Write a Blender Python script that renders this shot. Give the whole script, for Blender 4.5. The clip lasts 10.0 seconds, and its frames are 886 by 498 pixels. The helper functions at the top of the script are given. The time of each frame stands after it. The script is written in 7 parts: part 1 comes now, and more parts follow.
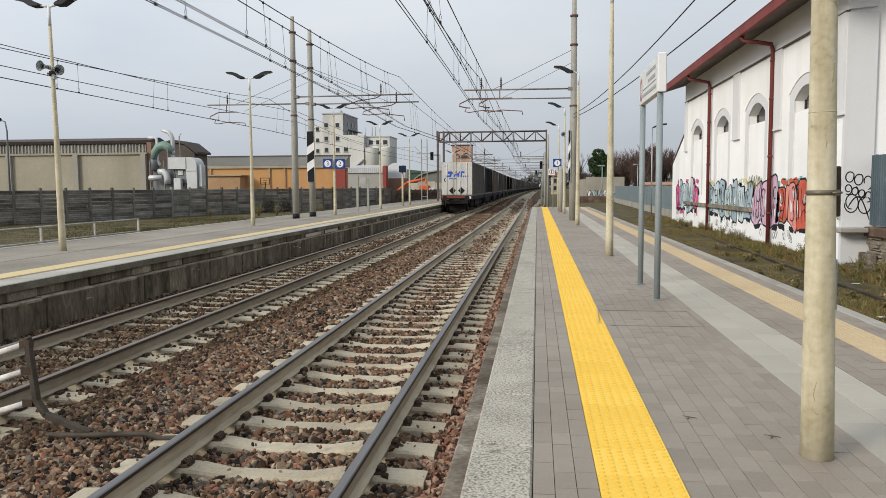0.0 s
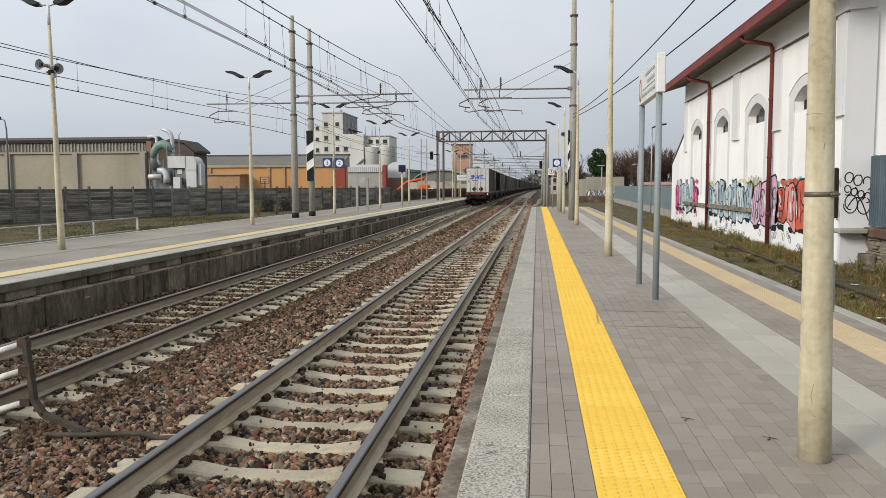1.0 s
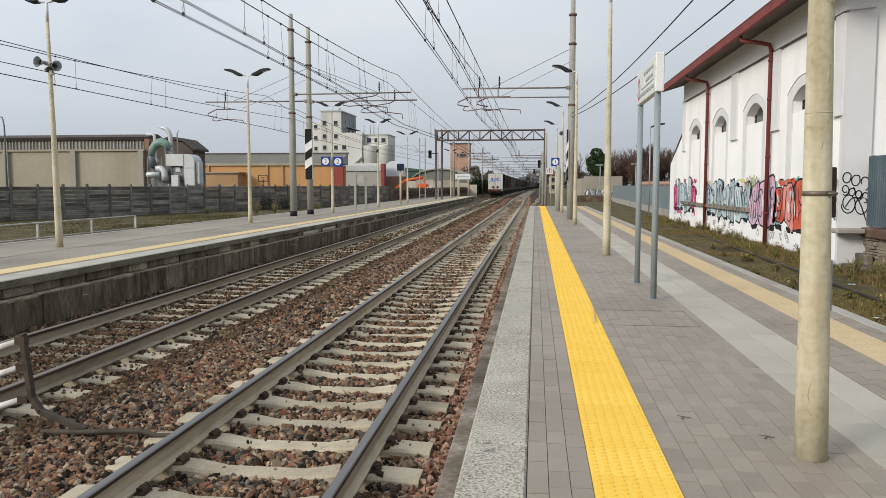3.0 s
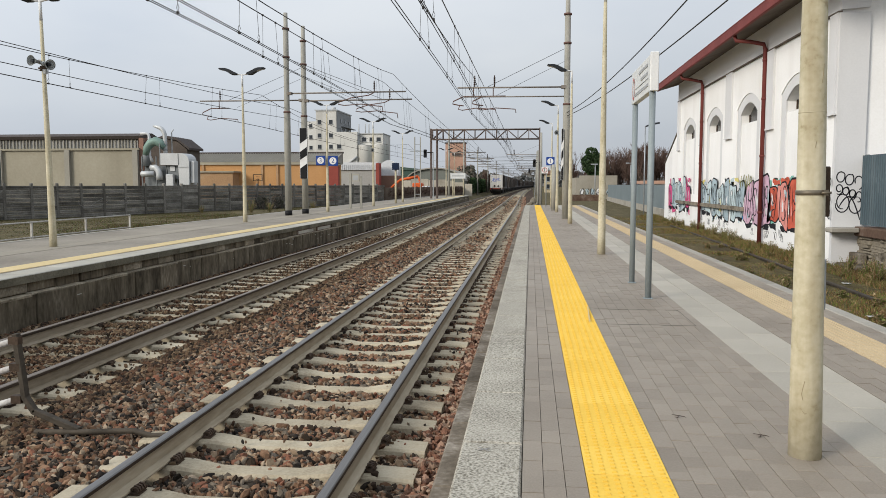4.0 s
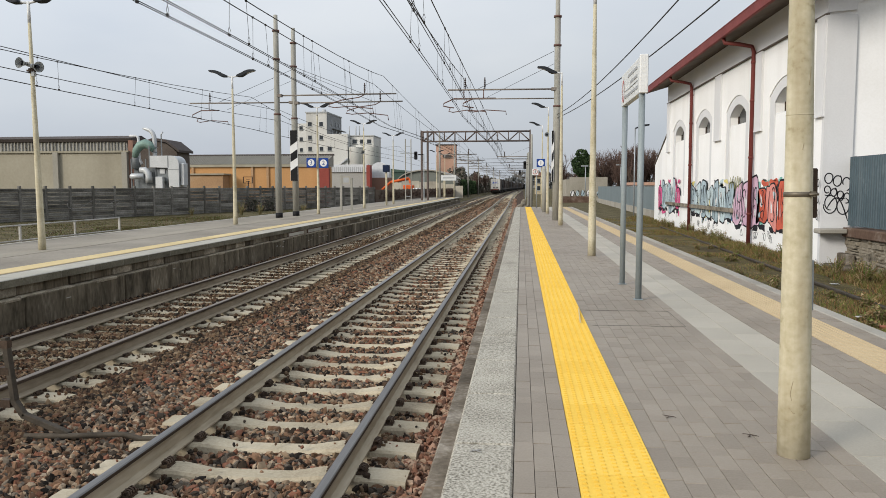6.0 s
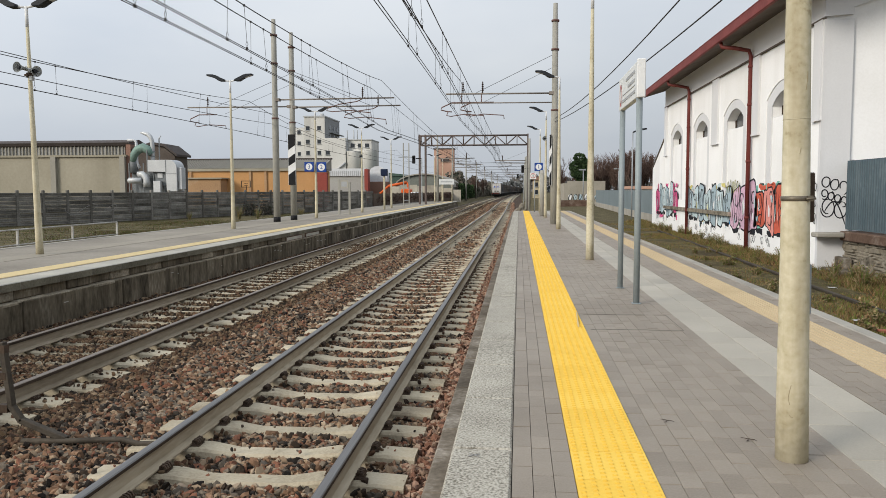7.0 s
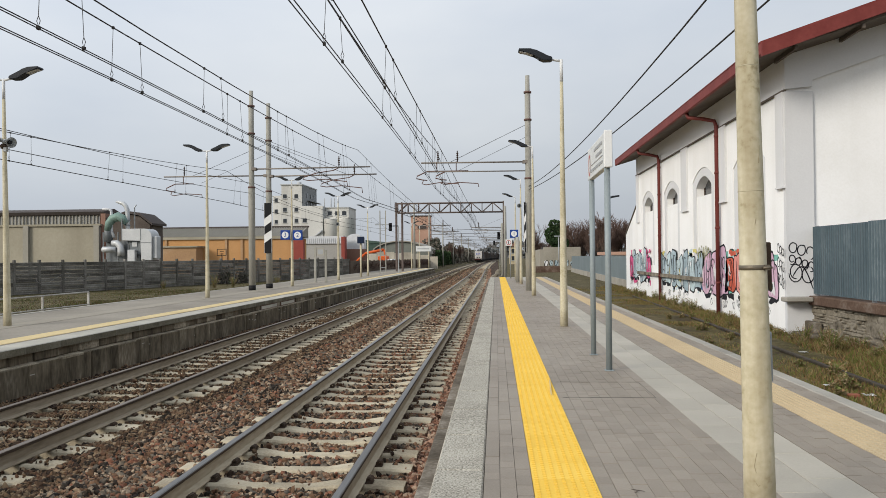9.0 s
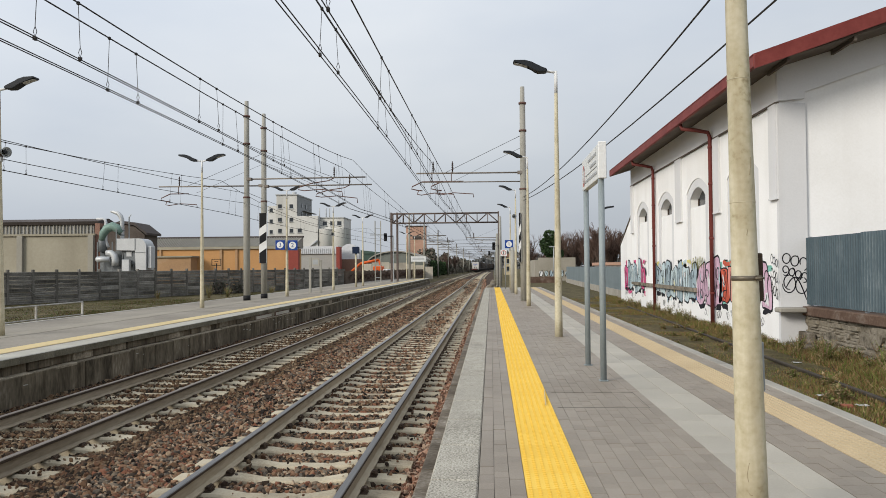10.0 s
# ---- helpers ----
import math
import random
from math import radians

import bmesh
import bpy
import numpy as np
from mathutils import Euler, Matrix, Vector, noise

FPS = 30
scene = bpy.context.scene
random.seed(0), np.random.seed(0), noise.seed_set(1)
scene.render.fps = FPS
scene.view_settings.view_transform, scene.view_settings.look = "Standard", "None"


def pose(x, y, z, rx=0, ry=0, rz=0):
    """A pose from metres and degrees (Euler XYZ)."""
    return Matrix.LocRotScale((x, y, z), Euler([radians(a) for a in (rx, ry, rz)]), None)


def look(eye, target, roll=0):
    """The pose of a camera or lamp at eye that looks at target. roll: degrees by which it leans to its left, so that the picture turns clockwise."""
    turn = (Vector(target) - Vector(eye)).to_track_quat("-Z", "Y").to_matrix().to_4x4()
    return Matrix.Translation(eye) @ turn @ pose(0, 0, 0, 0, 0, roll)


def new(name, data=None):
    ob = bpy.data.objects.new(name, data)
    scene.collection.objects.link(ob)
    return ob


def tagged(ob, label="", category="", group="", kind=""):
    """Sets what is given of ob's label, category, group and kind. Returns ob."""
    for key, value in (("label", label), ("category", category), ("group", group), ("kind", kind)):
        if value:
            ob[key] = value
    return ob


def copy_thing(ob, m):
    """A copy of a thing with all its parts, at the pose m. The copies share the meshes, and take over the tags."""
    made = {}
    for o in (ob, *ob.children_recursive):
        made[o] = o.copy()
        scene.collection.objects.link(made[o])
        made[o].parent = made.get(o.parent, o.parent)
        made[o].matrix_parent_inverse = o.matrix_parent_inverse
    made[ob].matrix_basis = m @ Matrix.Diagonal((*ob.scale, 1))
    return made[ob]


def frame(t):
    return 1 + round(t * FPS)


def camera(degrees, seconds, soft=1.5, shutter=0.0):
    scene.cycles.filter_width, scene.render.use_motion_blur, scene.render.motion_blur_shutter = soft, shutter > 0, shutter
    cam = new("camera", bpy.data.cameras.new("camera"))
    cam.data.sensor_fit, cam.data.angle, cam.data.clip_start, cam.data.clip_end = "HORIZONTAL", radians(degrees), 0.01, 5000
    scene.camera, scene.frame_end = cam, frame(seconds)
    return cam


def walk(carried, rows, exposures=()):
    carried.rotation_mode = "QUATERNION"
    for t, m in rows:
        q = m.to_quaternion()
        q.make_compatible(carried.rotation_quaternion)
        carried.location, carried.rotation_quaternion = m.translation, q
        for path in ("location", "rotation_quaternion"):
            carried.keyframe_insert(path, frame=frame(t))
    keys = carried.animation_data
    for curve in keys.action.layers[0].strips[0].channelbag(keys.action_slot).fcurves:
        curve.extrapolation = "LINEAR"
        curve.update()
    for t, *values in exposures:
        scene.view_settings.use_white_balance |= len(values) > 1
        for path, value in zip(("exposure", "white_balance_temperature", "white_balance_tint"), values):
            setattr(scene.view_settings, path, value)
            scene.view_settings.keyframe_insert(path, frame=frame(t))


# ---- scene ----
cam = camera(60.0, 10.0, soft=0.72)
PATH = [
    (0, pose(-0.005, 0.002, 1.369, 85.389, 0.324, 6.989)),
    (0.5, pose(0.001, 0.006, 1.372, 85.374, 0.260, 6.976)),
    (1, pose(0.006, 0.010, 1.375, 85.347, 0.193, 6.970)),
    (1.5, pose(-0.000, -0.005, 1.375, 85.308, 0.120, 6.966)),
    (2, pose(-0.008, -0.004, 1.369, 85.292, 0.042, 6.947)),
    (2.5, pose(0.001, 0.003, 1.370, 85.285, -0.005, 6.968)),
    (4, pose(0.008, 0.008, 1.371, 85.209, 0.006, 6.491)),
    (4.5, pose(0.009, -0.011, 1.374, 85.190, -0.040, 6.459)),
    (5, pose(0.011, -0.002, 1.373, 85.230, 0.039, 6.323)),
    (5.5, pose(0.008, -0.005, 1.372, 85.312, 0.105, 5.999)),
    (7, pose(0.008, -0.007, 1.376, 85.642, 0.159, 5.646)),
    (7.5, pose(0.011, -0.017, 1.379, 86.883, 0.301, 5.428)),
    (8, pose(0.038, -0.032, 1.397, 89.493, 0.416, 4.582)),
    (8.5, pose(0.057, -0.043, 1.404, 90.609, 0.597, 3.955)),
    (9, pose(0.069, -0.044, 1.400, 90.599, 0.534, 3.952)),
    (9.5, pose(0.070, -0.064, 1.402, 91.092, 0.494, 3.682)),
    (10, pose(0.073, -0.070, 1.400, 91.364, 0.461, 3.583)),
]
walk(cam, PATH, [(0, 0.0), (7, 0.0), (8.5, -0.06), (10, -0.06)])

# ---- world, sun, exposure ----
world = bpy.data.worlds.new("overcast_sky")
scene.world = world
world.use_nodes = True
wn, wl = world.node_tree.nodes, world.node_tree.links
wn.clear()
w_out = wn.new("ShaderNodeOutputWorld")
w_bg = wn.new("ShaderNodeBackground")
w_sky = wn.new("ShaderNodeTexSky")
w_sky.sky_type = "NISHITA"
w_sky.sun_disc = False
w_sky.sun_elevation = radians(25)
w_sky.sun_rotation = radians(-133)
w_sky.air_density, w_sky.dust_density = 1.2, 3.0
w_scale = wn.new("ShaderNodeVectorMath")
w_scale.operation = "SCALE"
w_scale.inputs["Scale"].default_value = 0.07
w_tc = wn.new("ShaderNodeTexCoord")
w_map = wn.new("ShaderNodeMapping")
w_map.inputs["Scale"].default_value = (1.0, 1.0, 2.6)
w_noise = wn.new("ShaderNodeTexNoise")
w_noise.inputs["Scale"].default_value = 1.7
w_noise.inputs["Detail"].default_value = 5.0
w_noise.inputs["Roughness"].default_value = 0.5
w_ramp = wn.new("ShaderNodeValToRGB")
w_ramp.color_ramp.elements[0].position, w_ramp.color_ramp.elements[0].color = 0.32, (0.62, 0.69, 0.80, 1)
w_ramp.color_ramp.elements[1].position, w_ramp.color_ramp.elements[1].color = 0.72, (0.84, 0.88, 0.93, 1)
w_mix = wn.new("ShaderNodeMix")
w_mix.data_type = "RGBA"
w_mix.inputs[0].default_value = 0.82
wl.new(w_tc.outputs["Generated"], w_map.inputs["Vector"])
wl.new(w_map.outputs["Vector"], w_noise.inputs["Vector"])
wl.new(w_noise.outputs["Fac"], w_ramp.inputs["Fac"])
wl.new(w_sky.outputs["Color"], w_scale.inputs[0])
wl.new(w_scale.outputs["Vector"], w_mix.inputs[6])
wl.new(w_ramp.outputs["Color"], w_mix.inputs[7])
# an overcast sky grows brighter from the horizon to the zenith
w_sep, w_grad, w_up = wn.new("ShaderNodeSeparateXYZ"), wn.new("ShaderNodeMath"), wn.new("ShaderNodeVectorMath")
w_grad.operation, w_grad.use_clamp = "MULTIPLY_ADD", False
w_grad.inputs[1].default_value, w_grad.inputs[2].default_value = 1.15, 0.86
w_max = wn.new("ShaderNodeMath")
w_max.operation = "MAXIMUM"
w_max.inputs[1].default_value = 0.0
w_up.operation = "SCALE"
wl.new(w_tc.outputs["Generated"], w_sep.inputs[0])
wl.new(w_sep.outputs["Z"], w_max.inputs[0])
wl.new(w_max.outputs[0], w_grad.inputs[0])
w_side = wn.new("ShaderNodeMath")
w_side.operation = "MULTIPLY_ADD"
w_side.inputs[1].default_value = -0.22
wl.new(w_sep.outputs["X"], w_side.inputs[0])
wl.new(w_grad.outputs[0], w_side.inputs[2])
wl.new(w_mix.outputs[2], w_up.inputs[0])
wl.new(w_side.outputs[0], w_up.inputs["Scale"])
wl.new(w_up.outputs["Vector"], w_bg.inputs["Color"])
wl.new(w_bg.outputs["Background"], w_out.inputs["Surface"])
w_bg.inputs["Strength"].default_value = 0.9

sun = new("sun", bpy.data.lights.new("sun", "SUN"))
sun.data.energy, sun.data.angle, sun.data.color = 2.55, radians(18), (1.0, 0.94, 0.85)
sun.matrix_world = look((-31, -29, 20), (0, 0, 0))
scene.view_settings.exposure = 0.0


# ---- materials ----
def material(name, stops, rough=0.8, metal=0.0, scale=3.0, fine=40.0, bump=0.15, bump_scale=None, stretch=(1, 1, 1),
             mix=0.35, spec=0.14, streak=None):
    """A surface whose colour wanders over the given (position, colour) stops at a coarse and a fine scale."""
    m = bpy.data.materials.new(name)
    m.use_nodes = True
    n, l = m.node_tree.nodes, m.node_tree.links
    b = n["Principled BSDF"]
    b.inputs["Roughness"].default_value, b.inputs["Metallic"].default_value = rough, metal
    b.inputs["Specular IOR Level"].default_value = spec
    tc, info = n.new("ShaderNodeTexCoord"), n.new("ShaderNodeObjectInfo")
    shift = n.new("ShaderNodeVectorMath")
    shift.operation = "MULTIPLY_ADD"
    l.new(info.outputs["Random"], shift.inputs[0])
    shift.inputs[1].default_value = (17.0, 31.0, 23.0)
    l.new(tc.outputs["Object"], shift.inputs[2])
    mp = n.new("ShaderNodeMapping")
    mp.inputs["Scale"].default_value = stretch
    l.new(shift.outputs["Vector"], mp.inputs["Vector"])
    big, small = n.new("ShaderNodeTexNoise"), n.new("ShaderNodeTexNoise")
    for node, s, d in ((big, scale, 6.0), (small, fine, 4.0)):
        node.inputs["Scale"].default_value, node.inputs["Detail"].default_value = s, d
        l.new(mp.outputs["Vector"], node.inputs["Vector"])
    mixer = n.new("ShaderNodeMix")
    mixer.inputs[0].default_value = mix
    l.new(big.outputs["Fac"], mixer.inputs[2])
    l.new(small.outputs["Fac"], mixer.inputs[3])
    ramp = n.new("ShaderNodeValToRGB")
    els = ramp.color_ramp.elements
    while len(els) < len(stops):
        els.new(0.5)
    for e, (p, c) in zip(els, stops):
        e.position, e.color = p, (*c, 1)
    l.new(mixer.outputs[0], ramp.inputs["Fac"])
    colour = ramp.outputs["Color"]
    if streak:
        # rain streaks and dirt that run down the surface
        sm = n.new("ShaderNodeMapping")
        sm.inputs["Scale"].default_value = (streak[1], streak[1], streak[1] * 0.06)
        l.new(shift.outputs["Vector"], sm.inputs["Vector"])
        sn = n.new("ShaderNodeTexNoise")
        sn.inputs["Scale"].default_value, sn.inputs["Detail"].default_value = 1.0, 5.0
        l.new(sm.outputs["Vector"], sn.inputs["Vector"])
        sr = n.new("ShaderNodeValToRGB")
        sr.color_ramp.elements[0].position, sr.color_ramp.elements[1].position = 0.48, 0.72
        l.new(sn.outputs["Fac"], sr.inputs["Fac"])
        amount = n.new("ShaderNodeMath")
        amount.operation = "MULTIPLY"
        amount.inputs[1].default_value = streak[2]
        l.new(sr.outputs["Color"], amount.inputs[0])
        over = n.new("ShaderNodeMix")
        over.data_type = "RGBA"
        l.new(amount.outputs[0], over.inputs[0])
        l.new(colour, over.inputs[6])
        over.inputs[7].default_value = (*streak[0], 1)
        colour = over.outputs[2]
    l.new(colour, b.inputs["Base Color"])
    if bump:
        bn = n.new("ShaderNodeBump")
        bn.inputs["Strength"].default_value, bn.inputs["Distance"].default_value = bump, 0.02
        src = small
        if bump_scale:
            src = n.new("ShaderNodeTexNoise")
            src.inputs["Scale"].default_value, src.inputs["Detail"].default_value = bump_scale, 5.0
            l.new(mp.outputs["Vector"], src.inputs["Vector"])
        l.new(src.outputs["Fac"], bn.inputs["Height"])
        l.new(bn.outputs["Normal"], b.inputs["Normal"])
    return m


def per_piece(m, low, high):
    """Lets each object of the material be a little darker or lighter than the next."""
    n, l = m.node_tree.nodes, m.node_tree.links
    b = n["Principled BSDF"]
    old = b.inputs["Base Color"].links[0].from_socket
    info, rng = n.new("ShaderNodeObjectInfo"), n.new("ShaderNodeMapRange")
    rng.inputs["To Min"].default_value, rng.inputs["To Max"].default_value = low, high
    l.new(info.outputs["Random"], rng.inputs["Value"])
    return scale_colour(m, rng.outputs["Result"], old)


def per_island(m, low, high):
    n, l = m.node_tree.nodes, m.node_tree.links
    old = n["Principled BSDF"].inputs["Base Color"].links[0].from_socket
    geo, rng = n.new("ShaderNodeNewGeometry"), n.new("ShaderNodeMapRange")
    rng.inputs["To Min"].default_value, rng.inputs["To Max"].default_value = low, high
    l.new(geo.outputs["Random Per Island"], rng.inputs["Value"])
    return scale_colour(m, rng.outputs["Result"], old)


def scale_colour(m, factor, old):
    n, l = m.node_tree.nodes, m.node_tree.links
    mul = n.new("ShaderNodeVectorMath")
    mul.operation = "SCALE"
    l.new(old, mul.inputs[0])
    l.new(factor, mul.inputs["Scale"])
    l.new(mul.outputs["Vector"], n["Principled BSDF"].inputs["Base Color"])
    return m


def island_palette(name, colours, rough=0.9, bump=0.3, fine=60):
    """Each loose piece of a mesh takes one colour of a palette, broken up by grain."""
    m = material(name, [(0.3, (0.75, 0.75, 0.75)), (0.7, (1.15, 1.15, 1.15))], rough, scale=12, fine=fine, bump=bump)
    n, l = m.node_tree.nodes, m.node_tree.links
    geo, ramp = n.new("ShaderNodeNewGeometry"), n.new("ShaderNodeValToRGB")
    els = ramp.color_ramp.elements
    ramp.color_ramp.interpolation = "CONSTANT"
    while len(els) < len(colours):
        els.new(0.5)
    for i, c in enumerate(colours):
        els[i].position, els[i].color = i / len(colours), (*c, 1)
    l.new(geo.outputs["Random Per Island"], ramp.inputs["Fac"])
    mul = n.new("ShaderNodeMix")
    mul.data_type, mul.blend_type = "RGBA", "MULTIPLY"
    mul.inputs[0].default_value = 1.0
    l.new(ramp.outputs["Color"], mul.inputs[6])
    l.new(n["Principled BSDF"].inputs["Base Color"].links[0].from_socket, mul.inputs[7])
    l.new(mul.outputs[2], n["Principled BSDF"].inputs["Base Color"])
    return m


def grey(v, tint=(1, 1, 1)):
    return tuple(v * c for c in tint)


def plain(name, c, rough=0.6, metal=0.0, var=0.15, **k):
    return material(name, [(0.3, grey(1 - var, c)), (0.7, grey(1 + var * 0.6, c))], rough, metal, **k)


M = {}
M["ground"] = material("soil_and_grass", [(0.36, (0.042, 0.03, 0.019)), (0.5, (0.085, 0.072, 0.032)), (0.66, (0.16, 0.122, 0.066))], 0.95, scale=1.4, fine=14, bump=0.8, mix=0.45)
# bed colour goes near black to paint the shade in gaps between stones
M["ballast"] = material("ballast_bed", [(0.34, (0.009, 0.006, 0.005)), (0.5, (0.045, 0.029, 0.019)), (0.66, (0.19, 0.125, 0.082))], 0.95, scale=6, fine=24, bump=1.0, bump_scale=22, mix=0.75)
M["stone"] = island_palette("crushed_stone", [(0.172, 0.100, 0.060), (0.30, 0.216, 0.140), (0.038, 0.027, 0.019), (0.248, 0.150, 0.092), (0.022, 0.018, 0.015), (0.345, 0.266, 0.186), (0.195, 0.088, 0.054), (0.112, 0.094, 0.074), (0.218, 0.130, 0.080), (0.048, 0.038, 0.029), (0.135, 0.080, 0.048), (0.17, 0.136, 0.10)])
M["red_stone"] = island_palette("reddish_crushed_stone", [(0.26, 0.135, 0.086), (0.33, 0.20, 0.138), (0.19, 0.094, 0.06), (0.24, 0.16, 0.112), (0.10, 0.056, 0.04), (0.36, 0.255, 0.18)])
M["dark_stone"] = island_palette("oil_darkened_stone", [(0.082, 0.050, 0.031), (0.131, 0.090, 0.055), (0.040, 0.027, 0.019), (0.139, 0.087, 0.050), (0.028, 0.022, 0.016), (0.205, 0.148, 0.093), (0.105, 0.057, 0.034)])
M["sleeper"] = per_piece(material("weathered_concrete_sleeper", [(0.3, (0.25, 0.20, 0.135)), (0.5, (0.43, 0.37, 0.265)), (0.7, (0.54, 0.475, 0.355))], 0.9, scale=2.2, fine=45, bump=0.25), 0.8, 1.08)
M["rail_side"] = material("dusty_rail_web", [(0.3, (0.24, 0.192, 0.128)), (0.5, (0.39, 0.328, 0.235)), (0.7, (0.49, 0.425, 0.32))], 0.85, 0.0, scale=2, fine=30, bump=0.2, stretch=(1, 0.15, 1))
M["rail_grimy"] = material("grimy_rail_web", [(0.3, (0.14, 0.108, 0.072)), (0.5, (0.25, 0.205, 0.145)), (0.7, (0.34, 0.288, 0.215))], 0.85, 0.0, scale=2, fine=30, bump=0.2, stretch=(1, 0.15, 1))
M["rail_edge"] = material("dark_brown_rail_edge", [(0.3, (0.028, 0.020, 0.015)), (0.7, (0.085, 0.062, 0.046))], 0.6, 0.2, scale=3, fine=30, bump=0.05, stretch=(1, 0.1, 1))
M["rail_dull"] = material("dull_brown_rail_head", [(0.3, (0.12, 0.095, 0.075)), (0.7, (0.26, 0.215, 0.175))], 0.45, 0.5, scale=3, fine=30, bump=0.03, stretch=(8, 0.1, 1))
M["rail_head"] = material("polished_rail_head", [(0.3, (0.085, 0.078, 0.072)), (0.7, (0.21, 0.20, 0.19))], 0.33, 0.7, scale=3, fine=30, bump=0.03, stretch=(8, 0.1, 1))
M["clip"] = material("dark_greasy_steel", [(0.3, (0.035, 0.026, 0.019)), (0.7, (0.12, 0.082, 0.058))], 0.65, 0.25, bump=0.1)
M["granite"] = per_piece(material("speckled_granite_slab", [(0.38, (0.165, 0.147, 0.115)), (0.47, (0.33, 0.305, 0.25)), (0.60, (0.49, 0.455, 0.38))], 0.85, scale=3.5, fine=72, bump=0.4, mix=0.82), 0.95, 1.03)
M["paver"] = per_piece(material("grey_concrete_paver", [(0.28, (0.194, 0.158, 0.118)), (0.5, (0.249, 0.208, 0.160)), (0.72, (0.296, 0.252, 0.198))], 0.6, scale=0.9, fine=90, bump=0.2, spec=0.5), 0.92, 1.06)
M["paver_far"] = per_island(material("grey_concrete_pavers", [(0.28, (0.194, 0.158, 0.118)), (0.5, (0.249, 0.208, 0.160)), (0.72, (0.296, 0.252, 0.198))], 0.6, scale=0.9, fine=90, bump=0.2, spec=0.5), 0.92, 1.06)
M["light_slab"] = per_piece(material("pale_concrete_slab", [(0.3, (0.306, 0.275, 0.219)), (0.7, (0.423, 0.385, 0.312))], 0.6, scale=1.0, fine=80, bump=0.12, spec=0.5), 0.93, 1.05)
M["joint"] = material("sandy_joint", [(0.3, (0.085, 0.075, 0.063)), (0.7, (0.16, 0.142, 0.12))], 0.95, scale=4, fine=60)
M["yellow"] = per_piece(material("yellow_tactile_tile", [(0.28, (0.73, 0.445, 0.055)), (0.5, (0.80, 0.515, 0.08)), (0.72, (0.845, 0.57, 0.108))], 0.7, scale=1.6, fine=60, bump=0.08), 0.985, 1.015)
M["yellow_stud"] = material("darker_yellow_stud", [(0.3, (0.62, 0.37, 0.045)), (0.7, (0.76, 0.48, 0.07))], 0.75, scale=9, fine=60, bump=0.05)
M["beige_stud"] = material("darker_faded_stud", [(0.3, (0.43, 0.33, 0.195)), (0.7, (0.51, 0.40, 0.25))], 0.8, scale=9, fine=60, bump=0.05)
M["beige"] = per_piece(material("faded_tactile_tile", [(0.3, (0.45, 0.345, 0.205)), (0.7, (0.54, 0.425, 0.265))], 0.8, scale=1.6, fine=60, bump=0.08), 0.97, 1.03)
M["left_yellow"] = material("worn_yellow_strip", [(0.3, (0.50, 0.385, 0.19)), (0.7, (0.64, 0.51, 0.28))], 0.8, scale=0.8, fine=20)
M["left_paving"] = material("old_grey_paving", [(0.3, (0.180, 0.158, 0.127)), (0.5, (0.247, 0.22, 0.179)), (0.72, (0.319, 0.288, 0.237))], 0.88, scale=0.5, fine=14, bump=0.1)
M["left_pale"] = material("slightly_paler_paving", [(0.3, (0.242, 0.215, 0.170)), (0.7, (0.319, 0.288, 0.232))], 0.85, scale=0.8, fine=20, bump=0.1)
M["old_concrete"] = per_piece(material("stained_concrete", [(0.33, (0.029, 0.023, 0.016)), (0.46, (0.092, 0.076, 0.052)), (0.58, (0.158, 0.131, 0.092)), (0.72, (0.326, 0.283, 0.211))], 0.92, scale=1.9, fine=15, bump=0.35, mix=0.35, stretch=(1.3, 1.3, 0.45), streak=((0.032, 0.024, 0.016), 3.2, 0.5)), 0.86, 1.18)
M["coping"] = per_piece(material("grey_coping", [(0.3, (0.306, 0.29, 0.246)), (0.7, (0.469, 0.445, 0.381))], 0.88, scale=1.5, fine=60, bump=0.15), 0.9, 1.05)
M["coping_face"] = material("dark_coping_edge", [(0.3, (0.063, 0.055, 0.039)), (0.5, (0.137, 0.125, 0.090)), (0.72, (0.231, 0.21, 0.158))], 0.92, scale=1.3, fine=30, bump=0.2)
M["coping_lip"] = per_piece(material("dirty_concrete_lip", [(0.32, (0.075, 0.060, 0.043)), (0.5, (0.15, 0.125, 0.095)), (0.6, (0.24, 0.21, 0.17)), (0.72, (0.42, 0.38, 0.32))], 0.92, scale=3.0, fine=30, bump=0.35), 0.75, 1.15)
M["curb"] = per_piece(material("pale_kerb", [(0.3, (0.275, 0.255, 0.216)), (0.7, (0.388, 0.365, 0.315))], 0.88, scale=1.5, fine=70, bump=0.15), 0.92, 1.06)
M["pole"] = material("cream_painted_pole", [(0.29, (0.27, 0.22, 0.125)), (0.40, (0.47, 0.42, 0.285)), (0.55, (0.56, 0.51, 0.37)), (0.72, (0.64, 0.595, 0.455))], 0.75, scale=5.0, fine=30, bump=0.3, bump_scale=14, mix=0.45, streak=((0.27, 0.215, 0.13), 9.0, 0.5))
M["mast"] = material("weathered_grey_mast", [(0.3, (0.20, 0.195, 0.165)), (0.5, (0.31, 0.30, 0.26)), (0.72, (0.40, 0.385, 0.34))], 0.8, scale=1.5, fine=20, bump=0.15, stretch=(1, 1, 0.3))
M["galv"] = material("galvanised_steel", [(0.3, (0.27, 0.29, 0.30)), (0.7, (0.40, 0.42, 0.43))], 0.55, 0.35, scale=3, fine=40, bump=0.04)
M["sign_post"] = material("grey_green_post_paint", [(0.3, (0.22, 0.255, 0.26)), (0.7, (0.30, 0.335, 0.34))], 0.55, 0.1, scale=2, fine=30, bump=0.04)
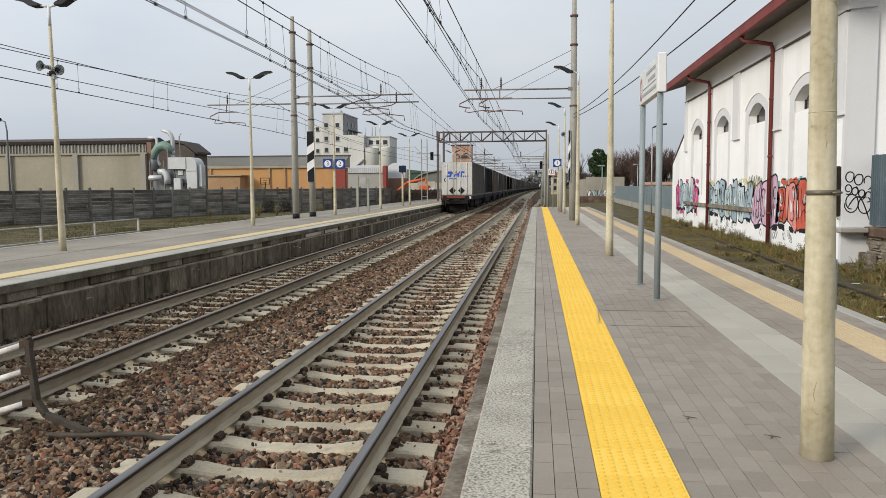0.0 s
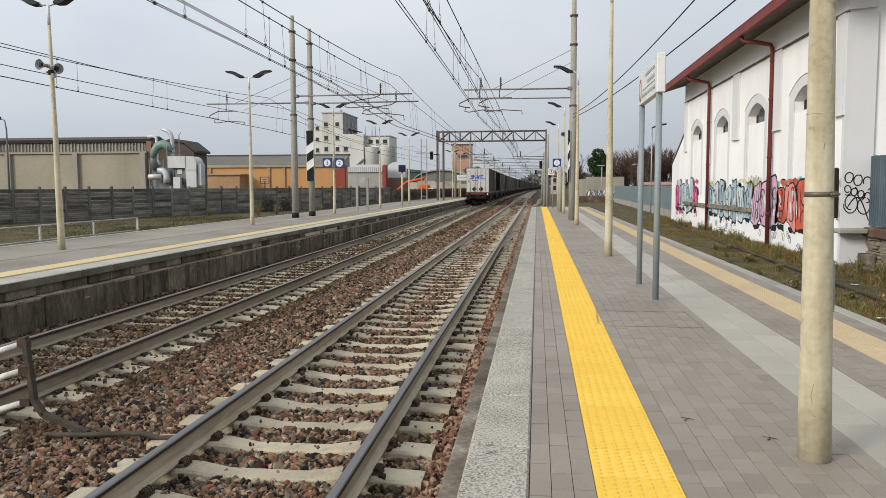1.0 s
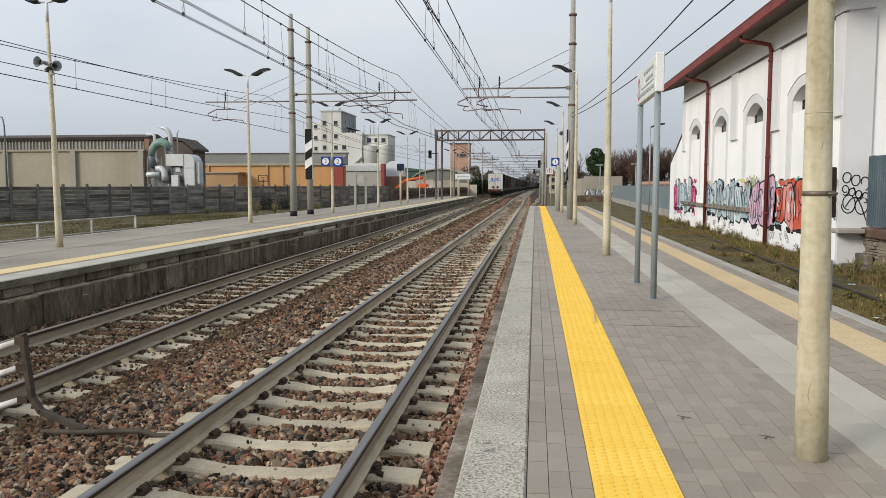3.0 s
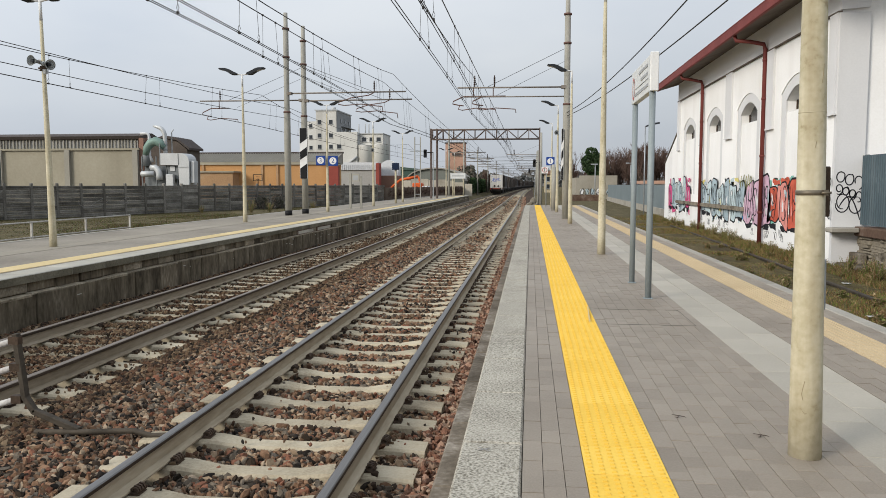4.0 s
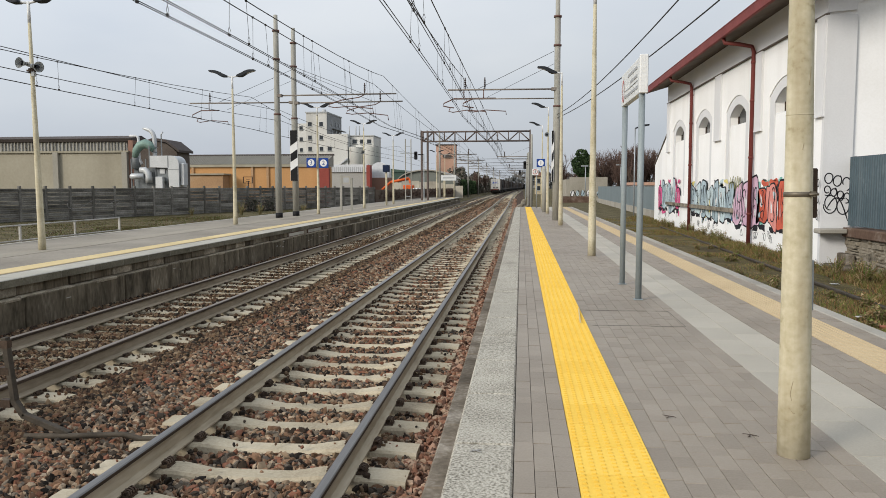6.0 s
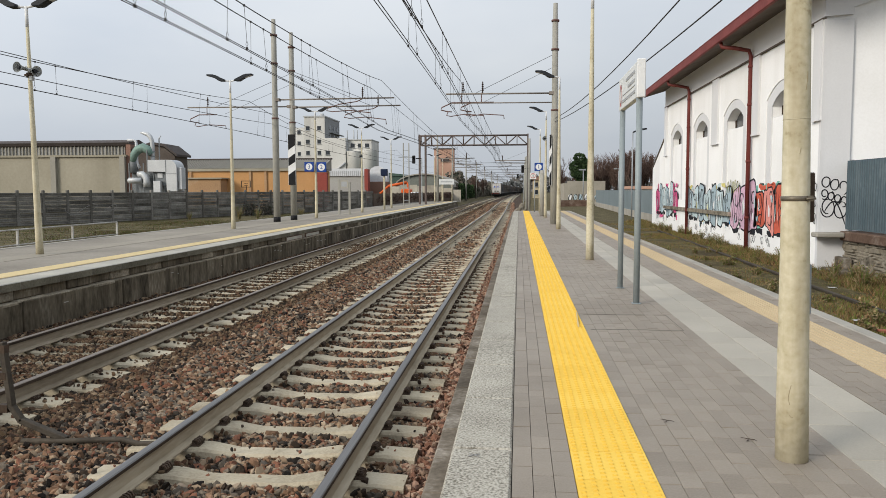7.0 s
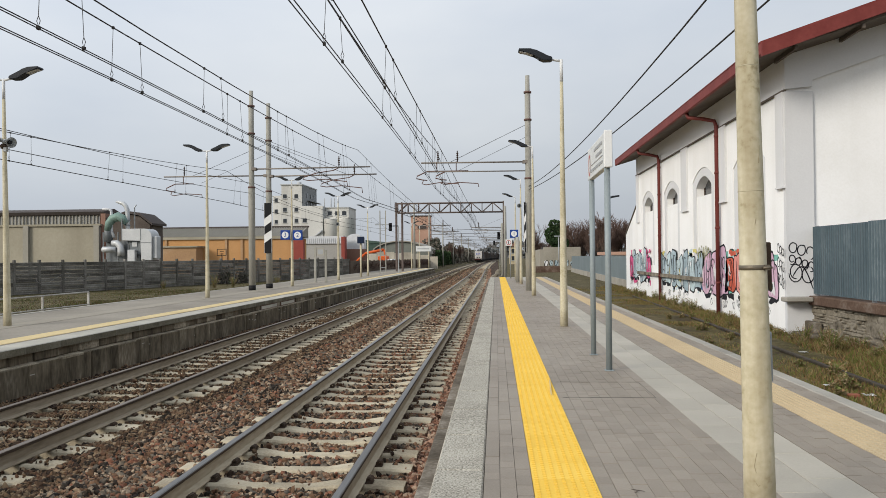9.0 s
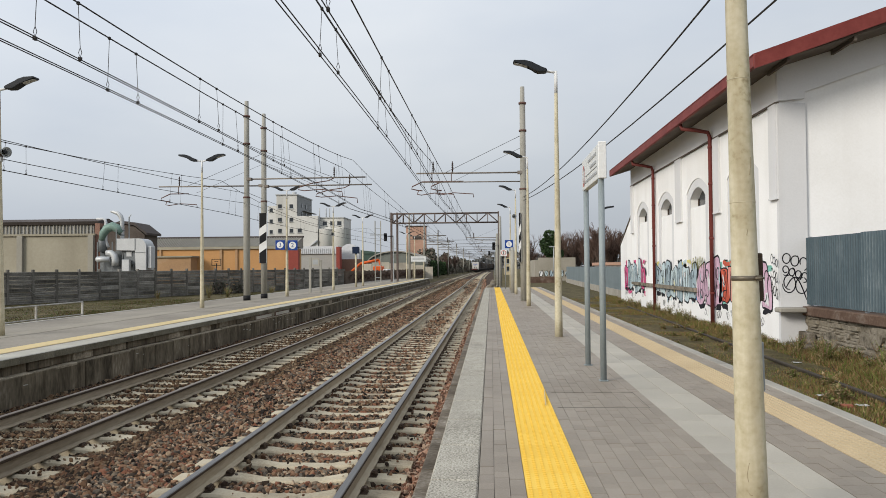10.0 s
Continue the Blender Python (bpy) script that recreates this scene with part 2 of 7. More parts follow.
M["dark_lamp"] = plain("dark_lamp_housing", (0.025, 0.028, 0.032), 0.5, 0.0)
M["lens"] = plain("lamp_lens", (0.45, 0.45, 0.43), 0.25)
M["white_arm"] = plain("white_enamel", (0.66, 0.66, 0.64), 0.5)
M["cable"] = plain("dark_copper_wire", (0.045, 0.042, 0.04), 0.7)
M["insul"] = plain("brown_insulator", (0.05, 0.034, 0.028), 0.4)
M["arm"] = material("oxidised_cantilever_steel", [(0.3, (0.15, 0.13, 0.11)), (0.7, (0.29, 0.26, 0.23))], 0.7, 0.3, scale=3, fine=25)
M["rust"] = material("rusty_painted_steel", [(0.3, (0.10, 0.055, 0.045)), (0.6, (0.165, 0.10, 0.085)), (0.75, (0.22, 0.15, 0.13))], 0.8, 0.15, scale=1.5, fine=18)
M["gantry"] = material("grey_brown_weathered_steel", [(0.3, (0.10, 0.075, 0.064)), (0.6, (0.155, 0.122, 0.108)), (0.75, (0.21, 0.175, 0.16))], 0.8, 0.15, scale=1.5, fine=18)
M["black"] = plain("black_paint", (0.015, 0.015, 0.016), 0.55)
M["white"] = plain("white_paint", (0.74, 0.74, 0.72), 0.6, var=0.08)
M["wall_white"] = material("white_rendered_wall", [(0.25, (0.79, 0.78, 0.75)), (0.6, (0.88, 0.875, 0.86)), (0.75, (0.90, 0.895, 0.88))], 0.9, scale=0.7, fine=25, bump=0.12, streak=((0.60, 0.58, 0.54), 1.1, 0.25))
M["wall_grey"] = material("pale_grey_render", [(0.25, (0.72, 0.715, 0.71)), (0.75, (0.81, 0.805, 0.80))], 0.9, scale=0.7, fine=25, bump=0.12)
M["wall_trim"] = material("light_grey_painted_trim", [(0.25, (0.60, 0.60, 0.60)), (0.75, (0.69, 0.69, 0.69))], 0.9, scale=0.9, fine=25, bump=0.1, streak=((0.5, 0.49, 0.47), 1.4, 0.25))
M["red_roof"] = material("dark_red_fascia", [(0.3, (0.135, 0.028, 0.024)), (0.7, (0.215, 0.052, 0.045))], 0.6, scale=2, fine=14, bump=0.08)
M["soffit"] = material("dark_brown_soffit", [(0.3, (0.085, 0.068, 0.054)), (0.7, (0.15, 0.125, 0.102))], 0.85, scale=1.5, fine=15)
M["downpipe"] = material("dark_red_pipe", [(0.3, (0.11, 0.026, 0.022)), (0.7, (0.17, 0.045, 0.038))], 0.5, scale=2, fine=14, bump=0.05)
M["glass"] = plain("dark_window_glass", (0.03, 0.035, 0.04), 0.12, spec=0.5)
M["cladding"] = material("blue_grey_corrugated_sheet", [(0.3, (0.058, 0.084, 0.099)), (0.55, (0.082, 0.114, 0.130)), (0.75, (0.13, 0.165, 0.183))], 0.55, 0.15, scale=1.2, fine=12, bump=0.05, streak=((0.17, 0.20, 0.21), 5.0, 0.35))
M["cladding_worn"] = material("worn_pale_sheet_ridge", [(0.35, (0.085, 0.118, 0.135)), (0.55, (0.14, 0.18, 0.196)), (0.75, (0.30, 0.335, 0.345))], 0.55, 0.1, scale=1.2, fine=10, bump=0.04)
M["dock_slab"] = material("rust_brown_dock_edge", [(0.3, (0.075, 0.045, 0.032)), (0.5, (0.13, 0.085, 0.062)), (0.72, (0.24, 0.20, 0.165))], 0.9, scale=2.0, fine=18, bump=0.3)
M["rubble"] = island_palette("rubble_masonry", [(0.27, 0.235, 0.18), (0.20, 0.175, 0.135), (0.31, 0.275, 0.215), (0.30, 0.175, 0.125), (0.15, 0.13, 0.10), (0.25, 0.22, 0.17), (0.24, 0.20, 0.15)], bump=0.8, fine=16)
M["mortar"] = material("crumbling_mortar", [(0.34, (0.06, 0.05, 0.037)), (0.48, (0.20, 0.175, 0.135)), (0.7, (0.36, 0.32, 0.26))], 0.95, scale=2.5, fine=14, bump=0.8)
M["grass"] = island_palette("rough_grass", [(0.135, 0.16, 0.038), (0.18, 0.17, 0.052), (0.11, 0.135, 0.03), (0.25, 0.17, 0.075), (0.32, 0.23, 0.115), (0.17, 0.10, 0.048), (0.14, 0.165, 0.04), (0.075, 0.05, 0.027), (0.21, 0.125, 0.058), (0.16, 0.14, 0.05), (0.24, 0.125, 0.06)], 0.85, bump=0.0)
M["grass_green"] = island_palette("mown_grass", [(0.065, 0.088, 0.022), (0.085, 0.10, 0.03), (0.11, 0.085, 0.036), (0.055, 0.075, 0.02), (0.13, 0.10, 0.05), (0.10, 0.06, 0.032), (0.07, 0.05, 0.027)], 0.85, bump=0.0)
M["red_brick"] = material("worn_red_brick", [(0.3, (0.20, 0.065, 0.04)), (0.7, (0.34, 0.14, 0.09))], 0.9, scale=8, fine=40)
M["weed"] = island_palette("dry_weeds", [(0.26, 0.19, 0.095), (0.17, 0.135, 0.07), (0.33, 0.25, 0.14), (0.15, 0.175, 0.05), (0.22, 0.135, 0.066), (0.12, 0.15, 0.042)], 0.9, bump=0.0)


# ---- mesh tools ----
def box(bm, x0, x1, y0, y1, z0, z1, m=None):
    v = [bm.verts.new(p) for p in ((x0, y0, z0), (x1, y0, z0), (x1, y1, z0), (x0, y1, z0), (x0, y0, z1), (x1, y0, z1), (x1, y1, z1), (x0, y1, z1))]
    if m is not None:
        for q in v:
            q.co = m @ q.co
    for f in ((3, 2, 1, 0), (4, 5, 6, 7), (0, 1, 5, 4), (1, 2, 6, 5), (2, 3, 7, 6), (3, 0, 4, 7)):
        bm.faces.new([v[i] for i in f])
    return v


def tube(bm, pts, r, seg=8, caps=True):
    """A round bar along pts; r is one radius or one for each point."""
    pts = [Vector(p) for p in pts]
    rs = r if isinstance(r, (list, tuple)) else [r] * len(pts)
    rings = []
    d0 = (pts[1] - pts[0]).normalized()
    side = d0.orthogonal().normalized()
    for i, p in enumerate(pts):
        d = (pts[min(i + 1, len(pts) - 1)] - pts[max(i - 1, 0)]).normalized()
        side = (side - d * side.dot(d)).normalized()
        up = d.cross(side)
        rings.append([bm.verts.new(p + (side * math.cos(a) + up * math.sin(a)) * rs[i]) for a in (2 * math.pi * k / seg for k in range(seg))])
    for a, b in zip(rings, rings[1:]):
        for k in range(seg):
            f = bm.faces.new((a[k], a[(k + 1) % seg], b[(k + 1) % seg], b[k]))
            f.smooth = seg > 5
    if caps:
        bm.faces.new(rings[0][::-1])
        bm.faces.new(rings[-1])


def bevelled(bm, w, seg=2):
    bmesh.ops.bevel(bm, geom=bm.edges[:], offset=w, segments=seg, affect="EDGES", profile=0.6)
    return bm


def prism(bm, outline, axis, a, b):
    """Extrudes an outline of 2D points along an axis from a to b."""
    def at(p, s):
        return {"x": (s, p[0], p[1]), "y": (p[0], s, p[1]), "z": (p[0], p[1], s)}[axis]
    lo, hi = [bm.verts.new(at(p, a)) for p in outline], [bm.verts.new(at(p, b)) for p in outline]
    k = len(outline)
    for i in range(k):
        bm.faces.new((lo[i], lo[(i + 1) % k], hi[(i + 1) % k], hi[i]))
    bm.faces.new(lo[::-1])
    bm.faces.new(hi)


def mesh_of(name, bm, *mats):
    bmesh.ops.recalc_face_normals(bm, faces=bm.faces[:])
    data = bpy.data.meshes.new(name)
    bm.to_mesh(data)
    bm.free()
    for m in mats:
        data.materials.append(M[m] if isinstance(m, str) else m)
    return data


def part(name, bm, mat, parent=None, label=""):
    ob = new(name, bm if isinstance(bm, bpy.types.Mesh) else mesh_of(name, bm, mat))
    ob.parent = parent
    return tagged(ob, label)


def thing(name, label, category, group="", kind="", at=(0, 0, 0)):
    ob = new(name)
    ob.empty_display_size = 0.1
    ob.location = at
    return tagged(ob, label, category, group, kind)


def solid(name, bm, mat, label, category="", kind="", group=""):
    return tagged(part(name, bm, mat), label, category, group, kind)


def B():
    return bmesh.new()


def quick(build, *args, **k):
    bm = B()
    build(bm, *args, **k)
    return bm


def from_arrays(name, verts, faces, mat, smooth=False):
    data = bpy.data.meshes.new(name)
    data.from_pydata(verts, [], faces)
    data.materials.append(M[mat])
    data.update()
    return data


# ---- ground, ballast, tracks ----
TRACKS = (-2.01, -5.76)          # centre lines
RAIL_TOP, SLEEPER_TOP = -0.55, -0.74
SLEEPER_Y = (1.906, 3.12)             # first sleeper of each track
rnd = random.Random(7)
rng = np.random.default_rng(11)


def bend(y):
    """How far the line swings sideways: gently out, then back and away."""
    if y < 60:
        return 0.0
    if y < 235:
        u = (y - 60.0) / 175.0
        return -0.42 * math.sin(math.pi * u) * (1 - math.exp(-5 * u))
    return 0.0075 * (y - 235.0) + (y - 235.0) ** 2 / 26000.0


def lane(x, y):
    """The bend of one track: the far one drifts a little further out."""
    u = min(1.0, max(0.0, (y - 22.0) / 40.0))
    return bend(y) - (0.54 * u * u * (3 - 2 * u) if x < -4.2 else 0.0)


def long_box(bm, x0, x1, y0, y1, z0, z1):
    """A bar along the line that follows its bend."""
    n = max(1, int((y1 - y0) / 5.0))
    rows = []
    for k in range(n + 1):
        y = y0 + (y1 - y0) * k / n
        b = bend(y)
        rows.append([bm.verts.new(p) for p in ((x0 + b, y, z0), (x1 + b, y, z0), (x1 + b, y, z1), (x0 + b, y, z1))])
    for a, b in zip(rows, rows[1:]):
        for i in range(4):
            bm.faces.new((a[i], a[(i + 1) % 4], b[(i + 1) % 4], b[i]))
    bm.faces.new(rows[0][::-1])
    bm.faces.new(rows[-1])


def ground_z(x, y):
    if -8.6 < x < 0.6:
        return -0.95
    if x <= -8.6:
        return -0.95 + min(1.0, (-8.6 - x) / 3.0) * 0.62
    return -0.95 + min(1.0, (x - 0.6) / 2.0) * 0.65


def build_ground():
    xs = [-2500, -900, -300, -120, -60, -40, -30, -25, -20, -16, -13, -12, -11.6, -10, -8.6, -7, -4, -1, 0.6, 1.2, 2, 2.6, 3.2, 4, 5, 6, 8, 12, 20, 40, 90, 300, 900, 2500]
    ys = [-300, -60, -20, 0, 5, 8, 11, 14, 17, 20, 24, 28, 33, 40, 50, 60, 75, 100, 150, 250, 400, 700, 1200, 3500]
    bm = B()
    grid = [[bm.verts.new((x, y, ground_z(x, y) + (0.05 * noise.noise((x * 0.6, y * 0.6, 0)) if 3 < x < 40 or -40 < x < -12 else 0))) for y in ys] for x in xs]
    for a, b in zip(grid, grid[1:]):
        for j in range(len(ys) - 1):
            bm.faces.new((a[j], b[j], b[j + 1], a[j + 1])).smooth = True
    return solid("ground", bm, "ground", "brown soil with patchy winter grass beside the tracks", kind="structure")


def ballast_z(x, y):
    z = -0.825 + 0.018 * noise.noise((x * 1.3, y * 1.3, 3))
    for c in TRACKS:
        z -= 0.02 * math.exp(-((abs(x - c) - 0.75) / 0.35) ** 2)
    mid = (TRACKS[0] + TRACKS[1]) / 2
    return z + 0.03 * math.exp(-((x - mid) / 0.5) ** 2)


def build_ballast():
    bm = B()
    xs = np.linspace(-7.75, -0.30, 26)
    ys = list(np.arange(-4, 30, 0.4)) + list(np.arange(30, 90, 2.0)) + list(np.arange(90, 900, 15.0))
    rows = [[bm.verts.new((x + bend(y), y, ballast_z(x, y) - (0.025 if y < 120 else 0.0))) for x in xs] for y in ys]
    for a, b in zip(rows, rows[1:]):
        for i in range(len(xs) - 1):
            bm.faces.new((a[i], a[i + 1], b[i + 1], b[i])).smooth = True
    # shoulders that run out beyond the platforms
    for side, x0, x1, y0 in ((1, -0.30, 1.5, 52.4), (-1, -7.75, -9.2, 99.0)):
        prev = None
        for y in list(np.arange(y0, 100, 4.0)) + list(np.arange(100, 900, 20.0)):
            row = [bm.verts.new((x0 + bend(y), y, -0.80)), bm.verts.new((x1 + bend(y), y, -1.0))]
            if prev:
                bm.faces.new((prev[0], prev[1], row[1], row[0]))
            prev = row
    return solid("ballast_bed", bm, "ballast", "bed of brown and grey crushed stone under the tracks", kind="structure")


def build_stones():
    """Loose crushed stone, one heap of many pieces."""
    ico = bpy.data.meshes.new("seed_stone")
    bm = B()
    bmesh.ops.create_icosphere(bm, subdivisions=1, radius=1)
    iv = np.array([v.co[:] for v in bm.verts])
    itri = np.array([[v.index for v in f.verts] for f in bm.faces])
    bm.free()
    bpy.data.meshes.remove(ico)
    cube = np.array([(a, b, c) for a in (-1, 1) for b in (-1, 1) for c in (-1, 1)], float) * 0.72
    quads = np.array([(0, 1, 3, 2), (4, 6, 7, 5), (0, 4, 5, 1), (2, 3, 7, 6), (0, 2, 6, 4), (1, 5, 7, 3)])

    def sleeper_at(x, y):
        y0 = SLEEPER_Y[0] if x > -4.2 else SLEEPER_Y[1]
        return abs((y - y0 + 0.2945) % 0.589 - 0.2945) < 0.125

    def scatter(count, y0, y1, size, x0=-7.5, x1=-0.42, power=1.0, outer=False):
        out = []
        while len(out) < count:
            x = rng.uniform(x0, x1)
            y = y0 + (y1 - y0) * rng.uniform() ** power
            if (x < -0.85 - 0.62 * (y + 1.0)) != outer:
                continue
            near_rail = any(abs(abs(x - c) - 0.7525) < 0.10 for c in TRACKS)
            if near_rail:
                continue
            on_sleeper = any(abs(x - c) < 1.17 for c in TRACKS) and sleeper_at(x, y)
            if on_sleeper and rng.uniform() > (0.014 if x > -4.2 else 0.42 if abs(x - TRACKS[1]) < 0.7 else 0.05):
                continue
            s = size * rng.uniform(0.55, 1.35) * (0.6 if on_sleeper else 1.0)
            base = SLEEPER_TOP + 0.3 * s if on_sleeper else ballast_z(x, y) + 0.25 * s + rng.uniform(-0.012, 0.034)
            out.append((x + bend(y), y, base, s))
        return np.array(out)

    def heap(pts, shape, faces):
        n, k = len(pts), len(shape)
        v = shape[None] * rng.uniform(0.62, 1.25, (n, k, 1)) * pts[:, None, 3:4]
        v = v * np.stack([rng.uniform(0.8, 1.45, n), rng.uniform(0.6, 1.1, n), rng.uniform(0.4, 0.8, n)], 1)[:, None, :]
        a = rng.uniform(0, 2 * np.pi, (n, 3))
        for i, (p, q) in enumerate(((0, 1), (1, 2), (0, 2))):
            c, s = np.cos(a[:, i])[:, None], np.sin(a[:, i])[:, None]
            u, w = v[:, :, p].copy(), v[:, :, q].copy()
            v[:, :, p], v[:, :, q] = u * c - w * s, u * s + w * c
        v += pts[:, None, :3]
        f = faces[None] + (np.arange(n) * k)[:, None, None]
        return v.reshape(-1, 3), f.reshape(-1, faces.shape[1])

    for mat, label, x0, x1, share in (("stone", "loose brown and grey crushed stones between the rails", -4.15, -0.86, 0.9),
                                      ("red_stone", "reddish crushed stones heaped against the platform edge", -0.88, -0.45, 0.13),
                                      ("dark_stone", "dark oily crushed stones along the far track", -7.5, -4.15, 0.75)):
        sets = [heap(scatter(int(30000 * share), 2.2, 11.0, 0.034, x0, x1), iv, itri), heap(scatter(int(32000 * share), 10.5, 30.0, 0.038, x0, x1, 1.3), cube, quads),
                heap(scatter(int(9000 * share), 29.0, 75.0, 0.055, x0, x1, 1.4), cube, quads),
                heap(scatter(int(3600 * share), 74.0, 135.0, 0.085, x0, x1, 1.2), cube, quads)]
        if x0 < -4.0:
            sets.append(heap(scatter(8000, -4.0, 9.5, 0.04, x0, x1, 1.0, True), cube, quads))
        else:
            sets.append(heap(scatter(1200, -4.0, 2.3, 0.04, x0, x1), cube, quads))
        base, faces = 0, []
        for v, f in sets:
            faces += (f + base).tolist()
            base += len(v)
        tagged(new("ballast_stones", from_arrays("ballast_stones", np.concatenate([v for v, _ in sets]).tolist(), faces, mat)), label, "ballast", kind="stuff")
    # greasy stones packed along the rail feet of the nearer track
    pts = []
    for rail in (TRACKS[0] - 0.7525, TRACKS[0] + 0.7525):
        for _ in range(2600):
            y, side = 2.2 + 24 * rng.uniform() ** 1.4, rng.choice((-1, 1))
            x = rail + side * rng.uniform(0.085, 0.21)
            on = sleeper_at(x, y)
            if on and rng.uniform() > 0.04:
                continue
            sz = 0.030 * rng.uniform(0.6, 1.3)
            pts.append((x, y, (SLEEPER_TOP + 0.3 * sz) if on else ballast_z(x, y) + 0.035 + rng.uniform(-0.01, 0.045), sz))
    v, f = heap(np.array(pts), iv, itri)
    tagged(new("ballast_stones", from_arrays("ballast_stones", v.tolist(), f.tolist(), "dark_stone")), "dark greasy stones along the rail feet", "ballast", kind="stuff")


RAIL = [(-0.075, 0.0), (0.075, 0.0), (0.075, 0.012), (0.014, 0.03), (0.010, 0.10), (0.012, 0.125), (0.036, 0.14), (0.036, 0.165), (0.028, 0.172),
        (-0.028, 0.172), (-0.036, 0.165), (-0.036, 0.14), (-0.012, 0.125), (-0.010, 0.10), (-0.014, 0.03), (-0.075, 0.012)]


def rail_mesh(x, web, head):
    bm = B()
    ys = [-6, 15, 30] + [30 + 5 * k for k in range(1, 42)] + [240 + 25 * k for k in range(1, 27)]
    rings = [[bm.verts.new((x + lane(x, y) + p[0], y, RAIL_TOP - 0.172 + p[1])) for p in RAIL] for y in ys]
    k = len(RAIL)
    for a, b in zip(rings, rings[1:]):
        for i in range(k):
            f = bm.faces.new((a[i], a[(i + 1) % k], b[(i + 1) % k], b[i]))
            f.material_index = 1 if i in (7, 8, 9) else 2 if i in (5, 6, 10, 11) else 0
    return mesh_of("rail", bm, web, head, "rail_edge")


def sleeper_mesh():
    bm = B()
    rows = []
    for x, top, half in ((-1.2, -0.015, 0.135), (-0.95, 0.0, 0.13), (-0.55, 0.0, 0.12), (-0.3, -0.035, 0.10), (0.3, -0.035, 0.10), (0.55, 0.0, 0.12), (0.95, 0.0, 0.13), (1.2, -0.015, 0.135)):
        rows.append([bm.verts.new(p) for p in ((x, -half - 0.03, -0.2), (x, -half, top - 0.02), (x, -half + 0.02, top), (x, half - 0.02, top), (x, half, top - 0.02), (x, half + 0.03, -0.2))])
    for a, b in zip(rows, rows[1:]):
        for i in range(5):
            bm.faces.new((a[i], b[i], b[i + 1], a[i + 1]))
    for r in (rows[0], rows[-1]):
        bm.faces.new(r)
    return mesh_of("sleeper", bm, "sleeper")


def clip_mesh():
    """A base plate with a bolt and a coiled spring along the rail foot."""
    bm = B()
    box(bm, -0.05, 0.03, -0.055, 0.055, 0, 0.01)
    tube(bm, [(0.0 + 0.030 * math.cos(a), -0.062 + 0.124 * a / (8 * math.pi), 0.034 + 0.026 * math.sin(a)) for a in np.linspace(0, 8 * math.pi, 29)], 0.008, 4)
    tube(bm, [(-0.02, 0, 0.0), (-0.02, 0, 0.055)], 0.014, 6)
    return mesh_of("rail_clip", bm, "clip")


def build_track(index, centre, sleeper, clip):
    t = thing(f"railway_track", "pair of steel rails on concrete sleepers in crushed stone", "railway track", "tracks", "structure")
    for side in (-1, 1):
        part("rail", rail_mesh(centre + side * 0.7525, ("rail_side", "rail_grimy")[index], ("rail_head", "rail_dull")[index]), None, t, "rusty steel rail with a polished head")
    y, k = SLEEPER_Y[index] - 0.589 * 12, 0
    while y < 100:
        s = part("sleeper", sleeper, None, t)
        s.location = (centre + lane(centre, y), y, SLEEPER_TOP + rnd.uniform(-0.006, 0.006))
        s.rotation_euler = (0, 0, rnd.uniform(-0.006, 0.006))
        if k < 54:
            for side in (-1, 1):
                for inner in (-1, 1):
                    c = part("rail_clip", clip, None, s)
                    c.location = (side * 0.7525 + inner * 0.115, 0, -0.002)
                    c.rotation_euler = (0, 0, 0 if inner > 0 else math.pi)
                    c.scale = (1, 1, 1) if index == 0 else (0.85, 0.85, 0.7)
        y += 0.589
        k += 1
    far = B()
    while y < 320:
        box(far, centre - 1.2 + lane(centre, y), centre + 1.2 + lane(centre, y), y - 0.12, y + 0.12, SLEEPER_TOP - 0.1, SLEEPER_TOP)
        y += 0.589
    tagged(part("sleeper_row", far, "sleeper", t), kind="stuff")


# ---- platforms ----
EDGE_R, END_R, BACK_R = -0.345, 52.0, 3.42
EDGE_L, END_L, BACK_L = -7.6, 98.0, -12.5


def tactile_mesh(name, w, l, mat):
    bm = B()
    box(bm, 0.002, w - 0.002, 0.002, l - 0.002, -0.03, 0.004)
    nx, ny = 7, 8
    for i in range(nx):
        for j in range(ny):
            x, y = w * (i + 0.5) / nx, l * (j + (0.25 if i % 2 else 0.75)) / ny
            r, h = 0.0088, 0.006
            lo = [bm.verts.new((x + dx * r * 1.5, y + dy * r * 1.1, 0.0042)) for dx, dy in ((-1, -1), (1, -1), (1, 1), (-1, 1))]
            hi = [bm.verts.new((x + dx * r * 0.8, y + dy * r * 0.6, 0.0042 + h)) for dx, dy in ((-1, -1), (1, -1), (1, 1), (-1, 1))]
            # sloping stud flanks get a darker tone; tops keep the tile colour
            for q in range(4):
                bm.faces.new((lo[q], lo[(q + 1) % 4], hi[(q + 1) % 4], hi[q])).material_index = 1
            bm.faces.new(hi)
    return mesh_of(name, bm, mat, mat + "_stud")


def slab_mesh(name, w, l, h, mat, bev=0.006, gap=0.003, mat2=None):
    bm = B()
    box(bm, gap, w - gap, gap, l - gap, -h, 0)
    bmesh.ops.bevel(bm, geom=[e for e in bm.edges if min(v.co.z for v in e.verts) > -0.001], offset=bev, segments=1, affect="EDGES")
    return mesh_of(name, bm, mat)


